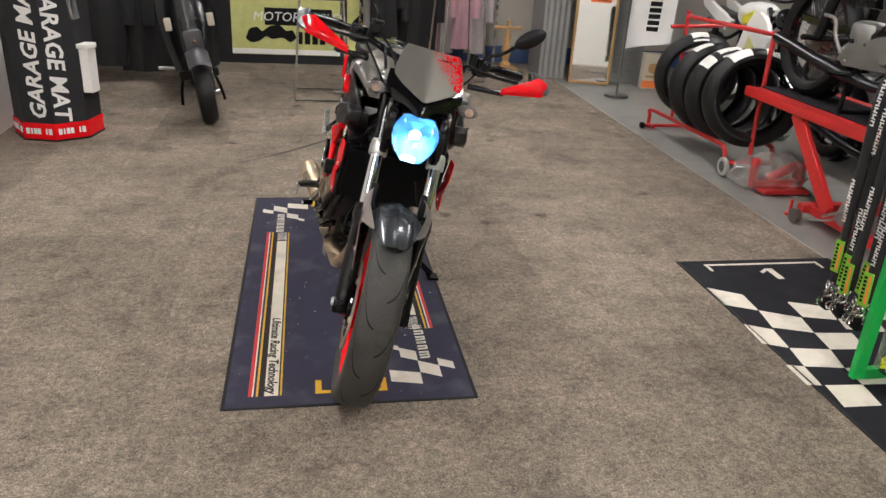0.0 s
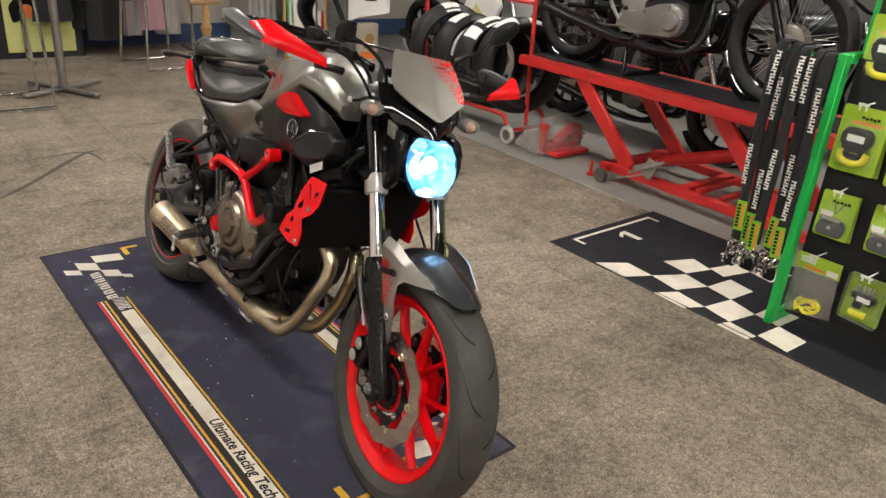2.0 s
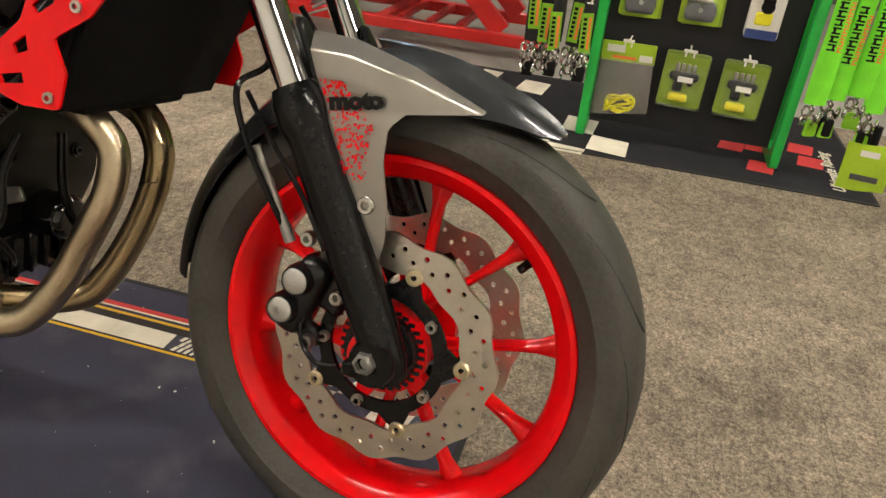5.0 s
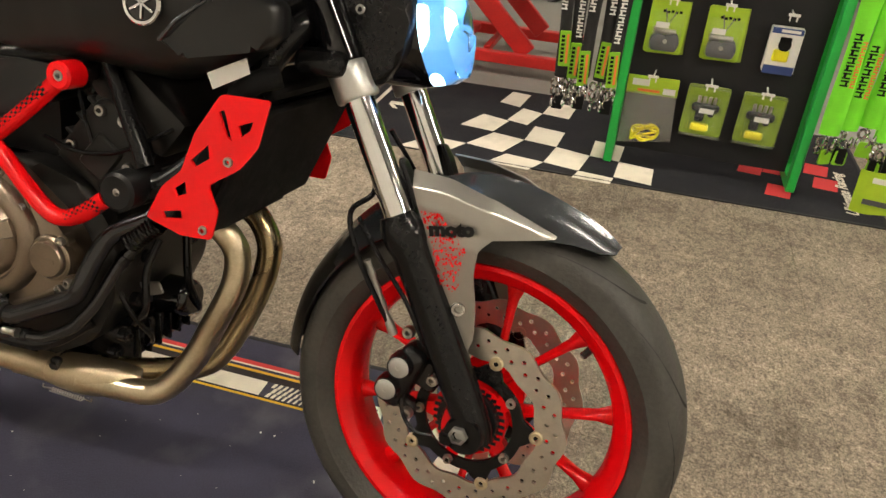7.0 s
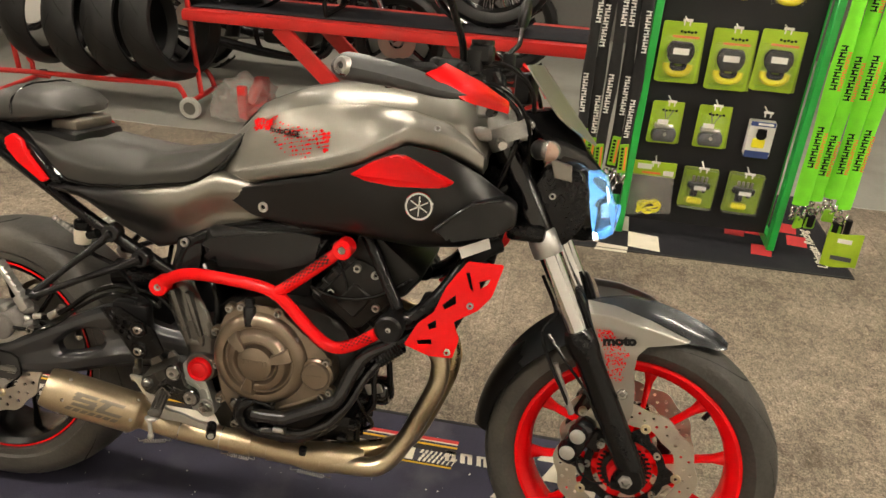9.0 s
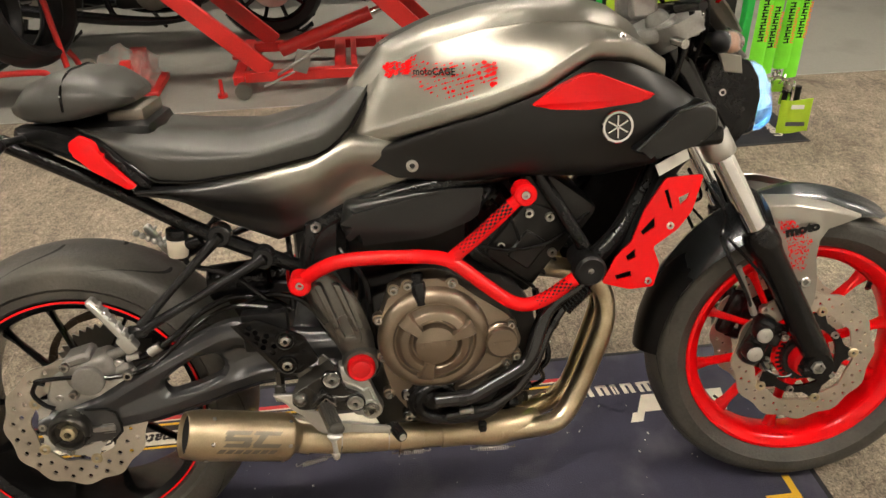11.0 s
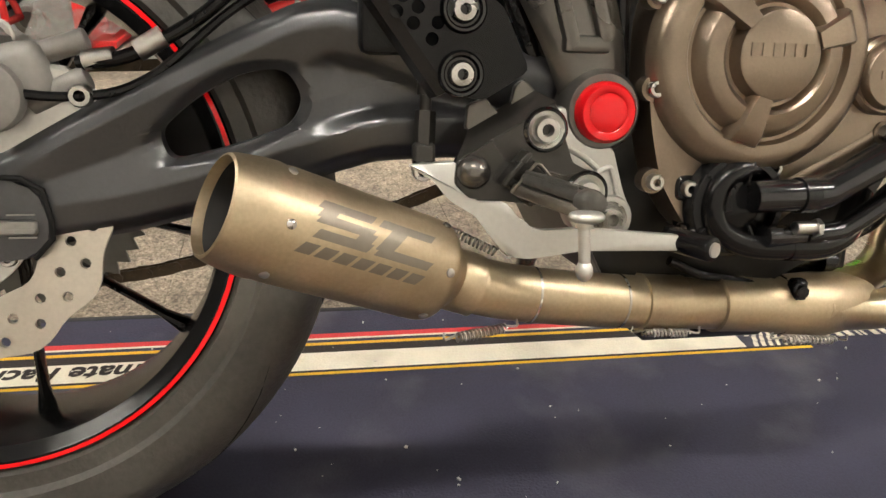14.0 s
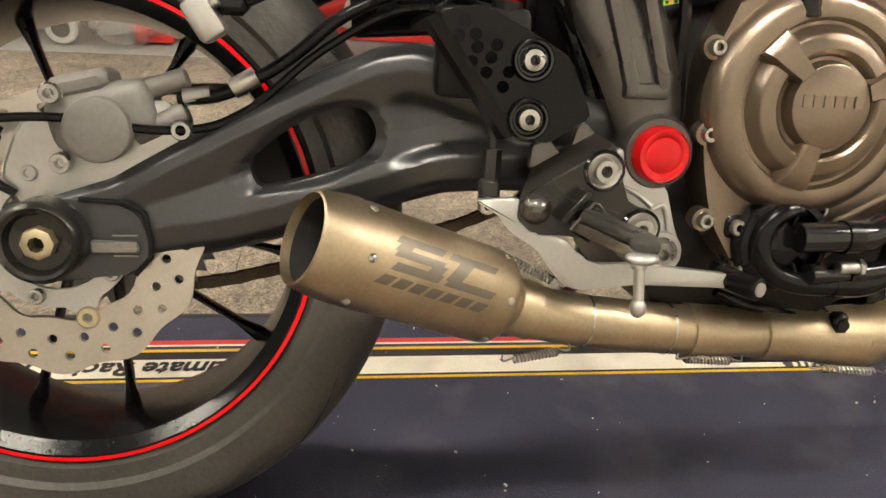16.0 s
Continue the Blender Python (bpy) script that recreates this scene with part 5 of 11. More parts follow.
        g = bp("hand_guard", bm, "guardgrey", "grey hand guard arm", steer="bar", mirror=mir)
        bm = bmesh.new()
        rows = []
        for u in np.linspace(0, 1, 13):
            top = Vector([interp(u, [0, 0.5, 1], v) for v in ((-0.348, -0.303, -0.270), (-0.345, -0.290, -0.224), (1.088, 1.062, 1.032))])
            low = Vector([interp(u, [0, 0.36, 1], v) for v in ((-0.366, -0.308, -0.270), (-0.386, -0.366, -0.222), (1.072, 1.034, 1.012))])
            rows.append([sh(top.lerp(low, s) + Vector((0.010, -0.008, 0.002)) * math.sin(math.pi * s) * math.sin(math.pi * min(1, 0.15 + u * 0.8))) for s in np.linspace(0, 1, 7)])
        V = grid_surf(bm, rows)
        thicken(bm, 0.006)
        bp("red_deflector", bm, "red", "glossy red hand guard deflector", g, "bar", mir)
        bm = bmesh.new()
        tube(bm, [sh((-0.298, -0.238, 1.012)), sh((-0.300, -0.20, 1.012), 0.6), sh((-0.310, -0.160, 1.010), 0.15)], [0.007, 0.009, 0.010], 10)
        bp("guard_bracket", bm, "blackmetal", "dark guard bracket", g, "bar", mir)
        bm = bmesh.new()
        lathe(bm, [(0.0001, 0.010), (0.005, 0.010), (0.006, 0.016), (0.012, 0.016), (0.0145, 0.012), (0.0145, 0.0)], Matrix.Translation((-0.486, -0.392, 1.073 + dz * 0.3)) @ frame_to((-0.3, -0.95, 0.1)), 20)
        bp("bar_end", bm, "steel", "bright bar end bolt", g, "bar", mir)
    # mirrors: one folded out on the left, one upright on the right
    bm = bmesh.new()
    tube(bm, [(-0.36, 0.19, 1.09), (-0.35, 0.215, 1.115), (-0.34, 0.25, 1.135), (-0.345, 0.295, 1.175)], 0.006, 10)
    cyl(bm, (-0.36, 0.19, 1.075), (-0.36, 0.19, 1.10), 0.010, seg=12)
    ms = bp("mirror_stalk", bm, "blacksatin", "black mirror stalk", steer="bar")
    bm = bmesh.new()
    bmesh.ops.create_uvsphere(bm, u_segments=20, v_segments=12, radius=0.043, matrix=Matrix.Translation((-0.345, 0.325, 1.202)) @ Matrix.Rotation(radians(38), 4, "X") @ Matrix.Diagonal((0.32, 1.25, 0.62, 1)))
    bp("mirror_housing", bm, "blackplastic", "black oval mirror housing", ms, "bar")
    bm = bmesh.new()
    tube(bm, [(-0.368, -0.145, 1.08), (-0.372, -0.150, 1.12), (-0.380, -0.172, 1.158), (-0.39, -0.20, 1.20), (-0.395, -0.22, 1.235)], 0.0065, 10)
    ms = bp("mirror_stalk", bm, "blacksatin", "black mirror stalk", steer="bar")
    bm = bmesh.new()
    bmesh.ops.create_uvsphere(bm, u_segments=20, v_segments=12, radius=0.045, matrix=Matrix.Translation((-0.398, -0.255, 1.265)) @ Matrix.Rotation(radians(-38), 4, "X") @ Matrix.Diagonal((0.3, 1.2, 0.55, 1)))
    bp("mirror_housing", bm, "blackplastic", "black oval mirror housing", ms, "bar")
    # cables and hoses round the steering head
    for k, pts in enumerate((
            [(-0.36, -0.17, 1.08), (-0.30, -0.14, 1.09), (-0.255, -0.09, 1.05), (-0.25, -0.06, 0.98), (-0.26, -0.04, 0.86)],
            [(-0.37, -0.18, 1.06), (-0.29, -0.17, 1.05), (-0.25, -0.12, 0.99), (-0.255, -0.06, 0.90)],
            [(-0.36, 0.17, 1.06), (-0.30, 0.15, 1.06), (-0.26, 0.10, 1.01), (-0.26, 0.06, 0.92)],
            [(-0.37, 0.19, 1.05), (-0.28, 0.16, 1.03), (-0.26, 0.10, 0.95), (-0.30, 0.08, 0.86)],
            [(-0.34, -0.12, 1.06), (-0.27, -0.10, 1.00), (-0.29, -0.09, 0.90), (-0.33, -0.08, 0.82)],
            [(-0.35, -0.18, 1.08), (-0.31, -0.11, 1.085), (-0.29, -0.02, 1.08), (-0.31, 0.05, 1.05)])):
        bm = bmesh.new()
        tube(bm, pts, (0.0045, 0.004, 0.0045, 0.0035, 0.005, 0.0035)[k], 8)
        bp("control_cable", bm, "hose", "black control cable", steer="bar")
    bm = bmesh.new()
    box(bm, -0.335, -0.155, 1.105, 0.04, 0.035, 0.035, bevel=0.006)
    cyl(bm, (-0.335, -0.155, 1.12), (-0.335, -0.155, 1.128), 0.02, seg=18)
    bp("brake_reservoir", bm, "blackplastic", "black front brake reservoir", steer="bar")
    bm = bmesh.new()
    cyl(bm, (-0.30, -0.106, 0.955), (-0.29, -0.135, 0.95), 0.008, seg=10)
    bp("clamp_bolt", bm, "steel", "steel clamp bolt", steer="bar")
steering()

# tank: silver cover, black side covers, red fins
XS = [-0.86, -0.80, -0.72, -0.64, -0.56, -0.48, -0.42, -0.38, -0.345]
def tank_row(x):
    zt = interp(x, XS, [0.872, 0.938, 0.972, 0.992, 1.000, 0.998, 0.984, 0.958, 0.920])
    ze = interp(x, XS, [0.772, 0.790, 0.815, 0.838, 0.868, 0.914, 0.908, 0.890, 0.868])
    we = interp(x, XS, [0.092, 0.115, 0.145, 0.168, 0.186, 0.186, 0.176, 0.160, 0.140])
    wt = interp(x, XS, [0.06, 0.085, 0.110, 0.125, 0.132, 0.130, 0.122, 0.112, 0.098])
    return zt, ze, we, wt

def tank():
    bm = bmesh.new()
    rows = []
    for x in np.linspace(-0.862, -0.345, 44):
        zt, ze, we, wt = tank_row(x)
        half = [(0, zt), (wt * 0.35, zt - 0.002), (wt * 0.72, zt - 0.012), (wt - 0.003, zt - 0.031), (wt + 0.002, zt - 0.037), (wt * 0.45 + we * 0.55 - 0.002, zt * 0.55 + ze * 0.45 - 0.004), (we * 0.97, ze + 0.030), (we * 0.985 + 0.002, ze + 0.022), (we, ze + 0.004), (we - 0.012, ze - 0.006)]
        P = smooth_path([(0, y, z) for y, z in half], 3)
        left = [(x, p.y, p.z) for p in P]
        rows.append([(a, -b, c) for a, b, c in left[:0:-1]] + left)
    V = grid_surf(bm, rows)
    bm.faces.new(V[0]); bm.faces.new(V[-1][::-1])
    tk = bp("fuel_tank", bm, "silver", "satin silver fuel tank cover with red decal")
    bm = bmesh.new()
    lathe(bm, [(0.0001, 0.012), (0.03, 0.012), (0.034, 0.010), (0.042, 0.006), (0.046, 0.0), (0.046, -0.012)], Matrix.Translation((-0.52, 0, 0.992)), 32)
    bp("filler_cap", bm, "alloy", "round alloy filler cap", tk)
    bm = bmesh.new()
    grid_surf(bm, [[(x, y, tank_row(x)[0] + 0.0015 - 0.002 * abs(y) / 0.03) for y in np.linspace(-0.035, 0.035, 7)] for x in np.linspace(-0.85, -0.60, 12)])
    bp("tank_pad", bm, "seat", "black tank pad", tk)
    for mir in (False, True):
        # red and black decal patches on the flank
        bm = bmesh.new()
        rnd = random.Random(11)
        def onflank(x, s):
            zt, ze, we, wt = tank_row(x)
            half = [(0, wt, zt - 0.034), (0, wt * 0.45 + we * 0.55, zt * 0.55 + ze * 0.45 - 0.004), (0, we * 0.96 + 0.001, ze + 0.022)]
            p = smooth_path(half, 8)
            q = p[int(max(0, min(1, s)) * (len(p) - 1))]
            return Vector((x, -(q.y + 0.0022), q.z + 0.001))
        for k in range(520):
            u = rnd.random()
            x = -0.800 + 0.172 * u
            s = 0.10 + 0.70 * u + (rnd.random() - 0.5) * (0.46 if 0.25 < u < 0.75 else 0.26) + (0.18 if 0.30 < u < 0.8 else 0)
            e = 0.0005 + 0.0020 * rnd.random() ** 2 * (1.9 if u < 0.24 or u > 0.85 else 0.9)
            c = onflank(x, s)
            d1 = (onflank(x + 0.004, s) - c).normalized() * e
            d2 = (onflank(x, s + 0.12) - c).normalized() * e * rnd.uniform(0.6, 1.1)
            bm.faces.new([bm.verts.new(c + d1 * math.cos(t) * q + d2 * math.sin(t) * q) for t, q in [(2 * math.pi * i / 7, rnd.uniform(0.7, 1.5)) for i in range(7)]])
        bp("red_graphic", bm, "red", "red broken decal", tk, mirror=mir)["kind"] = "stuff"
        c = onflank(-0.722, 0.56)
        ax = (onflank(-0.700, 0.57) - c).normalized()
        dn = (onflank(-0.722, 0.76) - c).normalized()
        nr = ax.cross(-dn)
        f = Matrix((( ax.x, -dn.x, nr.x, c.x), (ax.y, -dn.y, nr.y, c.y), (ax.z, -dn.z, nr.z, c.z), (0, 0, 0, 1))) @ Matrix.Translation((0, -0.004, 0.0016)) @ Matrix.Diagonal((-0.92 if mir else 0.92, 1, 1, 1))
        bp("lettering", text_bm("motoCAGE", 0.0155, f, 0.0004, bold=0.0004), "black", "small black lettering reading motoCAGE", tk, mirror=mir, smooth=False)
        # black side cover: bulging, with a pointed nose
        bm = bmesh.new()
        rows = []
        for x in np.linspace(-0.850, -0.285, 40):
            ze = interp(x, [-0.85, -0.80, -0.72, -0.64, -0.56, -0.48, -0.42, -0.38, -0.345, -0.285], [0.764, 0.784, 0.809, 0.832, 0.862, 0.907, 0.900, 0.884, 0.868, 0.826])
            we = interp(x, [-0.85, -0.80, -0.72, -0.64, -0.56, -0.48, -0.38, -0.285], [0.112, 0.122, 0.145, 0.167, 0.187, 0.189, 0.185, 0.160])
            zb = interp(x, [-0.85, -0.79, -0.70, -0.58, -0.45, -0.36, -0.30, -0.285], [0.758, 0.724, 0.712, 0.716, 0.712, 0.728, 0.780, 0.806])
            wb = interp(x, [-0.85, -0.79, -0.70, -0.58, -0.45, -0.36, -0.285], [0.112, 0.114, 0.118, 0.128, 0.140, 0.150, 0.156])
            wm = interp(x, [-0.85, -0.76, -0.66, -0.56, -0.45, -0.38, -0.32, -0.285], [0.114, 0.126, 0.152, 0.184, 0.202, 0.206, 0.196, 0.166])
            zm = ze * 0.55 + zb * 0.45
            P = smooth_path([(x, -(we - 0.010), ze), (x, -we, ze - 0.004), (x, -wm, zm), (x, -(wm * 0.6 + wb * 0.4), zb * 0.75 + zm * 0.25), (x, -wb, zb), (x, -(wb - 0.03), zb - 0.002)], 4)
            rows.append([tuple(p) for p in P])
        V = grid_surf(bm, rows)
        bm.faces.new(V[0]); bm.faces.new(V[-1])
        bp("side_cover", bm, "blacksoft", "satin black tank side cover", tk, mirror=mir)
        bm = bmesh.new()
        slab(bm, round_poly([(-0.578, 0.846), (-0.535, 0.876), (-0.500, 0.892), (-0.478, 0.893), (-0.385, 0.856), (-0.405, 0.846), (-0.49, 0.838), (-0.545, 0.840)], 0.006, 2), -0.205, -0.180, bevel=0.004, seg=2)
        for v in bm.verts:
            v.co.y += interp(v.co.x, [-0.578, -0.50, -0.385], [0.010, -0.004, -0.008]) + 0.09 * max(0, v.co.z - 0.868) - 0.004 * math.exp(-((v.co.z - 0.868) / 0.01) ** 2)
        bp("red_fin", bm, "red", "red air scoop fin", tk, mirror=mir)
        bm = bmesh.new()
        slab(bm, round_poly([(-0.350, 0.828), (-0.296, 0.838), (-0.275, 0.824), (-0.273, 0.790), (-0.30, 0.770), (-0.385, 0.752), (-0.418, 0.768)], 0.005, 2), -0.224, -0.18, bevel=0.007, seg=2)
        for v in bm.verts:
            v.co.y += 0.25 * max(0, v.co.x + 0.37) + 0.20 * abs(v.co.z - 0.80) 
        sp = bp("scoop", bm, "blacksoft", "black intake scoop", tk, mirror=mir)
        # Thin grey bead drawn for the highlight along the scoop's upper edge.
        bm = bmesh.new()
        tube(bm, [(-0.414, -0.2185, 0.770), (-0.388, -0.2225, 0.796), (-0.350, -0.2130, 0.826), (-0.297, -0.1980, 0.836)], 0.0028, 8, smooth=False)
        bp("scoop_highlight", bm, "grey", parent=sp, mirror=mir)
        bm = bmesh.new()
        e = Matrix.Translation((-0.444, -0.2065, 0.808)) @ Matrix.Rotation(radians(-4), 4, "X") @ ACROSS
        lathe(bm, [(0.0001, 0.001), (0.021, 0.001), (0.024, 0.0015), (0.0255, 0.0), (0.0255, -0.006)], e, 36)
        em = bp("emblem", bm, "blackgloss", "round black badge with chrome ring", tk, mirror=mir)
        bm = bmesh.new()
        lathe(bm, [(0.0205, 0.001), (0.0212, 0.0035), (0.0245, 0.0038), (0.0262, 0.002), (0.0262, -0.005)], e, 36)
        bp("badge_ring", bm, "chrome", "chrome badge ring", em, mirror=mir)
        for k in range(3):
            bm = bmesh.new()
            box(bm, 0.0, 0, 0.0022, 0.037, 0.0034, 0.0024, e @ Matrix.Rotation(math.pi * k / 3 + 0.52, 4, "Z"), bevel=0.0006)
            bp("badge_bar", bm, "chrome", parent=em, mirror=mir)
        bm = bmesh.new()
        bolt(bm, (-0.765, -0.122, 0.746), (0, -1, 0), 0.0105, 0.006)
        bp("cover_bolt", bm, "steel", parent=tk, mirror=mir)
        for q in ((-0.430, -0.168, 0.940),):
            bm = bmesh.new()
            bolt(bm, q, (0.3, -1, 0.5), 0.0065, 0.004)
            bp("cover_bolt", bm, "steel", parent=tk, mirror=mir)
tank()

# seats, side panels, tail
def seats():
    bm = bmesh.new()
    rows = []
    xs = [-1.30, -1.25, -1.18, -1.12, -1.02, -0.91, -0.868, -0.842, -0.815]
    zbs = [0.830, 0.808, 0.750, 0.745, 0.755, 0.772, 0.800, 0.835, 0.885]
    ws = [0.090, 0.125, 0.138, 0.143, 0.144, 0.128, 0.110, 0.090, 0.055]
    for x in np.linspace(-1.30, -0.815, 34):
        zt = interp(x, xs, [0.845, 0.836, 0.822, 0.814, 0.808, 0.832, 0.858, 0.876, 0.895])
        zb = interp(x, xs, zbs)
        w = interp(x, xs, ws)
        half = [(0, zt - 0.004), (w * 0.45, zt), (w * 0.80, zt - 0.010), (w * 0.98, zt * 0.62 + zb * 0.38), (w, zb * 0.7 + zt * 0.3), (w - 0.004, zb), (w - 0.02, zb - 0.002)]
        P = smooth_path([(0, y, z) for y, z in half], 3)
        left = [(x, p.y, p.z) for p in P]
        rows.append([(a, -b, c) for a, b, c in left[:0:-1]] + left)
    V = grid_surf(bm, rows)
    bm.faces.new(V[0]); bm.faces.new(V[-1][::-1])
    st = bp("rider_seat", bm, "seat", "black vinyl rider seat")
    for mir in (False, True):
        bm = bmesh.new()
        pts = []
        for x in np.linspace(-1.255, -0.818, 22):
            zb = interp(x, xs, zbs)
            w = interp(x, xs, ws)
            pts.append((x, -w - 0.001, zb + 0.004))
        tube(bm, pts, 0.0035, 6, n=1)
        bp("seat_piping", bm, "blackgloss", "black piped seam", st, mirror=mir)
    bm = bmesh.new()
    rows = []
    xs = [-1.395, -1.37, -1.33, -1.29, -1.25, -1.222, -1.208]
    for x in np.linspace(-1.395, -1.208, 22):
        zt = interp(x, xs, [0.885, 0.906, 0.920, 0.921, 0.915, 0.898, 0.882])
        zb = interp(x, xs, [0.862, 0.856, 0.853, 0.857, 0.864, 0.870, 0.874])
        w = interp(x, xs, [0.07, 0.098, 0.115, 0.118, 0.112, 0.095, 0.06])
        half = [(0, zt), (w * 0.5, zt - 0.001), (w * 0.85, zt - 0.012), (w, zt * 0.45 + zb * 0.55), (w * 0.97, zb), (w * 0.8, zb - 0.006)]
        P = smooth_path([(0, y, z) for y, z in half], 3)
        left = [(x, p.y, p.z) for p in P]
        rows.append([(a, -b, c) for a, b, c in left[:0:-1]] + left)
    V = grid_surf(bm, rows)
    bm.faces.new(V[0]); bm.faces.new(V[-1][::-1])
    pl = bp("pillion_seat", bm, "seat", "black vinyl pillion seat")
    bm = bmesh.new()
    tube(bm, [(-1.300, -0.119, 0.868), (-1.300, -0.112, 0.898), (-1.302, -0.06, 0.921), (-1.304, 0, 0.9225), (-1.302, 0.06, 0.921), (-1.300, 0.112, 0.898), (-1.300, 0.119, 0.868)], 0.0022, 6)
    bp("seat_seam", bm, "blackgloss", parent=pl)
    bm = bmesh.new()
    box(bm, -1.225, 0.0, 0.846, 0.06, 0.13, 0.026, bevel=0.008, seg=2)
    bp("seat_bracket", bm, "oldalloy", "dull grey seat bracket", pl)
    # side panels below the seat
    for mir in (False, True):
        bm = bmesh.new()
        rows = []
        xs = [-1.21, -1.15, -1.08, -1.00, -0.93, -0.87, -0.80, -0.775]
        for x in np.linspace(-1.21, -0.775, 26):
            zt = interp(x, xs, [0.742, 0.744, 0.748, 0.758, 0.768, 0.798, 0.790, 0.775])
            zb = interp(x, xs, [0.730, 0.715, 0.668, 0.625, 0.648, 0.690, 0.708, 0.715])
            wt = interp(x, xs, [0.137, 0.143, 0.146, 0.142, 0.132, 0.116, 0.108, 0.106])
            wb = interp(x, xs, [0.132, 0.122, 0.112, 0.098, 0.098, 0.100, 0.100, 0.100])
            P = smooth_path([(x, -(wt - 0.03), zt + 0.004), (x, -wt, zt), (x, -(wt + 0.010 - 0.2 * 0), zt * 0.72 + zb * 0.28), (x, -(wt * 0.4 + wb * 0.6), zt * 0.3 + zb * 0.7), (x, -wb, zb), (x, -(wb - 0.03), zb)], 4)
            rows.append([tuple(p) for p in P])
        grid_surf(bm, rows)
        thicken(bm, 0.003)
        bp("side_panel", bm, "fade", "silver side panel fading to black", mirror=mir)
        bm = bmesh.new()
        slab(bm, round_poly([(-1.292, 0.826), (-1.272, 0.838), (-1.250, 0.826), (-1.246, 0.803), (-1.200, 0.752), (-1.213, 0.746), (-1.264, 0.784), (-1.290, 0.810)], 0.005, 2), -0.160, -0.146, bevel=0.004, seg=2)
        for v in bm.verts:
            v.co.y += 0.12 * max(0, -1.25 - v.co.x)
        bp("tail_fin", bm, "red", "red tail side fin", mirror=mir)
        bm = bmesh.new()
        slab(bm, round_poly([(-1.25, 0.824), (-1.33, 0.845), (-1.385, 0.848), (-1.39, 0.826), (-1.31, 0.803), (-1.245, 0.772), (-1.185, 0.738), (-1.18, 0.752)], 0.010, 2), -0.146, -0.10, bevel=0.010, seg=2)
        for v in bm.verts:
            v.co.y += 0.30 * max(0, -1.27 - v.co.x)
        bp("tail_panel", bm, "blacksatin", "black tail panel", mirror=mir)
        bm = bmesh.new()
        tube(bm, [(-1.36, -0.09, 0.828), (-1.375, -0.135, 0.832), (-1.385, -0.165, 0.832)], [0.007, 0.006, 0.008], 10)
        bmesh.ops.create_uvsphere(bm, u_segments=16, v_segments=8, radius=0.015, matrix=Matrix.Translation((-1.385, -0.178, 0.832)) @ Matrix.Diagonal((0.9, 1.5, 0.8, 1)))
        ri = bp("rear_indicator", bm, "blackplastic", "black rear indicator", mirror=mir)
        bm = bmesh.new()
        bmesh.ops.create_uvsphere(bm, u_segments=16, v_segments=8, radius=0.015, matrix=Matrix.Translation((-1.392, -0.182, 0.832)) @ Matrix.Diagonal((0.8, 1.45, 0.8, 1)))
        bp("indicator_lens", bm, "lensclear", "clear oval lens", ri, mirror=mir)
    bm = bmesh.new()
    box(bm, -1.29, 0, 0.815, 0.22, 0.18, 0.05, bevel=0.02, seg=2)
    box(bm, -1.04, 0, 0.725, 0.22, 0.17, 0.05, bevel=0.02, seg=2)
    bp("under_tray", bm, "blackplastic", "black under-seat tray")
seats()

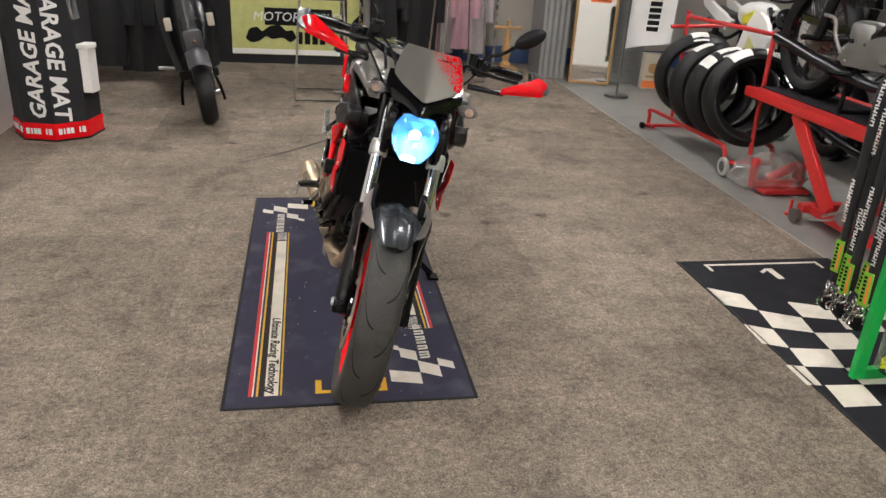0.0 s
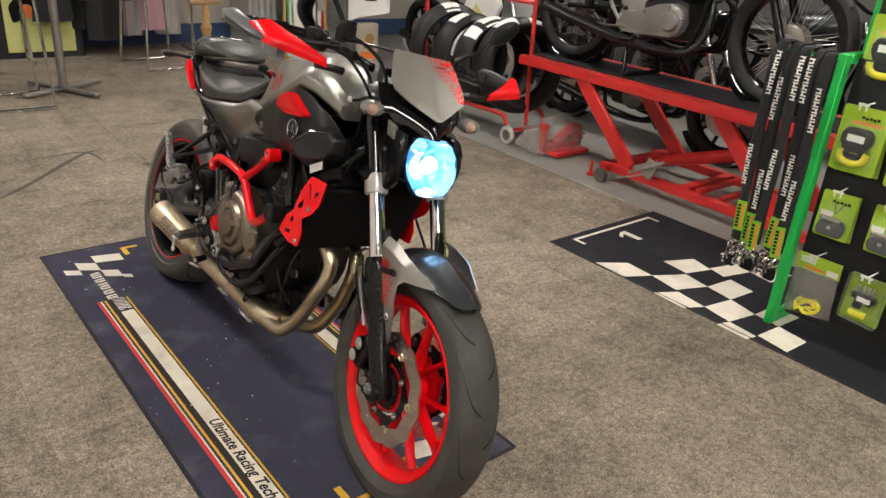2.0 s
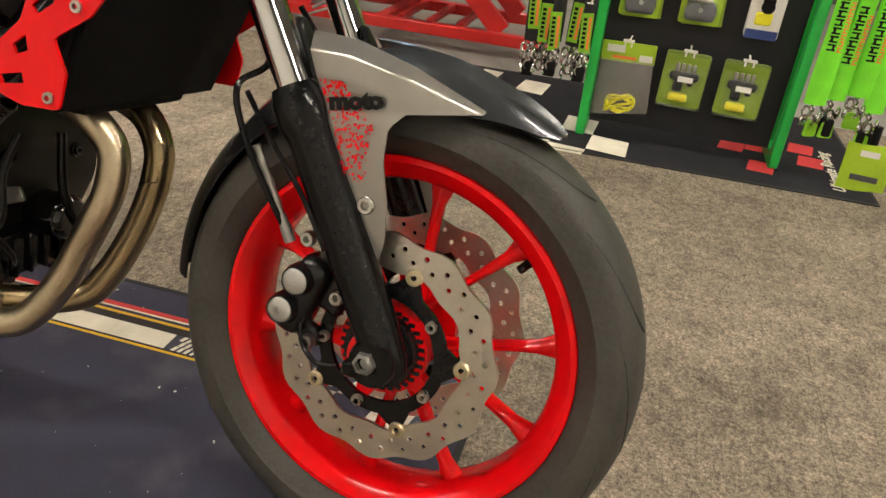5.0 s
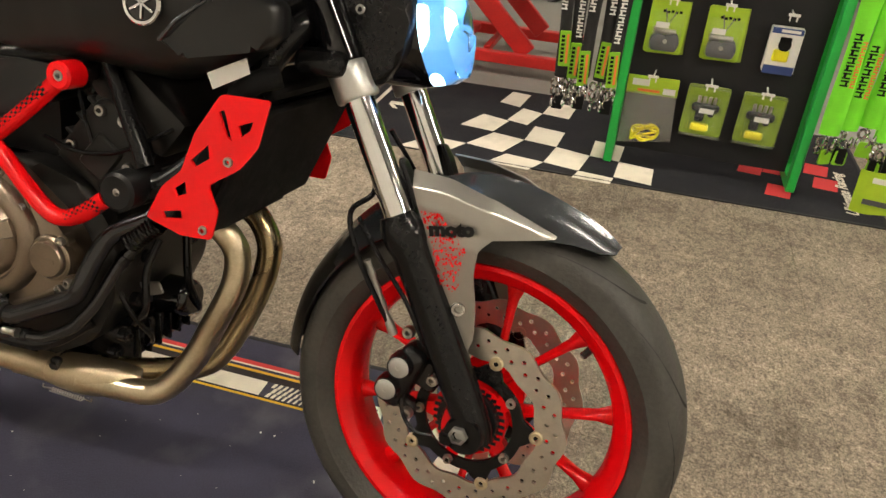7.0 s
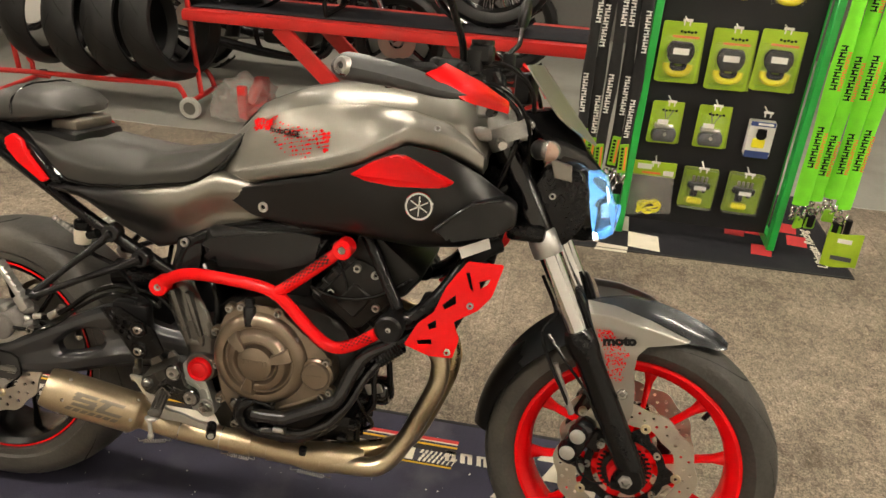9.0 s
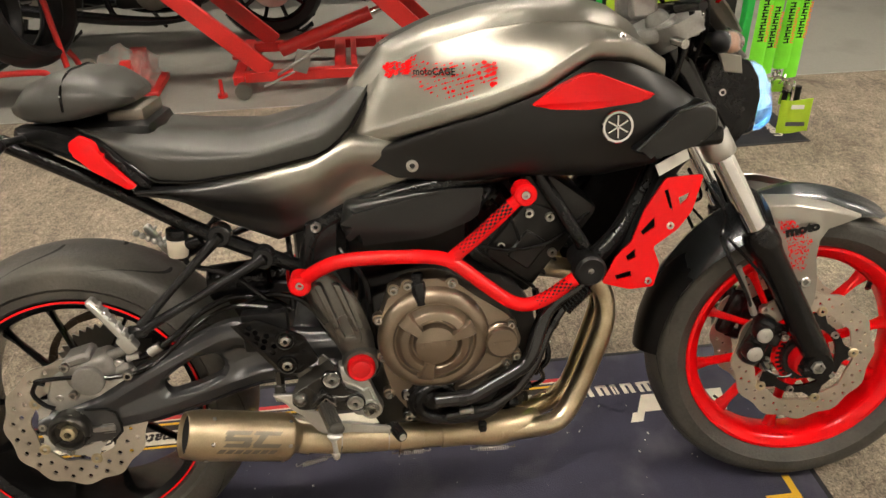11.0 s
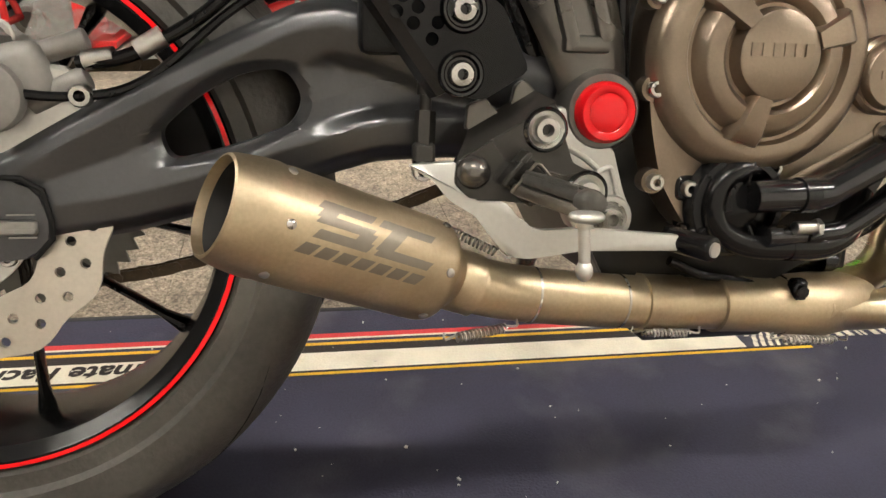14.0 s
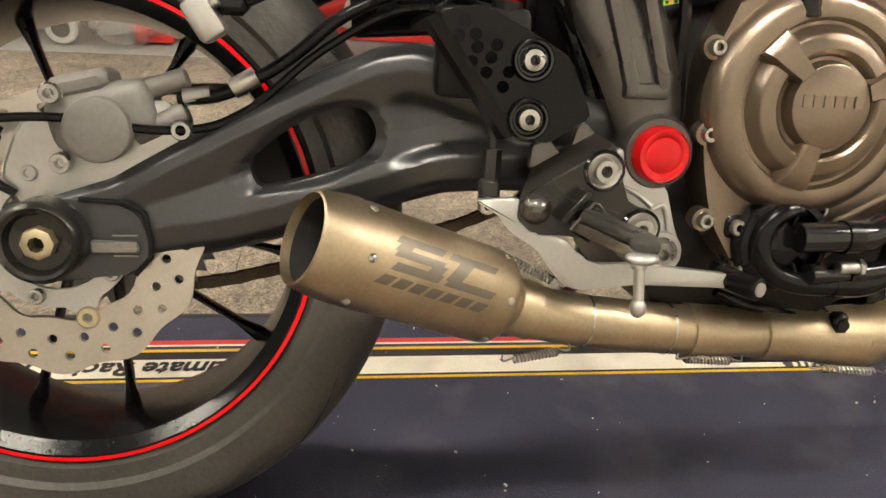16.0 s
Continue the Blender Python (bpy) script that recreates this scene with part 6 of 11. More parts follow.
# frame tubes, engine, cage, radiator, exhaust, swingarm
def chassis():
    def run(name, pts, r, material, label="", seg=14, n=6, mirror=False, parent=None, both=False):
        for mm in ((False, True) if both else (mirror,)):
            bm = bmesh.new()
            tube(bm, pts, r, seg, n)
            bp(name, bm, material, label, parent, mirror=mm)
    run("frame_tube", [(-0.27, -0.05, 0.82), (-0.31, -0.10, 0.775), (-0.391, -0.135, 0.63), (-0.445, -0.150, 0.575), (-0.482, -0.160, 0.562)], 0.0185, "blacksatin", "black main frame tube", both=True)
    run("frame_tube", [(-0.27, -0.05, 0.86), (-0.40, -0.10, 0.775), (-0.60, -0.11, 0.725), (-0.80, -0.10, 0.69), (-0.93, -0.095, 0.64), (-0.95, -0.10, 0.54), (-0.90, -0.115, 0.43)], 0.018, "blacksatin", "black upper frame tube", both=True)
    run("frame_tube", [(-0.57, -0.12, 0.745), (-0.50, -0.150, 0.63), (-0.478, -0.158, 0.59)], 0.0125, "blacksatin", "black diagonal frame tube", both=True)
    run("subframe_tube", [(-0.96, -0.095, 0.565), (-1.05, -0.098, 0.612), (-1.14, -0.100, 0.66), (-1.26, -0.105, 0.74), (-1.42, -0.08, 0.82)], 0.0135, "blacksatin", "black rear subframe tube", both=True)
    bm = bmesh.new()
    cyl(bm, (-0.30, 0, 0.93), (-0.255, 0, 0.78), 0.033, seg=24)
    box(bm, -0.33, 0, 0.83, 0.10, 0.10, 0.10, bevel=0.015)
    bp("steering_head", bm, "blacksatin", "black steering head")
    # cast pivot plates
    for mir in (False, True):
        bm = bmesh.new()
        rows = []
        for u in np.linspace(0, 1, 12):
            p = smooth_path([(-0.95, -0.120, 0.575), (-0.925, -0.135, 0.53), (-0.895, -0.140, 0.47), (-0.878, -0.140, 0.41), (-0.872, -0.13, 0.35)], 3)[int(round(u * 11))]
            w = interp(u, [0, 0.4, 0.7, 1], [0.026, 0.034, 0.028, 0.020])
            rows.append([Vector(p) + Vector((w * math.cos(t) * 1.1, 0.016 * math.sin(t), w * math.cos(t) * 0.45)) for t in [2 * math.pi * q / 12 for q in range(12)]])
        V = grid_surf(bm, rows, closed=True)
        bm.faces.new(V[0]); bm.faces.new(V[-1])
        lathe(bm, [(0.0001, 0.018), (0.030, 0.018), (0.034, 0.012), (0.034, -0.012)], at(-0.878, 0.3995, -0.146), 28)
        pv = bp("pivot_plate", bm, "castgrey", "grey cast pivot plate", mirror=mir)
        bm = bmesh.new()
        slab(bm, round_poly([(-0.946, 0.560), (-0.934, 0.562), (-0.899, 0.452), (-0.909, 0.444)], 0.004, 2), -0.1625, -0.146, bevel=0.003, seg=2)
        bp("pivot_rib", bm, "castgrey", parent=pv, mirror=mir)
        bm = bmesh.new()
        slab(bm, round_poly([(-0.914, 0.560), (-0.902, 0.558), (-0.871, 0.456), (-0.882, 0.450)], 0.004, 2), -0.1625, -0.146, bevel=0.003, seg=2)
        bp("pivot_rib", bm, "castgrey", parent=pv, mirror=mir)
        bm = bmesh.new()
        box(bm, -0.893, -0.154, 0.452, 0.040, 0.016, 0.014, bevel=0.004, seg=2)
        bp("pivot_rib", bm, "castgrey", parent=pv, mirror=mir)
        bm = bmesh.new()
        lathe(bm, [(0.0001, 0.012), (0.013, 0.012), (0.016, 0.0105), (0.018, 0.012), (0.022, 0.012), (0.0245, 0.009), (0.0255, 0.003), (0.0255, -0.006)], at(-0.878, 0.3985, -0.164), 36)
        bp("pivot_cap", bm, "redanod", "red anodised frame plug", mirror=mir)
        bm = bmesh.new()
        slab(bm, round_poly([(-0.955, 0.655), (-0.915, 0.665), (-0.895, 0.66), (-0.905, 0.60), (-0.92, 0.545), (-0.95, 0.545), (-0.958, 0.60)], 0.01, 2), -0.112, -0.098, bevel=0.004)
        bp("seat_bracket", bm, "blackmetal", "black frame bracket", mirror=mir)
        bm = bmesh.new()
        bolt(bm, (-0.935, -0.112, 0.648), (0, -1, 0), 0.0095, 0.006)
        bp("frame_bolt", bm, "steel", mirror=mir)
    # air box cover
    for mir in (False, True):
        bm = bmesh.new()
        slab(bm, round_poly([(-0.885, 0.690), (-0.70, 0.703), (-0.64, 0.700), (-0.625, 0.69), (-0.665, 0.645), (-0.74, 0.618), (-0.87, 0.612), (-0.895, 0.64)], 0.014, 3), -0.128, -0.06, bevel=0.02, seg=3)
        bp("airbox_cover", bm, "blacksoft", "black airbox side cover", mirror=mir)
    # red crash cage
    for mir in (False, True):
        bm = bmesh.new()
        tube(bm, [(-0.968, -0.152, 0.565), (-0.93, -0.166, 0.592), (-0.885, -0.172, 0.606), (-0.80, -0.176, 0.606), (-0.735, -0.178, 0.600), (-0.700, -0.179, 0.583), (-0.655, -0.186, 0.545), (-0.615, -0.192, 0.515), (-0.585, -0.196, 0.508), (-0.550, -0.200, 0.521), (-0.505, -0.204, 0.553)], 0.0122, 18)
        cage = bp("crash_cage", bm, "red", "bright red tubular crash cage", mirror=mir)
        bm = bmesh.new()
        tube(bm, [(-0.722, -0.178, 0.588), (-0.66, -0.176, 0.636), (-0.590, -0.174, 0.697)], 0.0118, 18)
        bp("cage_brace", bm, "red", parent=cage, mirror=mir)
        for x, y, z in ((-0.968, -0.152, 0.563), (-0.586, -0.174, 0.700)):
            bm = bmesh.new()
            lathe(bm, [(0.006, 0.012), (0.009, 0.0155), (0.016, 0.0155), (0.019, 0.012), (0.019, -0.02), (0.006, -0.02)], at(x, z, y), 28, closed=True)
            bp("cage_boss", bm, "red", parent=cage, mirror=mir)
            bm = bmesh.new()
            bolt(bm, (x, y - 0.008, z), (0, -1, 0), 0.0078, 0.006)
            bp("cage_bolt", bm, "steel", parent=cage, mirror=mir)
            bm = bmesh.new()
            cyl(bm, (x, y + 0.02, z), (x, -0.09, z), 0.012, seg=14)
            bp("cage_spacer", bm, "blacksatin", parent=cage, mirror=mir)
        # dark chequer fade near the boss
        bm = bmesh.new()
        for q in range(19):
            for j in range(9):
                if (q + j) % 2 == 0:
                    u = 0.22 + q * 0.034
                    c = Vector((-0.722, -0.178, 0.588)).lerp(Vector((-0.590, -0.174, 0.697)), u)
                    th = radians(-76 + j * 18)
                    dirn = Vector((-0.132, -0.004, -0.109)).normalized()
                    nrm = Vector((0, -1, 0)); up2 = Vector((-0.63, 0, 0.77))
                    o = (nrm * math.cos(th) + up2 * math.sin(th)) * 0.0121
                    tn = (-nrm * math.sin(th) + up2 * math.cos(th))
                    p = c + o
                    bm.faces.new([bm.verts.new(p + dirn * a * (0.0017 + 0.00007 * q) + tn * b * (0.0012 + 0.00006 * q)) for a, b in ((-1, -1), (1, -1), (1, 1), (-1, 1))])
        bp("chequer_decal", bm, "black", "black chequer fade decal", cage, mirror=mir)["kind"] = "stuff"
        bm = bmesh.new()
        for q in range(12):
            for j in range(9):
                if (q + j) % 2 == 0:
                    c = Vector((-0.568, -0.198, 0.514)).lerp(Vector((-0.515, -0.203, 0.545)), q / 11)
                    th = radians(-76 + j * 18)
                    dirn = Vector((0.053, -0.005, 0.031)).normalized()
                    nrm = Vector((0, -1, 0)); up2 = Vector((-0.5, 0, 0.86))
                    o = (nrm * math.cos(th) + up2 * math.sin(th)) * 0.0125
                    tn = (-nrm * math.sin(th) + up2 * math.cos(th))
                    bm.faces.new([bm.verts.new(c + o + dirn * a * (0.0015 + 0.0001 * q) + tn * b * (0.0013 + 0.00006 * q)) for a, b in ((-1, -1), (1, -1), (1, 1), (-1, 1))])
        bp("chequer_decal", bm, "black", "black chequer fade decal", cage, mirror=mir)["kind"] = "stuff"
        bm = bmesh.new()
        lathe(bm, [(0.005, 0.030), (0.010, 0.032), (0.022, 0.032), (0.0265, 0.028), (0.0265, 0.0), (0.021, -0.005), (0.021, -0.05), (0.005, -0.05)], at(-0.482, 0.568, -0.186), 32, closed=True)
        bp("frame_slider", bm, "blackplastic", "black round frame slider", cage, mirror=mir)
        bm = bmesh.new()
        bolt(bm, (-0.482, -0.212, 0.568), (0, -1, 0), 0.009, 0.004)
        bp("slider_bolt", bm, "steel", parent=cage, mirror=mir)

def engine():
    # crankcase
    bm = bmesh.new()
    slab(bm, round_poly([(-0.87, 0.52), (-0.70, 0.56), (-0.60, 0.53), (-0.555, 0.46), (-0.56, 0.36), (-0.60, 0.28), (-0.72, 0.215), (-0.84, 0.225), (-0.89, 0.32)], 0.02, 3), -0.125, 0.125, bevel=0.012, seg=2)
    box(bm, -0.72, -0.02, 0.19, 0.16, 0.15, 0.05, bevel=0.015)
    eng = bp("engine", bm, "engine", "dark grey cast engine block")
    # cylinders and head, tilted forward
    f = Matrix.Translation((-0.575, 0, 0.585)) @ Matrix.Rotation(radians(38), 4, "Y")
    bm = bmesh.new()
    box(bm, 0, 0, 0.0, 0.135, 0.215, 0.15, f, bevel=0.012, seg=2)
    box(bm, -0.004, 0, 0.095, 0.150, 0.245, 0.075, f, bevel=0.016, seg=2)
    cb = bp("cylinder_block", bm, "engine", "dark cylinder block and head", eng)
    for k in range(4):
        bm = bmesh.new()
        box(bm, 0, 0, -0.055 + 0.032 * k, 0.142, 0.224, 0.006, f, bevel=0.002)
        bp("cooling_fin", bm, "engine", parent=cb)
    bm = bmesh.new()
    slab(bm, round_poly([(-0.055, -0.05), (0.05, -0.05), (0.06, 0.06), (0.02, 0.09), (-0.05, 0.07)], 0.015, 2), -0.128, -0.105, f, bevel=0.006, seg=2)
    slab(bm, round_poly([(-0.02, -0.03), (0.028, -0.03), (0.028, 0.03), (-0.02, 0.03)], 0.006, 2), -0.133, -0.12, f, bevel=0.003)
    bp("head_cover", bm, "engine", "dark cast cam chain cover", eng)
    for q in ((-0.04, -0.02), (0.045, 0.02), (0.0, 0.07), (-0.035, 0.055)):
        bm = bmesh.new()
        bolt(bm, f @ Vector((q[0], -0.128, q[1])), (0, -1, 0), 0.0085, 0.007)
        bp("head_bolt", bm, "steel", parent=eng)
    bm = bmesh.new()
    tube(bm, [(-0.66, -0.135, 0.60), (-0.60, -0.14, 0.588), (-0.53, -0.14, 0.60), (-0.46, -0.12, 0.64)], 0.0035, 8)
    tube(bm, [(-0.63, -0.10, 0.67), (-0.60, -0.125, 0.64), (-0.585, -0.13, 0.60)], 0.003, 8)
    bp("wiring", bm, "hose", "thin black wiring", eng)
    # intake boots and throttle bodies under the tank
    for s in (-1, 1):
        bm = bmesh.new()
        cyl(bm, (-0.62, s * 0.05, 0.66), (-0.68, s * 0.05, 0.70), 0.03, seg=20)
        bp("intake_boot", bm, "hose", "black rubber intake boot", eng)
    # clutch cover: bronze casing with stepped rings and three lugs
    out = round_poly([(-0.815, 0.545), (-0.765, 0.560), (-0.715, 0.556), (-0.665, 0.515), (-0.610, 0.475), (-0.592, 0.440), (-0.600, 0.400), (-0.635, 0.372), (-0.690, 0.320), (-0.735, 0.285), (-0.790, 0.290), (-0.825, 0.340), (-0.840, 0.400), (-0.842, 0.480)], 0.02, 3)
    bm = bmesh.new()
    slab(bm, out, -0.168, -0.120, bevel=0.008, seg=3)
    cov = bp("clutch_cover", bm, "bronze", "bronze clutch cover casing", eng)
    c = at(-0.747, 0.446, -0.165)
    bm = bmesh.new()
    lathe(bm, [(0.099, 0.0), (0.098, 0.006), (0.0945, 0.013), (0.088, 0.0185), (0.080, 0.021), (0.073, 0.020), (0.070, 0.015), (0.067, 0.015), (0.064, 0.019), (0.0605, 0.026), (0.058, 0.028), (0.047, 0.030), (0.044, 0.028), (0.041, 0.022), (0.038, 0.022), (0.0365, 0.026), (0.035, 0.034), (0.033, 0.0355), (0.0001, 0.036)], c, 72)
    bp("clutch_dome", bm, "bronze", "stepped round clutch dome", cov)
    for k in range(3):
        a = radians((20, 136, 254)[k])
        g = c @ Matrix.Rotation(a, 4, "Z")
        bm = bmesh.new()
        rows = []
        for u in np.linspace(0, 1, 6):
            r0 = 0.035 + 0.038 * u
            w = 0.009 + 0.008 * u
            h = 0.0365 - 0.006 * u - 0.005 * max(0, u - 0.8) / 0.2
            rows.append([g @ Vector((r0, -w, h - 0.016)), g @ Vector((r0, -w * 0.86, h - 0.003)), g @ Vector((r0, -w * 0.7, h)), g @ Vector((r0, w * 0.7, h)), g @ Vector((r0, w * 0.86, h - 0.003)), g @ Vector((r0, w, h - 0.016))])
        V = grid_surf(bm, rows)
        bm.faces.new(V[0]); bm.faces.new(V[-1])
        bp("cover_lug", bm, "bronze", parent=cov)
    bm = bmesh.new()
    for k, w in enumerate((0.007,) * 6):
        box(bm, -0.024 + k * 0.0095, 0.004, 0.0362, w, 0.010, 0.0014, c)
    bp("maker_mark", bm, "bronze", "embossed maker bars", cov)
    bm = bmesh.new()
    lathe(bm, [(0.034, -0.004), (0.034, 0.010), (0.031, 0.013), (0.029, 0.013), (0.0285, 0.018), (0.026, 0.021), (0.0001, 0.0215)], at(-0.628, 0.432, -0.165), 40)
    box(bm, 0, 0, 0.0218, 0.030, 0.007, 0.001, at(-0.628, 0.432, -0.165))
    bp("timing_plug", bm, "bronze", "round bronze inspection plug", cov)
    # cable lifter on top of the cover
    bm = bmesh.new()
    cyl(bm, (-0.767, -0.176, 0.516), (-0.770, -0.172, 0.556), 0.0125, seg=18, bevel=0.003)
    cyl(bm, (-0.770, -0.172, 0.553), (-0.7705, -0.170, 0.572), 0.0085, seg=14)
    for z in (0.560, 0.566):
        cyl(bm, (-0.7703, -0.1705, z), (-0.7704, -0.1702, z + 0.003), 0.0105, seg=14)
    box(bm, -0.767, -0.164, 0.520, 0.030, 0.030, 0.022, bevel=0.006, seg=2)
    bp("clutch_lifter", bm, "blackmetal", "black clutch lifter", cov)
    for x, z in ((-0.8410, 0.4905), (-0.8385, 0.418), (-0.8325, 0.342), (-0.812, 0.544), (-0.788, 0.551), (-0.712, 0.548), (-0.6735, 0.4993), (-0.610, 0.4598), (-0.6017, 0.3966), (-0.6177, 0.383), (-0.79, 0.298)):
        bm = bmesh.new()
        cyl(bm, (x, -0.156, z), (x, -0.170, z), 0.0105, seg=14)
        bp("bolt_boss", bm, "bronze", parent=cov)
        bm = bmesh.new()
        bolt(bm, (x, -0.170, z), (0, -1, 0), 0.0072, 0.008)
        bp("cover_bolt", bm, "steel", parent=cov)
    # oil gallery along the lower edge of the cover
    bm = bmesh.new()
    tube(bm, [(-0.622, -0.160, 0.382), (-0.66, -0.160, 0.361), (-0.705, -0.160, 0.338)], 0.0095, 14)
    bp("oil_gallery", bm, "bronze", parent=cov)
    # water pump and hoses
    bm = bmesh.new()
    f2 = at(-0.757, 0.322, -0.164)
    lathe(bm, [(0.046, -0.02), (0.046, 0.010), (0.042, 0.016), (0.036, 0.017), (0.034, 0.008), (0.022, 0.008), (0.020, 0.016), (0.015, 0.018), (0.0001, 0.018)], f2, 40)
    pump = bp("water_pump", bm, "blacksatin", "black water pump housing", eng)
    for a in (1.35, 2.45, 3.7, 5.2):
        bm = bmesh.new()
        box(bm, 0.030, 0, 0.012, 0.024, 0.0035, 0.016, f2 @ Matrix.Rotation(a, 4, "Z"), bevel=0.001)
        bp("pump_rib", bm, "blacksatin", parent=pump)
    for x, z in ((-0.7241, 0.3526), (-0.8002, 0.3356), (-0.800, 0.290)):
        bm = bmesh.new()
        slab(bm, round_poly([(x - 0.011, z - 0.011), (x + 0.011, z - 0.011), (x + 0.011, z + 0.011), (x - 0.011, z + 0.011)], 0.008, 3), -0.170, -0.150, bevel=0.002)
        cyl(bm, (x, -0.160, z), (-0.757, -0.160, 0.322), 0.010, seg=10)
        bp("pump_ear", bm, "blacksatin", parent=pump)
        bm = bmesh.new()
        bolt(bm, (x, -0.170, z), (0, -1, 0), 0.0072, 0.007)
        bp("pump_bolt", bm, "steel", parent=pump)
    # volute: a fat elbow that wraps round the dish and leaves forwards
    bm = bmesh.new()
    tube(bm, [(-0.737, -0.170, 0.350), (-0.752, -0.176, 0.3535), (-0.768, -0.180, 0.349), (-0.779, -0.182, 0.338), (-0.783, -0.183, 0.322), (-0.778, -0.183, 0.306), (-0.765, -0.182, 0.295), (-0.745, -0.180, 0.2875), (-0.720, -0.178, 0.2845), (-0.698, -0.176, 0.2840)], [0.008, 0.009, 0.0096, 0.010, 0.010, 0.010, 0.0102, 0.0108, 0.0114, 0.0118], 16)
    bp("pump_volute", bm, "hose", "fat black pump elbow", pump)
    bm = bmesh.new()
    tube(bm, [(-0.705, -0.176, 0.2840), (-0.670, -0.172, 0.2832), (-0.646, -0.166, 0.289), (-0.629, -0.156, 0.2975), (-0.60, -0.13, 0.32)], 0.0128, 16)
    bp("lower_hose", bm, "hose", "fat black lower coolant hose", pump)
    bm = bmesh.new()
    cyl(bm, (-0.709, -0.190, 0.3035), (-0.686, -0.188, 0.3030), 0.0058, seg=14, bevel=0.001)
    cyl(bm, (-0.688, -0.188, 0.3030), (-0.684, -0.188, 0.3030), 0.0082, seg=6)
    bp("bleed_screw", bm, "steel", "small steel bleed screw", pump)
    for name, pts, r in (
            ("coolant_hose", [(-0.752, -0.190, 0.331), (-0.72, -0.191, 0.332), (-0.690, -0.190, 0.333), (-0.674, -0.188, 0.338), (-0.602, -0.182, 0.373), (-0.583, -0.180, 0.386), (-0.573, -0.178, 0.405), (-0.555, -0.166, 0.450), (-0.532, -0.156, 0.484), (-0.470, -0.145, 0.520), (-0.425, -0.12, 0.56)], 0.0138),
            ("coolant_hose", [(-0.735, -0.186, 0.2955), (-0.69, -0.176, 0.294), (-0.660, -0.173, 0.295), (-0.642, -0.171, 0.300), (-0.606, -0.168, 0.321), (-0.593, -0.166, 0.333), (-0.566, -0.160, 0.368), (-0.535, -0.145, 0.43), (-0.49, -0.13, 0.49)], 0.0098)):
        bm = bmesh.new()
        tube(bm, pts, r, 14)
        h = bp(name, bm, "pipeblack", "glossy black coolant pipe")
        for u in (0.16, 0.9):
            P = smooth_path(pts, 6)
            i = int(u * (len(P) - 1))
            d = (P[i + 1] - P[i - 1]).normalized() * 0.007
            bm = bmesh.new()
            cyl(bm, P[i] - d, P[i] + d, r + 0.0016, seg=18)
            bp("hose_clip", bm, "blackmetal", "hose clip", h)
    bm = bmesh.new()
    rib = [Vector((-0.512, -0.152, 0.474)).lerp(Vector((-0.468, -0.146, 0.512)), k / 26) for k in range(27)]
    tube(bm, rib, [0.0185 if k % 3 == 1 else 0.0165 for k in range(27)], 18, smooth=False)
    bp("ribbed_sleeve", bm, "hose", "ribbed black sleeve")
    # left side: generator cover and sprocket cover
    bm = bmesh.new()
    lathe(bm, [(0.085, 0.0), (0.085, 0.03), (0.075, 0.042), (0.0001, 0.046)], Matrix.Translation((-0.70, 0.118, 0.42)) @ ACROSS.inverted(), 40)
    box(bm, -0.86, 0.14, 0.40, 0.13, 0.04, 0.13, bevel=0.02, seg=2)
    bp("generator_cover", bm, "bronze", "bronze generator cover", eng)
    # sump and lower clutter
    bm = bmesh.new()
    lathe(bm, [(0.0001, 0.06), (0.026, 0.06), (0.031, 0.055), (0.033, 0.045), (0.033, 0.0)], Matrix.Translation((-0.575, 0.02, 0.315)) @ Matrix.Rotation(radians(90), 4, "Y"), 24)
    bp("oil_filter", bm, "blackgloss", "gloss black oil filter", eng)
    bm = bmesh.new()
    box(bm, -0.615, 0.0, 0.262, 0.10, 0.17, 0.07, bevel=0.015, seg=2)
    bp("sump", bm, "hose", "black sump", eng)
    for k in range(6):
        bm = bmesh.new()
        box(bm, -0.563, -0.07 + 0.028 * k, 0.262, 0.012, 0.006, 0.06, bevel=0.002)
        bp("sump_rib", bm, "hose", parent=eng)
    for q in ((-0.562, -0.080, 0.345), (-0.562, -0.055, 0.410), (-0.566, 0.075, 0.40), (-0.575, -0.095, 0.285), (-0.60, -0.088, 0.245)):
        bm = bmesh.new()
        cyl(bm, q, (q[0] + 0.012, q[1], q[2]), 0.011, seg=12)
        bolt(bm, (q[0] + 0.012, q[1], q[2]), (1, -0.3, 0.2), 0.007, 0.007)
        bp("sump_bolt", bm, "blackmetal", parent=eng)
    bm = bmesh.new()
    slab(bm, round_poly([(-0.555, 0.372), (-0.520, 0.380), (-0.512, 0.362), (-0.545, 0.350)], 0.004, 2), -0.075, -0.070, bevel=0.001)
    bp("hose_bracket", bm, "steel", "small bright hose bracket", eng)
    for pts, r in (([(-0.55, -0.095, 0.31), (-0.525, -0.10, 0.345), (-0.53, -0.09, 0.40), (-0.52, -0.07, 0.45)], 0.006), ([(-0.56, -0.05, 0.25), (-0.53, -0.08, 0.285), (-0.545, -0.105, 0.33), (-0.565, -0.11, 0.37)], 0.0045),
                   ([(-0.54, 0.06, 0.27), (-0.515, 0.03, 0.30), (-0.515, 0.0, 0.36), (-0.525, 0.01, 0.44)], 0.007)):
        bm = bmesh.new()
        tube(bm, pts, r, 10)
        bp("breather_hose", bm, "hose", "thin black breather hose", eng)

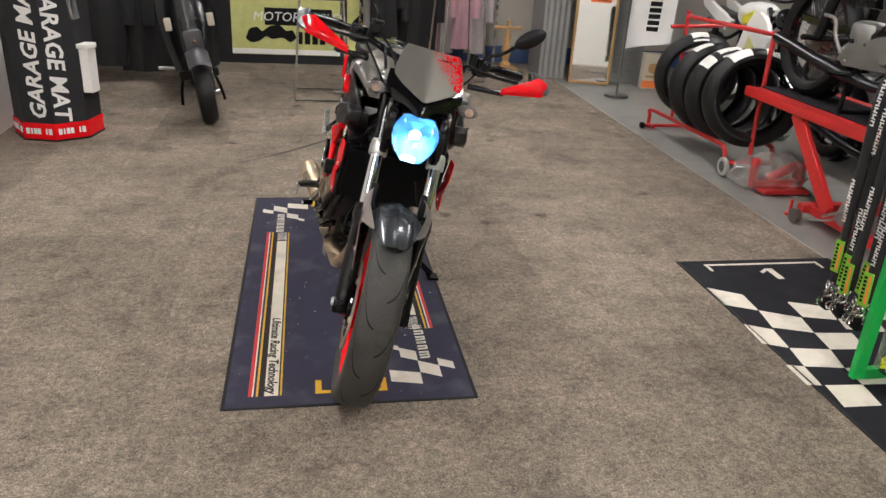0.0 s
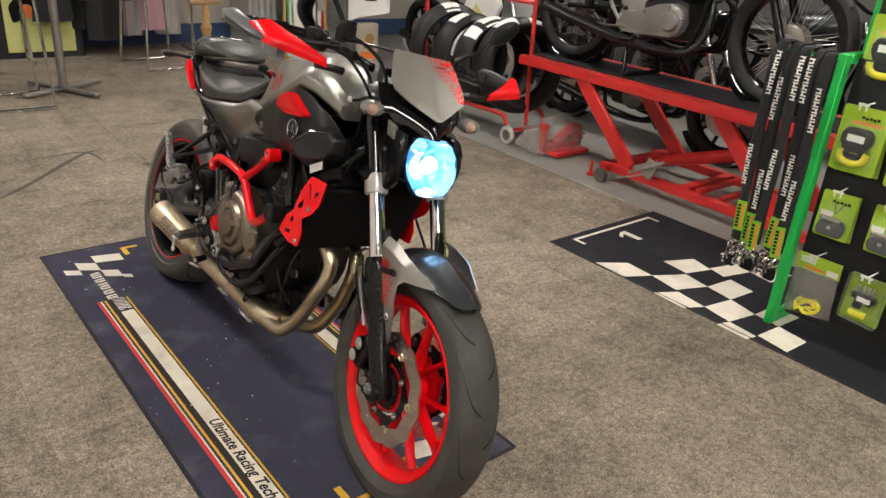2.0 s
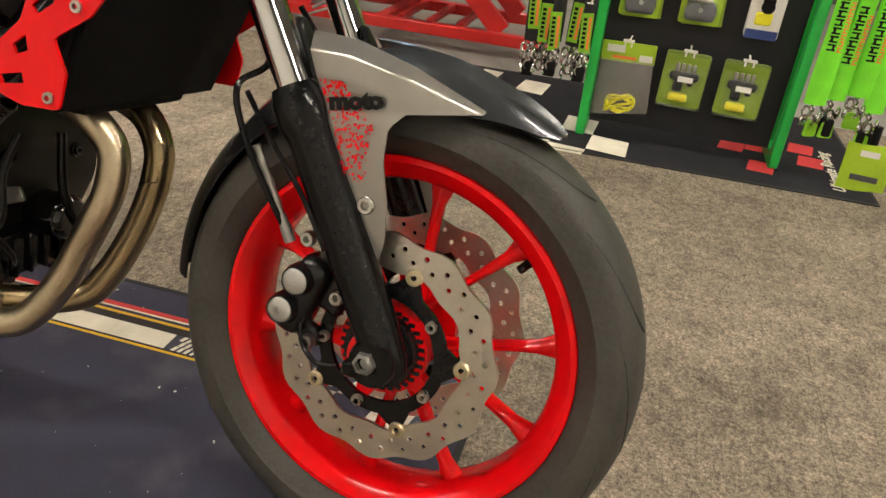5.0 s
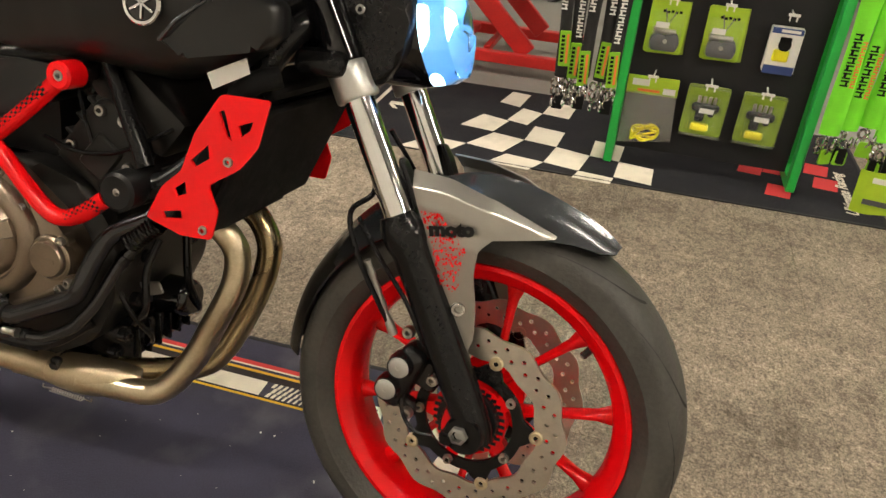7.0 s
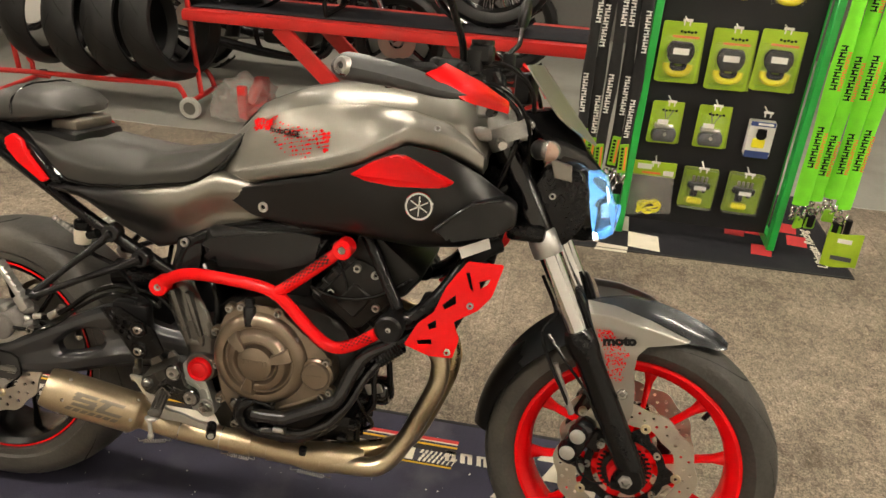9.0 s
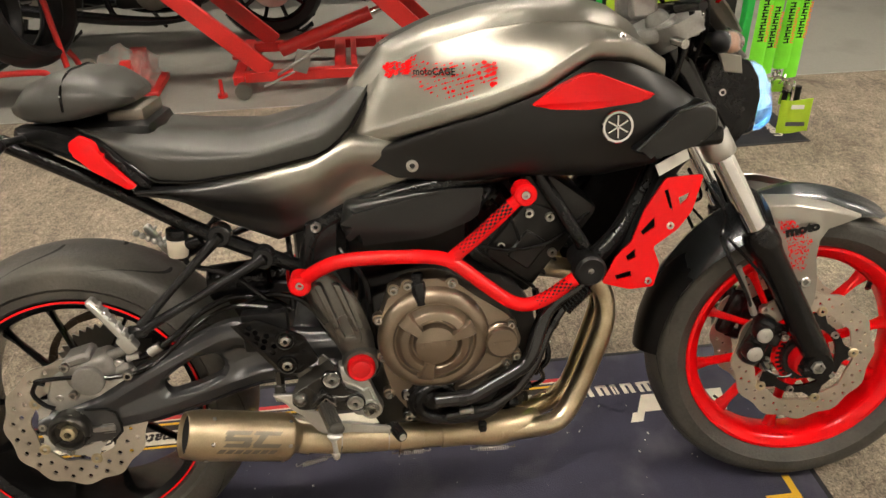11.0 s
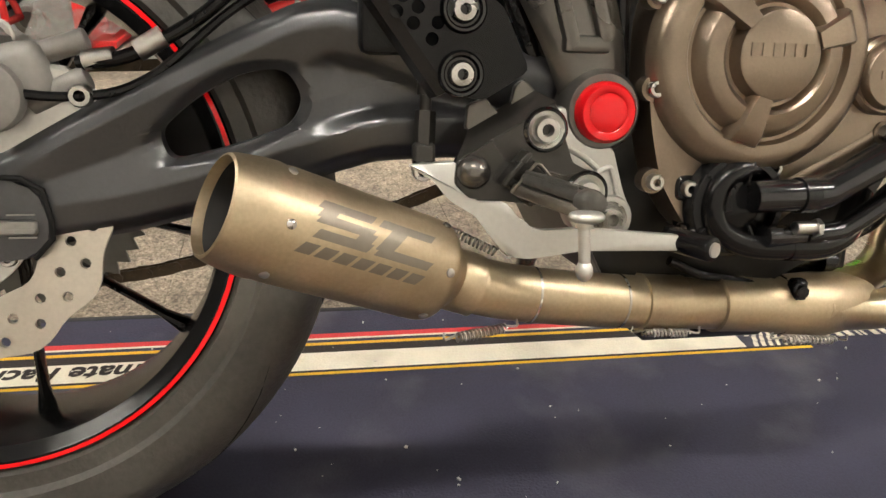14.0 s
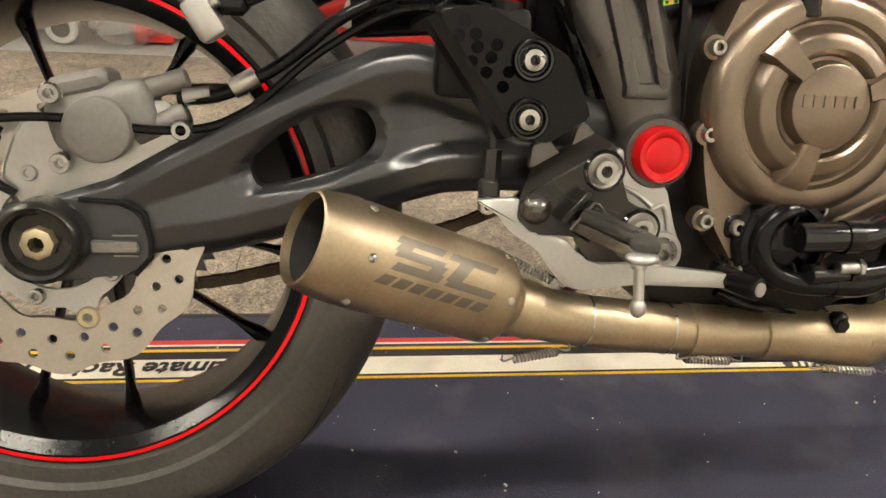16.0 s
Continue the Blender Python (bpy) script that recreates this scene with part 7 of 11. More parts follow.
def radiator():
    f = Matrix.Translation((-0.375, 0, 0.615)) @ Matrix.Rotation(radians(24), 4, "Y")
    bm = bmesh.new()
    box(bm, 0, 0, 0, 0.03, 0.30, 0.21, f, bevel=0.004)
    rad = bp("radiator", bm, "meshblack", "black finned radiator")
    bm = bmesh.new()
    for k in range(30):
        box(bm, 0.004, 0, -0.098 + k * 0.0068, 0.03, 0.285, 0.0018, f)
    bp("cooling_fins", bm, "blackmetal", "thin black cooling fins", rad)["kind"] = "stuff"
    bm = bmesh.new()
    for s in (-1, 1):
        box(bm, 0, s * 0.158, 0, 0.042, 0.024, 0.215, f, bevel=0.008, seg=2)
    box(bm, 0.0, 0, 0.112, 0.05, 0.26, 0.022, f, bevel=0.006)
    bp("radiator_tank", bm, "meshblack", "black radiator end tank", rad)
    bm = bmesh.new()
    box(bm, 0.026, 0, -0.005, 0.012, 0.325, 0.20, f, bevel=0.004)
    bp("radiator_guard", bm, "meshblack", "black mesh radiator guard", rad)
    bm = bmesh.new()
    box(bm, -0.432, 0.0, 0.518, 0.080, 0.21, 0.045, bevel=0.014, seg=2)
    bp("regulator", bm, "meshblack", "matt black regulator under the radiator", rad)
    # pinched tank neck with wrapped hose and a paper tag
    bm = bmesh.new()
    tube(bm, [(-0.30, -0.13, 0.735), (-0.325, -0.15, 0.725), (-0.345, -0.16, 0.705)], 0.0145, 16)
    bp("radiator_neck", bm, "meshblack", "foil-wrapped hose neck", rad)
    bm = bmesh.new()
    slab(bm, [(-0.37, 0.735), (-0.318, 0.760), (-0.312, 0.742), (-0.362, 0.716)], -0.186, -0.184)
    bp("paper_tag", bm, "white", "white paper tag", rad)
    # red side guards with cut-outs
    plate = [(-0.350, 0.712), (-0.284, 0.713), (-0.300, 0.650), (-0.323, 0.620), (-0.366, 0.592), (-0.352, 0.558), (-0.361, 0.518), (-0.405, 0.517), (-0.455, 0.534), (-0.432, 0.580), (-0.404, 0.606), (-0.385, 0.659)]
    holes = [[(-0.352, 0.690), (-0.345, 0.693), (-0.334, 0.655), (-0.341, 0.660)], [(-0.326, 0.676), (-0.306, 0.684), (-0.310, 0.672), (-0.322, 0.662)], [(-0.390, 0.622), (-0.366, 0.646), (-0.364, 0.628), (-0.384, 0.614)],
             [(-0.414, 0.580), (-0.398, 0.592), (-0.396, 0.576), (-0.410, 0.570)], [(-0.432, 0.546), (-0.404, 0.552), (-0.402, 0.541), (-0.428, 0.537)]]
    for mir in (False, True):
        bm = bmesh.new()
        slab(bm, round_poly(plate, 0.005, 2), -0.188, -0.184, holes=[h[::-1] for h in holes])
        for v in bm.verts:
            v.co.y += 0.05 * (v.co.x + 0.37)
        bp("radiator_side_guard", bm, "red", "red cut-out radiator side guard", rad, mirror=mir, smooth=False)
        for q in ((-0.338, 0.628), (-0.372, 0.530)):
            bm = bmesh.new()
            bolt(bm, (q[0], -0.188 + 0.05 * (q[0] + 0.37), q[1]), (0, -1, 0), 0.0065, 0.004)
            bp("guard_bolt", bm, "steel", parent=rad, mirror=mir)

def exhaust():
    pathR = [(-0.530, -0.045, 0.515), (-0.47, -0.045, 0.500), (-0.428, -0.045, 0.478), (-0.403, -0.043, 0.445), (-0.400, -0.052, 0.40), (-0.412, -0.062, 0.36), (-0.429, -0.068, 0.32), (-0.446, -0.074, 0.28), (-0.462, -0.082, 0.25), (-0.482, -0.092, 0.221), (-0.512, -0.103, 0.200), (-0.57, -0.112, 0.199), (-0.63, -0.128, 0.210)]
    pathL = [(-0.530, 0.042, 0.515), (-0.46, 0.042, 0.500), (-0.412, 0.038, 0.478), (-0.386, 0.030, 0.440), (-0.386, 0.025, 0.40), (-0.396, 0.022, 0.36), (-0.411, 0.018, 0.32), (-0.428, 0.009, 0.28), (-0.443, -0.001, 0.250), (-0.465, -0.014, 0.222), (-0.50, -0.035, 0.212), (-0.55, -0.062, 0.210), (-0.62, -0.10, 0.216)]
    bm = bmesh.new()
    tube(bm, pathR, 0.0205, 24)
    bp("exhaust_header", bm, "headerpale", "pale heat-tinted steel exhaust header")
    bm = bmesh.new()
    tube(bm, pathL, 0.0205, 24)
    bp("exhaust_header", bm, "header", "heat-tinted golden steel exhaust header")
    bm = bmesh.new()
    mid = [(-0.545, -0.085, 0.203), (-0.58, -0.10, 0.205), (-0.625, -0.114, 0.208), (-0.66, -0.120, 0.211), (-0.69, -0.123, 0.2135)]
    tube(bm, mid, [0.020, 0.030, 0.033, 0.030, 0.0255], 28)
    lp = [(-0.680, -0.122, 0.213), (-0.80, -0.132, 0.2225), (-0.90, -0.145, 0.2355), (-0.965, -0.153, 0.248), (-1.018, -0.160, 0.2655)]
    tube(bm, lp, 0.0245, 28)
    link_pipe = bp("link_pipe", bm, "titan", "brushed titanium link pipe")
    LP = smooth_path(lp, 10)
    for i, k, r in ((0, 5, 0.0268), (8, 12, 0.0262), (33, 38, 0.0268)):
        bm = bmesh.new()
        P, Q = LP[i], LP[k]
        lathe(bm, [(r - 0.002, -0.5), (r + 0.0006, -0.48), (r, -0.40), (r, 0.40), (r + 0.0006, 0.48), (r - 0.002, 0.5)], Matrix.Translation((P + Q) / 2) @ frame_to(Q - P) @ Matrix.Diagonal((1, 1, (Q - P).length, 1)), 32)
        bp("pipe_sleeve", bm, "titan", "slip joint sleeve", link_pipe)
    # weld rings
    for i in (14, 24):
        bm = bmesh.new()
        d = (LP[i + 1] - LP[i]).normalized() * 0.0010
        cyl(bm, LP[i] - d, LP[i] + d, 0.0252, seg=32)
        bp("weld_ring", bm, "steel", parent=link_pipe)
    # black clamp with its bolt, and a drain hose along the sump
    bm = bmesh.new()
    cyl(bm, (-0.655, -0.118, 0.2105), (-0.669, -0.120, 0.2115), 0.0295, seg=28)
    box(bm, -0.661, -0.140, 0.232, 0.016, 0.014, 0.022, bevel=0.003)
    cyl(bm, (-0.661, -0.150, 0.232), (-0.661, -0.128, 0.232), 0.0062, seg=10)
    bp("pipe_clamp", bm, "blackmetal", "black exhaust clamp", link_pipe)
    bm = bmesh.new()
    tube(bm, [(-0.790, -0.13, 0.262), (-0.757, -0.13, 0.2476), (-0.720, -0.13, 0.2405), (-0.674, -0.135, 0.2260)], 0.0048, 10)
    bp("drain_hose", bm, "hose", "thin black drain hose", link_pipe)
    # springs with hooks
    def spring(a, b):
        bm = bmesh.new()
        a, b = Vector(a), Vector(b)
        d = b - a
        f = Matrix.Translation(a) @ frame_to(d)
        n = 13
        tube(bm, [f @ Vector((0.0036 * math.cos(t), 0.0036 * math.sin(t), d.length * (0.16 + 0.68 * t / (2 * math.pi * n)))) for t in np.linspace(0, 2 * math.pi * n, n * 8)], 0.0011, 5, smooth=False)
        for e, s in ((0.0, 0.18), (1.0, 0.82)):
            tube(bm, [f @ Vector((0, 0.006, d.length * e)), f @ Vector((0, 0.0, d.length * e)), f @ Vector((0, 0.002, d.length * s))], 0.0011, 5)
        bp("retaining_spring", bm, "steel", "steel exhaust retaining spring")
    spring((-0.60, -0.140, 0.178), (-0.685, -0.145, 0.186))
    spring((-0.765, -0.150, 0.197), (-0.835, -0.158, 0.204))
    spring((-0.945, -0.166, 0.218), (-1.010, -0.180, 0.214))
    spring((-0.95, -0.150, 0.274), (-1.015, -0.150, 0.306))
    # silencer: tapered oval body with a rolled rear lip
    a, b = Vector((-1.017, -0.163, 0.2675)), Vector((-1.182, -0.228, 0.3375))
    f = Matrix.Translation(a) @ frame_to(b - a)
    L = (b - a).length
    bm = bmesh.new()
    lathe(bm, [(0.0265, -0.014), (0.030, -0.006), (0.0395, 0.003), (0.0415, 0.006), (0.0424, 0.010), (0.0426, 0.014), (0.0432, L - 0.045), (0.0424, L - 0.040), (0.0434, L - 0.034), (0.0424, L - 0.022), (0.0398, L - 0.006), (0.0378, L), (0.0358, L + 0.001), (0.0350, L - 0.006), (0.0340, L - 0.03), (0.029, L - 0.05), (0.027, 0.04), (0.0001, 0.035)], f, 64)
    can = bp("silencer", bm, "titan", "brushed titanium conical silencer")
    bm = bmesh.new()
    lathe(bm, [(0.0347, L - 0.007), (0.0336, L - 0.03), (0.0285, L - 0.05), (0.0265, 0.045), (0.0001, 0.04)], f, 48)
    bp("silencer_core", bm, "dark", "near-black silencer bore", can)
    side = f.inverted().to_3x3() @ Vector((-0.1, -0.9, 0.42))
    ang = math.atan2(side.y, side.x)
    for z in (0.014, L - 0.040):
        for k in range(6):
            t = ang + math.pi / 3 * k - 0.15
            bm = bmesh.new()
            rr = 0.0426 if z < 0.1 else 0.0428
            p = f @ Vector((rr * math.cos(t), rr * math.sin(t), z))
            n = f.to_3x3() @ Vector((math.cos(t), math.sin(t), 0))
            lathe(bm, [(0.0001, 0.0022), (0.0022, 0.002), (0.0036, 0.001), (0.004, -0.002)], Matrix.Translation(p) @ frame_to(n), 12)
            bp("rivet", bm, "steel", parent=can)
    # etched maker bars wrapped on the body
    def patch(t0, t1, z0, z1, sh=0.0):
        rows = []
        for t in np.linspace(t0, t1, 6):
            rows.append([f @ Vector(((0.0428 + 0.0045 * z) * math.cos(ang + t), (0.0428 + 0.0045 * z) * math.sin(ang + t), z + sh * (t - t0))) for z in (z0, z1)])
        return rows
    bm = bmesh.new()
    def stroke(t0, t1, z0, z1, sh=0.010):
        t0, t1 = t0 - 0.24, t1 - 0.24
        grid_surf(bm, patch(t0, t1, z0, z1, sh))
    # two bold blocks of stacked strokes over a row of short bars
    for z1, z0, rowsq in ((0.134, 0.090, (0.00, 0.25, 0.50)), (0.084, 0.036, (0.00, 0.50))):
        for q in rowsq:
            stroke(q, q + 0.16, z0, z1, -0.030)
        if len(rowsq) == 3:
            stroke(0.10, 0.32, z0, z0 + 0.013, -0.030)
            stroke(0.35, 0.58, z1 - 0.013, z1, -0.030)
        else:
            stroke(0.10, 0.58, z1 - 0.014, z1, -0.030)
    for k in range(7):
        z = 0.143 - k * 0.0150
        stroke(-0.30, -0.10, z - 0.0118, z, -0.030)
    bp("maker_mark", bm, "canmark", "grey etched maker bars", can)

def swingarm():
    # right leg: two ridged beams round an open slot, with a sunk panel ahead of it
    top = [(-1.46, 0.330), (-1.40, 0.350), (-1.347, 0.366), (-1.289, 0.398), (-1.231, 0.428), (-1.172, 0.458), (-1.124, 0.480), (-1.094, 0.486), (-1.066, 0.480), (-1.03, 0.465), (-0.97, 0.452), (-0.88, 0.447), (-0.862, 0.425)]
    bot = [(-1.46, 0.285), (-1.42, 0.270), (-1.33, 0.284), (-1.298, 0.290), (-1.257, 0.296), (-1.209, 0.308), (-1.15, 0.326), (-1.096, 0.343), (-1.06, 0.353), (-1.0, 0.356), (-0.93, 0.352), (-0.87, 0.365), (-0.86, 0.39)]
    slot = round_poly([(-1.235, 0.378), (-1.226, 0.354), (-1.176, 0.366), (-1.130, 0.383), (-1.119, 0.405), (-1.132, 0.429), (-1.165, 0.426), (-1.203, 0.406)], 0.018, 7)
    loop = [Vector((x, 0, z)) for x, z in round_poly(top[::-1] + bot, 0.008, 2)]
    per = [0.0]
    for a, b in zip(loop, loop[1:] + loop[:1]):
        per.append(per[-1] + (b - a).length)
    def along(d):
        for i in range(len(loop)):
            if per[i] <= d <= per[i + 1]:
                return loop[i].lerp(loop[(i + 1) % len(loop)], (d - per[i]) / max(1e-9, per[i + 1] - per[i]))
    C = Vector((-1.175, 0, 0.391))
    S = [Vector((x, 0, z)) for x, z in slot]
    def inner(p):
        d = p - C
        for a, b in zip(S, S[1:] + S[:1]):
            e = b - a
            den = d.x * e.z - d.z * e.x
            if abs(den) < 1e-12:
                continue
            w = a - C
            t, k = (w.x * e.z - w.z * e.x) / den, (w.x * d.z - w.z * d.x) / den
            if t > 0 and -1e-6 <= k <= 1 + 1e-6:
                return C + d * t
        return C
    def step(v, a, b):
        t = max(0.0, min(1.0, (v - a) / (b - a)))
        return t * t * (3 - 2 * t)
    def height(x, z, near):
        du = interp(x, [p[0] for p in top], [p[1] for p in top]) - z
        dl = z - interp(x, [p[0] for p in bot], [p[1] for p in bot])
        wide = step(x, -1.42, -1.28)
        up = 0.010 * max(0, 1 - abs(du - 0.022) / 0.030) * wide
        lo = 0.0075 * max(0, 1 - abs(dl - 0.034) / 0.030) * wide
        h = 0.026 + max(up, lo)
        h -= 0.010 * (1 - step(du, 0.0, 0.012)) + 0.012 * (1 - step(dl, 0.0, 0.016))
        h -= 0.011 * step(du, 0.040, 0.056) * step(dl, 0.034, 0.048) * step(x, -1.125, -1.085) * (1 - step(x, -0.94, -0.90))
        h -= 0.008 * (1 - step(near, 0.0, 0.010))
        return h
    bm = bmesh.new()
    n = 260
    rows = []
    for i in range(n):
        o = along(per[-1] * i / n)
        q = inner(o)
        row = [(q.x, -0.098, q.z)]
        for u in np.linspace(0, 1, 26):
            p = q.lerp(o, u)
            row.append((p.x, -0.098 - height(p.x, p.z, (p - q).length), p.z))
        row.append((o.x, -0.098, o.z))
        rows.append(row)
    rows.append(rows[0])
    grid_surf(bm, rows)
    bmesh.ops.remove_doubles(bm, verts=bm.verts, dist=1e-5)
    arm = bp("swingarm", bm, "swing", "satin black aluminium swingarm")
    bm = bmesh.new()
    slab(bm, round_poly([(-1.40, 0.345), (-1.25, 0.40), (-1.10, 0.47), (-0.95, 0.445), (-0.90, 0.40), (-0.95, 0.36), (-1.10, 0.345), (-1.25, 0.29), (-1.45, 0.275), (-1.45, 0.33)], 0.015, 2), 0.10, 0.13, bevel=0.008, seg=2)
    box(bm, -0.96, 0, 0.405, 0.09, 0.22, 0.07, bevel=0.02, seg=2)
    bp("left_arm", bm, "swing", "left swingarm leg and cross brace", arm)
    bm = bmesh.new()
    slab(bm, round_poly([(-1.372, 0.345), (-1.335, 0.342), (-1.318, 0.322), (-1.315, 0.298), (-1.33, 0.28), (-1.40, 0.272), (-1.40, 0.345)], 0.008, 3), -0.131, -0.124, bevel=0.002)
    bp("adjuster_plate", bm, "swing", "satin black chain adjuster block", arm)
    # Black bead drawn in place of the shaded groove round the block.
    bm = bmesh.new()
    tube(bm, [(-1.372, -0.1315, 0.3455), (-1.335, -0.1315, 0.3430), (-1.320, -0.1315, 0.334), (-1.3155, -0.1315, 0.310), (-1.316, -0.1315, 0.295), (-1.330, -0.1315, 0.2795)], 0.0024, 8, smooth=False)
    bp("adjuster_groove_shade", bm, "black", parent=arm)
    bm = bmesh.new()
    lathe(bm, [(0.012, 0.003), (0.024, 0.004), (0.027, 0.012), (0.0305, 0.014), (0.0345, 0.010), (0.0355, 0.003), (0.0355, -0.018)], at(-1.40, 0.312, -0.143), 48)
    bp("axle_boss", bm, "hangergrey", "dark grey axle boss", arm)
    bm = bmesh.new()
    lathe(bm, [(0.006, -0.004), (0.0068, 0.010), (0.0105, 0.010), (0.0135, 0.008), (0.0145, 0.0), (0.0145, -0.012)], at(-1.40, 0.312, -0.147), 8)
    bp("axle_nut", bm, "brass", "pale brass axle nut", arm)
    # Shallow cap coloured near black for the shade inside the hollow axle.
    bm = bmesh.new()
    lathe(bm, [(0.0001, -0.002), (0.0062, -0.002), (0.0066, 0.009)], at(-1.40, 0.312, -0.147), 16)
    bp("axle_bore", bm, "dark", "dark cap for the shade in the hollow axle", arm)
    bm = bmesh.new()
    cyl(bm, (-1.40, -0.125, 0.312), (-1.40, 0.14, 0.312), 0.0115, seg=16)
    bp("axle", bm, "steel", "rear axle", arm)
    bm = bmesh.new()
    box(bm, -1.345, -0.134, 0.305, 0.04, 0.006, 0.012, bevel=0.002)
    for k in range(4):
        box(bm, -1.335, -0.138, 0.298 + 0.006 * k, 0.02, 0.002, 0.001)
    bp("adjuster_mark", bm, "alloy", "alloy alignment mark", arm)
    # rear caliper and bracket
    bm = bmesh.new()
    slab(bm, round_poly([(-1.44, 0.36), (-1.42, 0.41), (-1.37, 0.425), (-1.30, 0.43), (-1.27, 0.40), (-1.33, 0.37), (-1.37, 0.34), (-1.42, 0.33)], 0.012, 2), -0.118, -0.104, bevel=0.003)
    cal = bp("rear_caliper", bm, "alloywhite", "pale alloy rear caliper bracket")
    bm = bmesh.new()
    f = Matrix.Translation((-1.352, -0.104, 0.415)) @ Matrix.Rotation(radians(-14), 4, "Y")
    box(bm, 0, 0, 0, 0.088, 0.055, 0.05, f, bevel=0.014, seg=3)
    box(bm, -0.01, 0.0, 0.028, 0.05, 0.05, 0.02, f, bevel=0.006)
    cyl(bm, f @ Vector((-0.002, -0.02, -0.010)), f @ Vector((-0.002, -0.038, -0.010)), 0.0275, seg=32, bevel=0.004)
    bp("caliper_body", bm, "calgrey", "grey cast caliper body", cal)
    for a, b, r in (((0.03, -0.005, 0.012), (0.075, -0.005, 0.016), 0.009), ((0.02, -0.01, -0.022), (0.068, -0.01, -0.012), 0.010)):
        bm = bmesh.new()
        cyl(bm, f @ Vector(a), f @ Vector(b), r, seg=14, bevel=0.002)
        bp("slide_pin", bm, "calgrey", parent=cal)
    for q in ((-0.04, -0.03), (0.062, -0.025), (-0.05, -0.072), (-0.03, 0.026)):
        bm = bmesh.new()
        bolt(bm, f @ Vector((q[0], -0.024, q[1])), (0, -1, 0), 0.009, 0.008)
        bp("caliper_bolt", bm, "steel", parent=cal)
    bm = bmesh.new()
    tube(bm, [(-1.29, -0.115, 0.43), (-1.25, -0.12, 0.437), (-1.20, -0.115, 0.465), (-1.15, -0.11, 0.505), (-1.09, -0.105, 0.528), (-1.03, -0.11, 0.52), (-0.99, -0.12, 0.50)], 0.0058, 10)
    tube(bm, [(-1.43, -0.125, 0.40), (-1.44, -0.13, 0.41), (-1.38, -0.135, 0.414), (-1.30, -0.13, 0.405), (-1.24, -0.122, 0.418), (-1.17, -0.115, 0.475), (-1.10, -0.112, 0.512), (-1.03, -0.118, 0.508)], 0.004, 8)
    tube(bm, [(-1.44, -0.13, 0.41), (-1.452, -0.128, 0.385), (-1.44, -0.125, 0.36), (-1.425, -0.122, 0.348)], 0.004, 8)
    bp("brake_hose", bm, "hose", "black rear brake hose")
    bm = bmesh.new()
    cyl(bm, (-1.245, -0.119, 0.440), (-1.225, -0.118, 0.452), 0.0085, seg=12)
    cyl(bm, (-1.285, -0.115, 0.432), (-1.262, -0.118, 0.436), 0.0075, seg=12)
    bp("hose_fitting", bm, "steel", "steel hose fitting")
    # chain on the left with sprocket
    bm = bmesh.new()
    n = 96
    for k in range(n):
        u = k / n
        if u < 0.36:
            x = -0.86 + (-0.54) * (u / 0.36); z = 0.440 + (0.426 - 0.440) * (u / 0.36)
            a = math.atan2(-0.027, -0.54)
        elif u < 0.58:
            t = math.pi / 2 + math.pi * (u - 0.36) / 0.22
            x, z, a = -1.40 + 0.111 * math.cos(t), 0.315 + 0.111 * math.sin(t), t + math.pi / 2
        elif u < 0.94:
            t = (u - 0.58) / 0.36
            x = -1.40 + 0.54 * t
            sag = lambda q: interp(q, [-1.40, -1.35, -1.28, -1.15, -1.016, -0.94, -0.86], [0.204, 0.197, 0.207, 0.238, 0.274, 0.304, 0.372])
            z, a = sag(x), math.atan2(sag(x + 0.01) - sag(x - 0.01), 0.02)
        else:
            t = -math.pi / 2 + math.pi * (u - 0.94) / 0.06
            x, z, a = -0.86 + 0.034 * math.cos(t), 0.406 + 0.034 * math.sin(t), t + math.pi / 2
        g = Matrix.Translation((x, 0.100, z)) @ Matrix.Rotation(-a, 4, "Y")
        eight = [(sx * 0.0078 + 0.0066 * math.cos(q), 0.0066 * math.sin(q)) for sx, q0 in ((1, -1.9), (-1, 1.24)) for q in (q0, q0 + 0.95, q0 + 1.9, q0 + 2.85, q0 + 3.8)]
        for s in (-1, 1):
            c = s * (0.0055 if k % 2 else 0.0082)
            slab(bm, eight, c - 0.0009, c + 0.0009, g)
        cyl(bm, g @ Vector((0.0078, -0.0095, 0)), g @ Vector((0.0078, 0.0095, 0)), 0.0030, seg=6)
    ch = bp("drive_chain", bm, "chain", "dusty steel drive chain")
    ch["kind"] = "stuff"
    bm = bmesh.new()
    so = [((0.114 if k % 2 else 0.103) * math.cos(2 * math.pi * k / 84), (0.114 if k % 2 else 0.103) * math.sin(2 * math.pi * k / 84)) for k in range(84)]
    hs = [[(0.068 * math.cos(t + 2 * math.pi * j / 5) * 1 + 0.012 * math.cos(q), 0.068 * math.sin(t + 2 * math.pi * j / 5) + 0.012 * math.sin(q)) for q in [2 * math.pi * i / 10 for i in range(10)]] for j in range(5) for t in (0.0,)]
    slab(bm, so, 0.097, 0.103, Matrix.Translation((-1.40, 0, 0.315)), holes=hs)
    bp("sprocket", bm, "etch", "dark rear sprocket", rw, "rear")
    # shock absorber behind the engine, partly seen
    bm = bmesh.new()
    tube(bm, [Vector((-0.962, -0.02, 0.535)) + Vector((0, 0.026 * math.cos(t), 0.026 * math.sin(t))) + Vector((-0.040, 0, -0.004)) * (t / (8 * math.pi)) for t in np.linspace(0, 8 * math.pi, 72)], 0.006, 8, smooth=False)
    bp("shock_spring", bm, "red", "red coil shock spring")
    bm = bmesh.new()
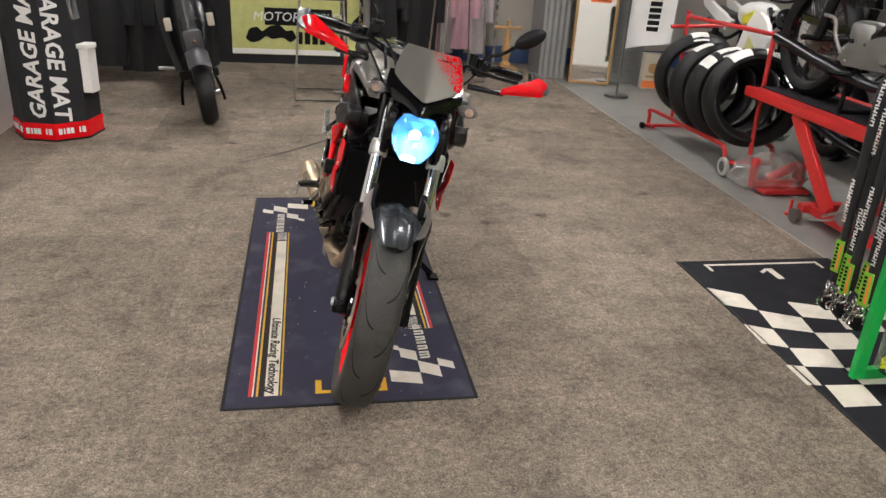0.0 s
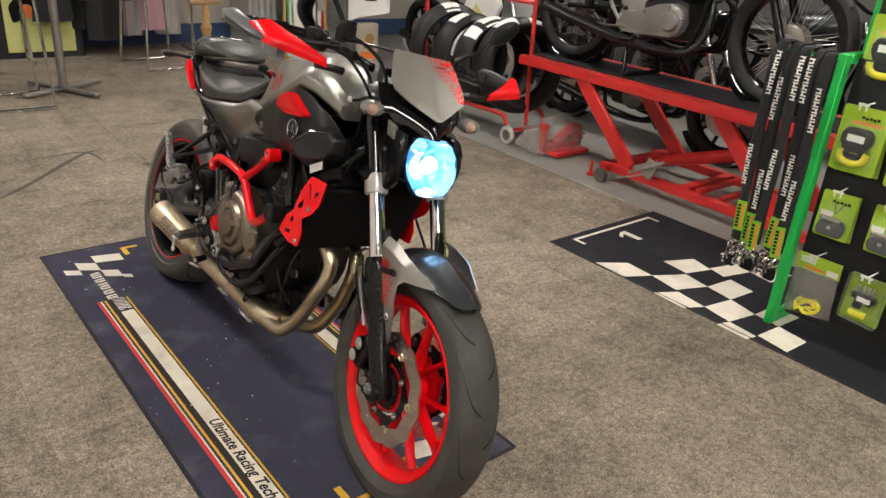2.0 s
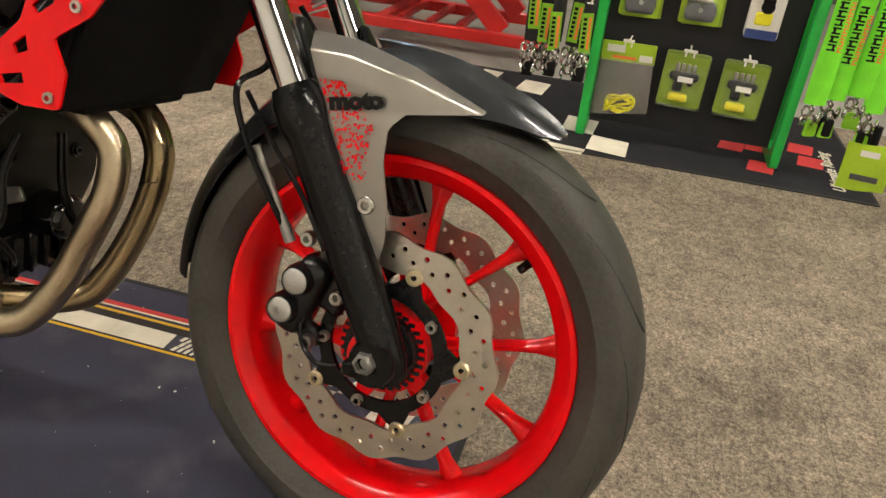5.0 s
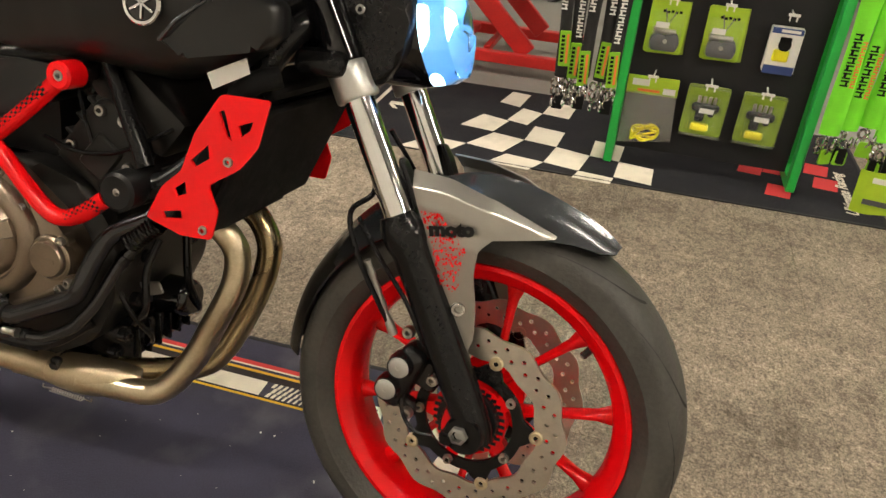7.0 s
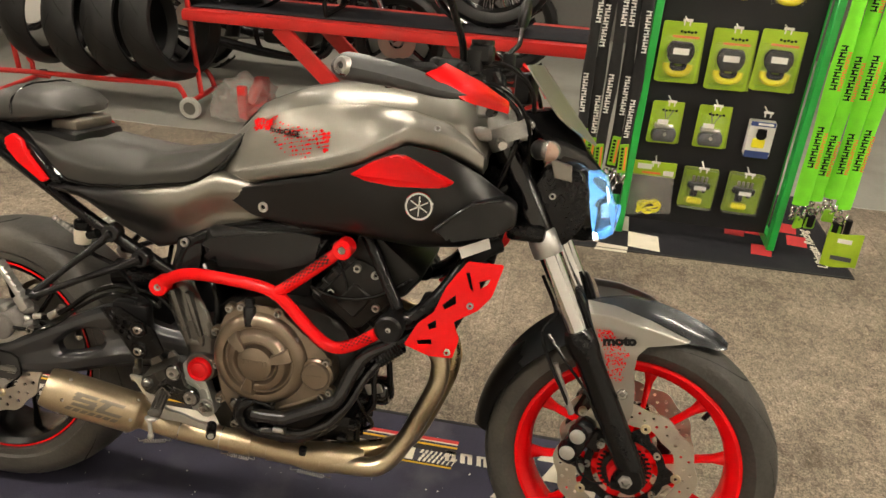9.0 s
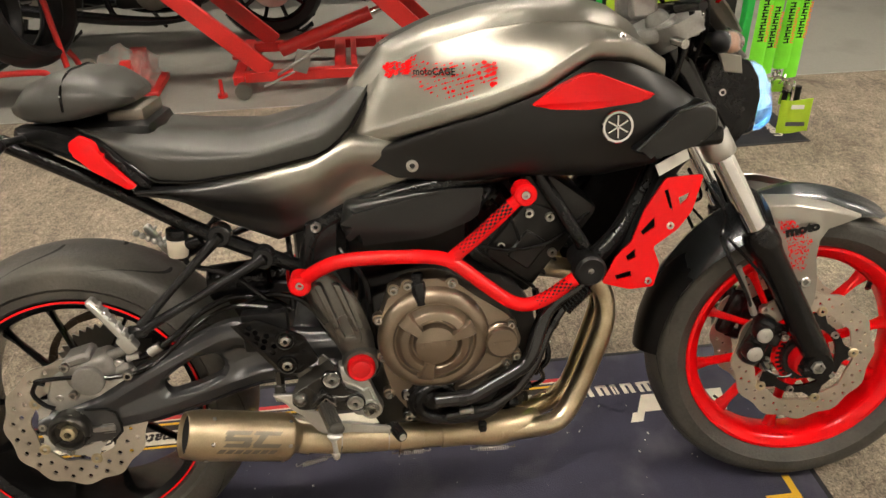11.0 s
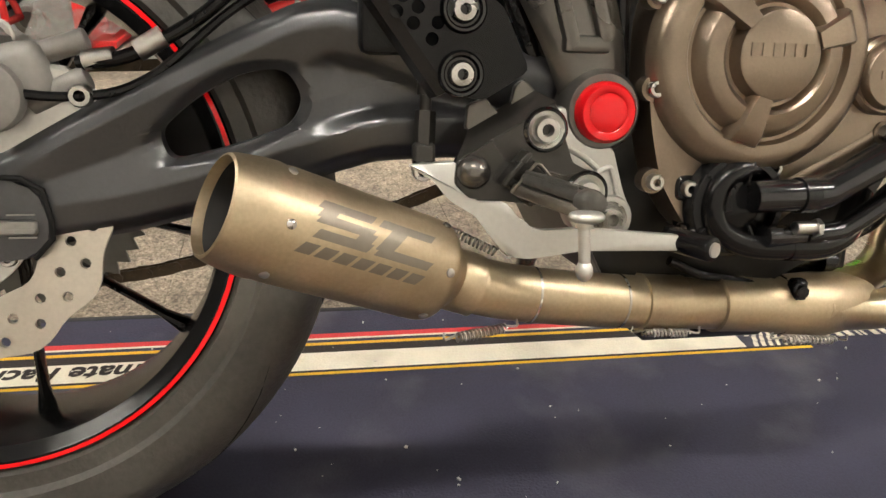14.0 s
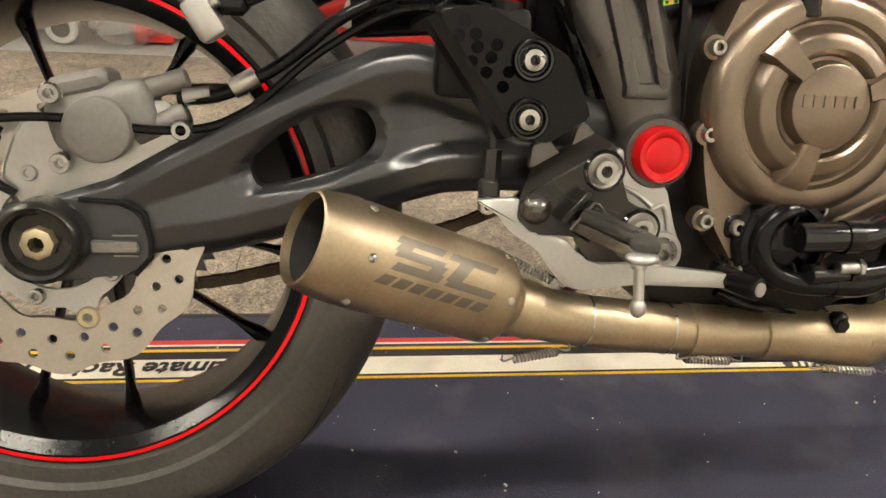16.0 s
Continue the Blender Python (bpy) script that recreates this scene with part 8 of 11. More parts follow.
    lathe(bm, [(0.0001, 0.0), (0.030, 0.0), (0.034, 0.004), (0.034, 0.10), (0.026, 0.112), (0.018, 0.115), (0.018, 0.21)], Matrix.Translation((-1.145, -0.02, 0.522)) @ frame_to((1, 0, 0.07)), 28)
    bp("shock_body", bm, "blacksatin", "black shock absorber body")

def footrests():
    # right rear-set: black heel plate with holes, bright lever hanger
    bm = bmesh.new()
    hp = round_poly([(-1.079, 0.508), (-1.044, 0.516), (-0.992, 0.490), (-0.970, 0.4775), (-0.948, 0.4306), (-0.963, 0.4205), (-0.985, 0.407), (-1.010, 0.413)], 0.006, 2)
    hs = []
    for x, z in ((-1.0309, 0.4846), (-1.0351, 0.4747), (-1.0386, 0.4632), (-1.0201, 0.4640), (-1.0244, 0.4522), (-1.0466, 0.4822), (-1.0509, 0.4712), (-1.0485, 0.4923), (-1.062, 0.4905), (-1.058, 0.502)):
        hs.append(ring_pts(x, z, 0.0050, 12)[::-1])
    slab(bm, hp, -0.182, -0.177, holes=hs)
    heel = bp("heel_plate", bm, "heelgloss", "gloss black drilled heel guard")
    # folded rear flange of the guard
    bm = bmesh.new()
    grid_surf(bm, [[(-1.079, -0.1815, 0.508), (-1.0105, -0.1815, 0.414)], [(-1.087, -0.176, 0.503), (-1.019, -0.176, 0.410)], [(-1.090, -0.164, 0.500), (-1.023, -0.164, 0.408)]])
    thicken(bm, 0.003)
    bp("folded_edge", bm, "blackmetal", parent=heel)
    for x, z in ((-1.001, 0.474), (-1.002, 0.427)):
        bm = bmesh.new()
        lathe(bm, [(0.0001, 0.001), (0.0125, 0.001), (0.0140, 0.0045), (0.0160, 0.0050), (0.0178, 0.0015), (0.0178, -0.004)], at(x, z, -0.182), 32)
        ws = bp("washer", bm, "blackgloss", "black cup washer", heel)
        bm = bmesh.new()
        lathe(bm, [(0.0001, 0.0005), (0.0036, 0.0005), (0.0042, 0.0085), (0.0085, 0.0075), (0.0102, 0.005), (0.0106, 0.0)], at(x, z, -0.182), 24)
        bp("heel_bolt", bm, "steel", "steel button bolt", ws)
    # hanger: flat face, broad top chamfer, notched back plate
    bm = bmesh.new()
    slab(bm, round_poly([(-1.002, 0.361), (-0.9235, 0.4075), (-0.9174, 0.395), (-0.916, 0.3848), (-0.9078, 0.3577), (-0.8878, 0.350), (-0.880, 0.337), (-0.883, 0.322), (-0.8965, 0.318), (-0.962, 0.328), (-0.990, 0.329), (-1.004, 0.342)], 0.004, 2), -0.176, -0.160, bevel=0.0012)
    hang = bp("footrest_hanger", bm, "hangergrey", "dark grey anodised footrest hanger")
    bm = bmesh.new()
    grid_surf(bm, [[(-1.003, -0.1755, 0.3605), (-0.9235, -0.1755, 0.4075)], [(-0.987, -0.153, 0.387), (-0.9365, -0.153, 0.4165)]])
    thicken(bm, 0.006)
    bp("chamfer", bm, "hangerpale", "machined chamfer in the lit hanger tone", hang)
    bm = bmesh.new()
    slab(bm, round_poly([(-0.992, 0.383), (-0.9900, 0.4035), (-0.9748, 0.4087), (-0.9665, 0.3960), (-0.9600, 0.3950), (-0.9545, 0.4021), (-0.9515, 0.419), (-0.9435, 0.4243), (-0.930, 0.410), (-0.94, 0.38)], 0.003, 2), -0.156, -0.148, bevel=0.001)
    bp("back_plate", bm, "castgrey", parent=hang)
    # pocket edge on the face, a thin bead in the lit hanger tone
    bm = bmesh.new()
    tube(bm, [(-0.957, -0.1766, 0.359), (-0.949, -0.1766, 0.3565), (-0.914, -0.1766, 0.348), (-0.898, -0.1766, 0.351)], 0.0012, 6, smooth=False)
    bp("pocket_edge", bm, "hangerpale", parent=hang)
    bm = bmesh.new()
    slab(bm, round_poly([(-0.920, 0.405), (-0.885, 0.395), (-0.868, 0.373), (-0.855, 0.331), (-0.842, 0.307), (-0.862, 0.290), (-0.900, 0.300), (-0.912, 0.345)], 0.008, 2), -0.162, -0.138, bevel=0.004, seg=2)
    alb = bp("alloy_bracket", bm, "alloywhite", "pale alloy footrest bracket")
    for pts in ([(-0.912, -0.163, 0.372), (-0.893, -0.163, 0.362), (-0.880, -0.163, 0.352)], [(-0.880, -0.163, 0.349), (-0.868, -0.163, 0.352), (-0.861, -0.163, 0.330)]):
        bm = bmesh.new()
        tube(bm, pts, 0.0026, 8)
        bp("cast_rib", bm, "alloywhite", parent=alb)
    bm = bmesh.new()
    lathe(bm, [(0.0155, 0.003), (0.0190, 0.003), (0.0205, 0.0), (0.0205, -0.012)], at(-0.8665, 0.3095, -0.1625), 32)
    bp("bolt_boss", bm, "alloywhite", parent=alb)
    for x, z, y in ((-0.931, 0.3852, -0.176), (-0.8937, 0.3345, -0.176), (-0.8665, 0.3095, -0.164)):
        bm = bmesh.new()
        lathe(bm, [(0.0001, -0.001), (0.0042, -0.001), (0.0050, 0.008), (0.0092, 0.008), (0.0105, 0.005), (0.0112, 0.0005), (0.0150, 0.002), (0.0155, -0.003)], at(x, z, y), 28)
        bp("hanger_bolt", bm, "steel", "steel hanger bolt", hang)
    for x, z in ((-0.931, 0.3852), (-0.8937, 0.3345)):
        bm = bmesh.new()
        lathe(bm, [(0.0150, 0.0035), (0.0165, 0.0038), (0.0182, 0.0020), (0.0185, -0.004)], at(x, z, -0.176), 32)
        bp("bolt_collar", bm, "blackgloss", "black collar round the bolt", hang)
    bm = bmesh.new()
    lathe(bm, [(0.0001, 0.013), (0.003, 0.013), (0.010, 0.008), (0.0135, 0.002), (0.0135, -0.002)], at(-0.9885, 0.3515, -0.176), 24)
    bp("pivot_nut", bm, "castgrey", "dark polished domed nut", hang)
    # foot peg, folding, with the small feeler bolt below
    p0, p1 = Vector((-0.948, -0.182, 0.3465)), Vector((-0.9225, -0.268, 0.3420))
    g = Matrix.Translation(p0) @ frame_to(p1 - p0)
    up = g.inverted().to_3x3() @ Vector((0.25, 0, 1))
    g = g @ Matrix.Rotation(math.atan2(up.y, up.x), 4, "Z")
    # local: z along the peg, x up
    bm = bmesh.new()
    box(bm, -0.009, 0, 0.044, 0.010, 0.024, 0.088, g, bevel=0.004, seg=2)
    peg = bp("foot_peg", bm, "oldalloy", "alloy rider foot peg with black rubber")
    bm = bmesh.new()
    box(bm, 0.001, 0, 0.048, 0.010, 0.023, 0.080, g, bevel=0.004, seg=2)
    for y in (-0.0085, -0.0028, 0.0028, 0.0085):
        box(bm, 0.0062, y, 0.044, 0.004, 0.0032, 0.066, g, bevel=0.001)
    bmesh.ops.create_uvsphere(bm, u_segments=20, v_segments=12, radius=0.0135, matrix=g @ Matrix.Translation((-0.001, 0, 0.084)) @ Matrix.Diagonal((0.74, 1.0, 0.72, 1)))
    bp("peg_rubber", bm, "rubber", "ribbed grey-black peg rubber", peg)
    bm = bmesh.new()
    bmesh.ops.create_uvsphere(bm, u_segments=18, v_segments=10, radius=0.0125, matrix=Matrix.Translation((-0.9285, -0.268, 0.3325)) @ Matrix.Diagonal((1.05, 0.9, 0.45, 1)))
    bp("peg_cap", bm, "alloywhite", "pale peg end", peg)
    bm = bmesh.new()
    cyl(bm, (-0.931, -0.270, 0.331), (-0.929, -0.271, 0.299), 0.0042, seg=12)
    cyl(bm, (-0.931, -0.270, 0.331), (-0.931, -0.270, 0.325), 0.0062, seg=12, bevel=0.001)
    bmesh.ops.create_uvsphere(bm, u_segments=12, v_segments=8, radius=0.0064, matrix=Matrix.Translation((-0.929, -0.271, 0.2945)) @ Matrix.Diagonal((1, 1, 1.25, 1)))
    bp("feeler_bolt", bm, "alloywhite", "pale feeler bolt", peg)
    # clevis: dark block set askew on the hanger, with a thin spring round its top
    ck = Matrix.Translation((-0.9480, -0.184, 0.3470)) @ Matrix.Rotation(radians(40), 4, "Y")
    bm = bmesh.new()
    box(bm, -0.0135, 0, 0.0, 0.005, 0.020, 0.034, ck, bevel=0.0012)
    box(bm, 0.0135, 0, 0.0, 0.005, 0.020, 0.030, ck, bevel=0.0012)
    box(bm, 0, 0.004, 0.0, 0.024, 0.010, 0.030, ck, bevel=0.002)
    bp("peg_clevis", bm, "hangergrey", "dark peg clevis", peg)
    bm = bmesh.new()
    tube(bm, [(-0.963, -0.196, 0.338), (-0.9445, -0.198, 0.361), (-0.9405, -0.198, 0.360), (-0.926, -0.198, 0.344)], 0.0012, 6, smooth=False)
    bp("return_spring", bm, "oldalloy", "thin steel return spring", peg)
    # brake pedal: pale forged lever with a rubber tip
    bm = bmesh.new()
    slab(bm, round_poly([(-1.040, 0.3555), (-1.002, 0.3600), (-0.9895, 0.3281), (-0.9629, 0.3283), (-0.9492, 0.3110), (-0.9358, 0.3065), (-0.9049, 0.3098), (-0.8302, 0.3076), (-0.8293, 0.2952), (-0.9042, 0.2916), (-0.9442, 0.2828), (-0.9599, 0.2840), (-0.9713, 0.2970), (-0.985, 0.3155), (-1.0074, 0.3288), (-1.0177, 0.3426)], 0.005, 3), -0.004, 0.004, bevel=0.0018, seg=2)
    for v in bm.verts:
        v.co.y += interp(v.co.x, [-1.05, -1.0, -0.83], [-0.156, -0.168, -0.222])
    ped = bp("brake_pedal", bm, "alloywhite", "pale alloy rear brake pedal")
    bm = bmesh.new()
    cyl(bm, (-0.832, -0.208, 0.3015), (-0.816, -0.246, 0.3005), 0.0102, seg=16, bevel=0.002)
    bp("pedal_tip", bm, "hose", "black ribbed pedal tip", ped)
    bm = bmesh.new()
    cyl(bm, (-0.816, -0.246, 0.3005), (-0.8153, -0.2475, 0.3005), 0.006, seg=12)
    bp("tip_screw", bm, "alloywhite", parent=ped)
    # master cylinder rod
    bm = bmesh.new()
    cyl(bm, (-1.025, -0.150, 0.352), (-1.022, -0.146, 0.44), 0.0048, seg=12)
    cyl(bm, (-1.024, -0.149, 0.368), (-1.023, -0.148, 0.398), 0.0085, seg=6)
    cyl(bm, (-1.023, -0.147, 0.41), (-1.022, -0.146, 0.43), 0.0075, seg=12)
    box(bm, -1.025, -0.151, 0.358, 0.018, 0.014, 0.03, bevel=0.003)
    bp("push_rod", bm, "hangergrey", "dark grey master cylinder push rod")
    bm = bmesh.new()
    bolt(bm, (-1.027, -0.158, 0.350), (0, -1, 0), 0.008, 0.006)
    bp("rod_bolt", bm, "steel")
    bm = bmesh.new()
    cyl(bm, (-1.022, -0.146, 0.43), (-1.016, -0.143, 0.52), 0.013, seg=16)
    # Added black block, so nothing bright shows through the heel guard's holes.
    box(bm, -1.036, -0.143, 0.478, 0.080, 0.03, 0.075, bevel=0.008, seg=2)
    bp("master_cylinder", bm, "blackplastic", "black rear master cylinder with an added backing block")
    # passenger peg hanger: two black arms to one point
    for mir in (False, True):
        bm = bmesh.new()
        tube(bm, [(-1.096, -0.112, 0.645), (-1.115, -0.118, 0.628), (-1.18, -0.145, 0.568), (-1.235, -0.170, 0.517)], [0.0150, 0.0092, 0.0068, 0.0088], 12)
        tube(bm, [(-1.028, -0.118, 0.601), (-1.050, -0.124, 0.591), (-1.14, -0.150, 0.552), (-1.228, -0.172, 0.512)], [0.0150, 0.0092, 0.0068, 0.0088], 12)
        box(bm, -1.24, -0.172, 0.509, 0.035, 0.016, 0.022, bevel=0.006)
        ph = bp("passenger_hanger", bm, "blackmetal", "black passenger footrest hanger", mirror=mir)
        for x, y, z in ((-1.096, -0.108, 0.646), (-1.028, -0.113, 0.602)):
            bm = bmesh.new()
            lathe(bm, [(0.006, 0.010), (0.0085, 0.0145), (0.0165, 0.0145), (0.0195, 0.011), (0.0195, -0.012)], at(x, z, y), 24)
            lathe(bm, [(0.0001, 0.008), (0.006, 0.008), (0.006, 0.010)], at(x, z, y), 16)
            bp("hanger_boss", bm, "blackmetal", parent=ph, mirror=mir)
        bm = bmesh.new()
        f = Matrix.Translation((-1.273, -0.182, 0.531)) @ Matrix.Rotation(radians(58), 4, "Y")
        box(bm, 0, 0, 0, 0.112, 0.022, 0.014, f, bevel=0.004)
        box(bm, 0.040, 0, -0.004, 0.034, 0.024, 0.022, f, bevel=0.005, seg=2)
        for k in range(6):
            box(bm, -0.04 + k * 0.015, -0.004, 0.009, 0.006, 0.018, 0.006, f, bevel=0.0015)
        bp("passenger_peg", bm, "alloywhite", "pale alloy passenger peg, folded up", ph, mirror=mir)
    # brake fluid reservoir
    bm = bmesh.new()
    cyl(bm, (-1.172, -0.100, 0.610), (-1.168, -0.100, 0.642), 0.0165, 0.0185, 22, bevel=0.003)
    res = bp("fluid_reservoir", bm, "resplastic", "translucent rear brake fluid reservoir")
    bm = bmesh.new()
    cyl(bm, (-1.168, -0.100, 0.642), (-1.1665, -0.100, 0.660), 0.019, seg=22, bevel=0.002)
    bp("lid", bm, "hose", "black reservoir lid", res)
    bm = bmesh.new()
    cyl(bm, (-1.152, -0.105, 0.632), (-1.128, -0.110, 0.640), 0.010, seg=12)
    tube(bm, [(-1.168, -0.1, 0.612), (-1.15, -0.1, 0.59), (-1.09, -0.105, 0.57), (-1.03, -0.13, 0.53)], 0.005, 8)
    bp("reservoir_hose", bm, "hose", "black reservoir hose", res)
    bm = bmesh.new()
    for k in range(6):
        p = Vector((-1.19, -0.095, 0.628)).lerp(Vector((-1.235, -0.095, 0.655)), k / 5)
        bmesh.ops.create_uvsphere(bm, u_segments=8, v_segments=6, radius=0.006, matrix=Matrix.Translation(p))
    bp("spare_hook", bm, "alloy", "small alloy chain hook")
    # side stand on the left, down
    bm = bmesh.new()
    tube(bm, [(-0.83, 0.12, 0.26), (-0.82, 0.22, 0.17), (-0.80, 0.335, 0.085)], [0.015, 0.013, 0.012], 12)
    box(bm, -0.80, 0.345, 0.076, 0.06, 0.05, 0.01, pose(0, 0, 0, 0, 0, 0), bevel=0.003)
    bp("side_stand", bm, "blacksatin", "black side stand, swung down")
    # clutter between engine and swingarm: loom, cables, springs
    bm = bmesh.new()
    for pts, r in (([(-0.99, -0.09, 0.60), (-0.96, -0.115, 0.52), (-0.93, -0.12, 0.45), (-0.90, -0.11, 0.38)], 0.007),
                   ([(-0.99, -0.06, 0.63), (-0.985, -0.10, 0.56), (-0.99, -0.12, 0.50)], 0.005),
                   ([(-1.09, -0.09, 0.50), (-1.03, -0.125, 0.535), (-0.98, -0.135, 0.53), (-0.95, -0.13, 0.50)], 0.005),
                   ([(-0.90, -0.10, 0.60), (-0.86, -0.13, 0.55), (-0.855, -0.135, 0.48), (-0.85, -0.13, 0.40)], 0.006)):
        tube(bm, pts, r, 8)
    bp("wiring_loom", bm, "hose", "black wiring loom")
    bm = bmesh.new()
    box(bm, -0.93, 0.0, 0.56, 0.10, 0.16, 0.16, bevel=0.02, seg=2)
    box(bm, -0.78, 0.0, 0.62, 0.22, 0.18, 0.14, bevel=0.02, seg=2)
    bp("inner_box", bm, "blackplastic", "black inner electrics box")

chassis()
engine()
radiator()
exhaust()
swingarm()
footrests()

# ---- display stand with locks ----
def stand():
    X, YA, YB = 1.81, 1.885, 1.268
    root = empty("display_stand", pose(0, 0, 0), "bright green metal display stand with a black panel", "display stand")
    for y in (YA, YB):
        bm = bmesh.new()
        box(bm, X, y, 0.52, 0.045, 0.03, 1.03, bevel=0.003)
        part("post", bm, "green", root, "green square-tube post")
        bm = bmesh.new()
        box(bm, X + 0.20, y, 0.024, 0.36, 0.03, 0.04, bevel=0.003)
        part("foot", bm, "green", root, "green foot rail")
        bm = bmesh.new()
        box(bm, X + 0.085, y, 1.018, 0.125, 0.03, 0.034, bevel=0.003)
        part("top_arm", bm, "green", root, "green top arm")
        bm = bmesh.new()
        box(bm, X + 0.16, y, 0.98, 0.03, 0.03, 1.92, bevel=0.003)
        part("rear_post", bm, "green", root, "green rear upright")
    bm = bmesh.new()
    box(bm, X + 0.075, (YA + YB) / 2, 0.53, 0.018, YA - YB - 0.032, 0.98, bevel=0.002)
    part("panel", bm, "panel", root, "black lower display panel")
    bm = bmesh.new()
    box(bm, X + 0.125, (YA + YB) / 2, 1.48, 0.018, YA - YB - 0.032, 0.92, bevel=0.002)
    part("panel", bm, "panel", root, "black upper display panel")
    return X
SX = stand()

def packet(kind):
    """A hanging retail packet; front faces -x, hung from a hook at its top."""
    w, h = {"lock": (0.135, 0.195), "disc": (0.105, 0.150), "mini": (0.100, 0.155), "box": (0.085, 0.145), "bag": (0.150, 0.205)}[kind]
    names = {"lock": "lime green carded cable lock in a clear blister on a hook", "disc": "lime green carded grey disc lock on a hook",
             "mini": "lime green card in a black-edged blister with yellow lock", "box": "white and navy boxed lock with yellow body", "bag": "clear bag with lime header card and yellow cord inside"}
    e = empty("lock_packet", pose(0, 0, 0), names[kind], "lock packet", "lock packets on the stand")
    bm = bmesh.new()
    if kind == "bag":
        box(bm, 0, 0, -0.028, 0.003, w, 0.056, bevel=0.001)
        part("header_card", bm, "lime", e)
        bm = bmesh.new()
        rows = []
        for u in np.linspace(0, 1, 9):
            z = -0.05 - 0.155 * u
            rows.append([(-0.003 - 0.014 * math.sin(math.pi * u) * math.cos(t) ** 2 * (1 if math.cos(t) > 0 else 0.4) * (1 if math.cos(t) > 0 else -1) - 0.002 * math.cos(3 * t + u * 6), 0.5 * w * (0.97 + 0.10 * u) * math.sin(t), z - 0.012 * u * math.sin(t)) for t in [2 * math.pi * q / 16 for q in range(16)]])
        grid_surf(bm, rows, closed=True)
        part("bag", bm, "plasticbag", e, "crinkled clear bag")
        bm = bmesh.new()
        pts = [(-0.008 + 0.004 * math.sin(5 * t), 0.040 * math.cos(t + 0.1 * t * t * 0.02), -0.172 + 0.020 * math.sin(t) + 0.006 * math.sin(2.3 * t)) for t in np.linspace(0, 26, 110)]
        tube(bm, pts, 0.0038, 6, n=1)
        part("cord", bm, "yellow", e, "coiled yellow cord")
        bm = bmesh.new()
        box(bm, -0.0025, 0.035, -0.020, 0.001, 0.050, 0.020)
        part("price_label", bm, "white", e)
        bm = bmesh.new()
        box(bm, -0.0025, -0.050, -0.040, 0.001, 0.036, 0.018)
        part("price_label", bm, "white", e)
        bm = bmesh.new()
        box(bm, -0.0025, 0.010, -0.043, 0.001, 0.065, 0.008)
        part("print_bar", bm, "orange", e)
    elif kind == "box":
        box(bm, 0, 0, -h / 2 - 0.02, 0.035, w, h - 0.02, bevel=0.002)
        part("carton", bm, "white", e)
        bm = bmesh.new()
        box(bm, -0.0182, 0, -h - 0.002, 0.001, w - 0.004, 0.024)
        part("print_band", bm, "blueprint", e, "navy printed band")
        bm = bmesh.new()
        box(bm, -0.0182, 0, -0.037, 0.001, w - 0.004, 0.016)
        part("print_band", bm, "blueprint", e, "navy printed band")
        bm = bmesh.new()
        cyl(bm, (-0.019, 0.0, -0.075), (-0.026, 0.0, -0.075), 0.017, seg=20)
        box(bm, -0.022, 0, -0.062, 0.008, 0.03, 0.018, bevel=0.002)
        part("lock_shackle", bm, "black", e)
        bm = bmesh.new()
        box(bm, -0.022, 0.004, -0.105, 0.010, 0.042, 0.034, bevel=0.004)
        part("lock_body", bm, "yellow", e, "yellow lock body")
        bm = bmesh.new()
        box(bm, -0.0188, -0.008, -0.037, 0.001, 0.05, 0.008)
        part("print_bar", bm, "white", e)
    else:
        card = "lime" if kind != "mini" else "olive"
        slab(bm, round_poly([(-w / 2, 0), (w / 2, 0), (w / 2, -h), (-w / 2, -h)], 0.008, 2), -0.0012, 0.0012)
        bmesh.ops.transform(bm, matrix=Matrix.Rotation(math.pi / 2, 4, "Z"), verts=bm.verts)
        part("card", bm, card, e, "lime green backing card", smooth=False)
        if kind == "mini":
            bm = bmesh.new()
            for s in (-1, 1):
                box(bm, -0.012, s * (w / 2 - 0.002), -h / 2, 0.026, 0.004, h, bevel=0.0015)
                box(bm, -0.012, 0, -h / 2 + s * (h / 2 - 0.002), 0.026, w - 0.008, 0.004, bevel=0.0015)
            part("blister_edge", bm, "blister", e, "clear blister rim")
        bm = bmesh.new()
        if kind == "lock":
            turn = Matrix.Rotation(math.pi / 2, 4, "Z")
            slab(bm, round_poly([(-0.036, -0.060), (0.036, -0.060), (0.044, -0.085), (0.040, -0.112), (0.026, -0.128), (-0.026, -0.128), (-0.040, -0.112), (-0.044, -0.085)], 0.014, 3), 0.003, 0.030, turn, bevel=0.006, seg=2)
            part("lock_body", bm, "black", e, "black lock body")
            bm = bmesh.new()
            tube(bm, [(-0.014, 0.037, -0.130), (-0.016, 0.034, -0.148), (-0.016, 0.016, -0.161), (-0.016, -0.016, -0.161), (-0.016, -0.034, -0.148), (-0.014, -0.037, -0.130)], 0.0115, 12)
            part("cable", bm, "yellow", e, "fat yellow cable loop")
            # Black loop stands for the shade inside the yellow cable.
            bm = bmesh.new()
            tube(bm, [(-0.015, 0.022, -0.128), (-0.017, 0.016, -0.143), (-0.017, -0.016, -0.143), (-0.015, -0.022, -0.128)], 0.0085, 10)
            part("cable_shade", bm, "black", e, "black loop for the shade inside the cable")
            bm = bmesh.new()
            box(bm, -0.0305, 0, -0.088, 0.001, 0.050, 0.020)
            part("price_label", bm, "white", e)
            bm = bmesh.new()
            box(bm, -0.002, -0.01, -0.047, 0.001, 0.085, 0.008)
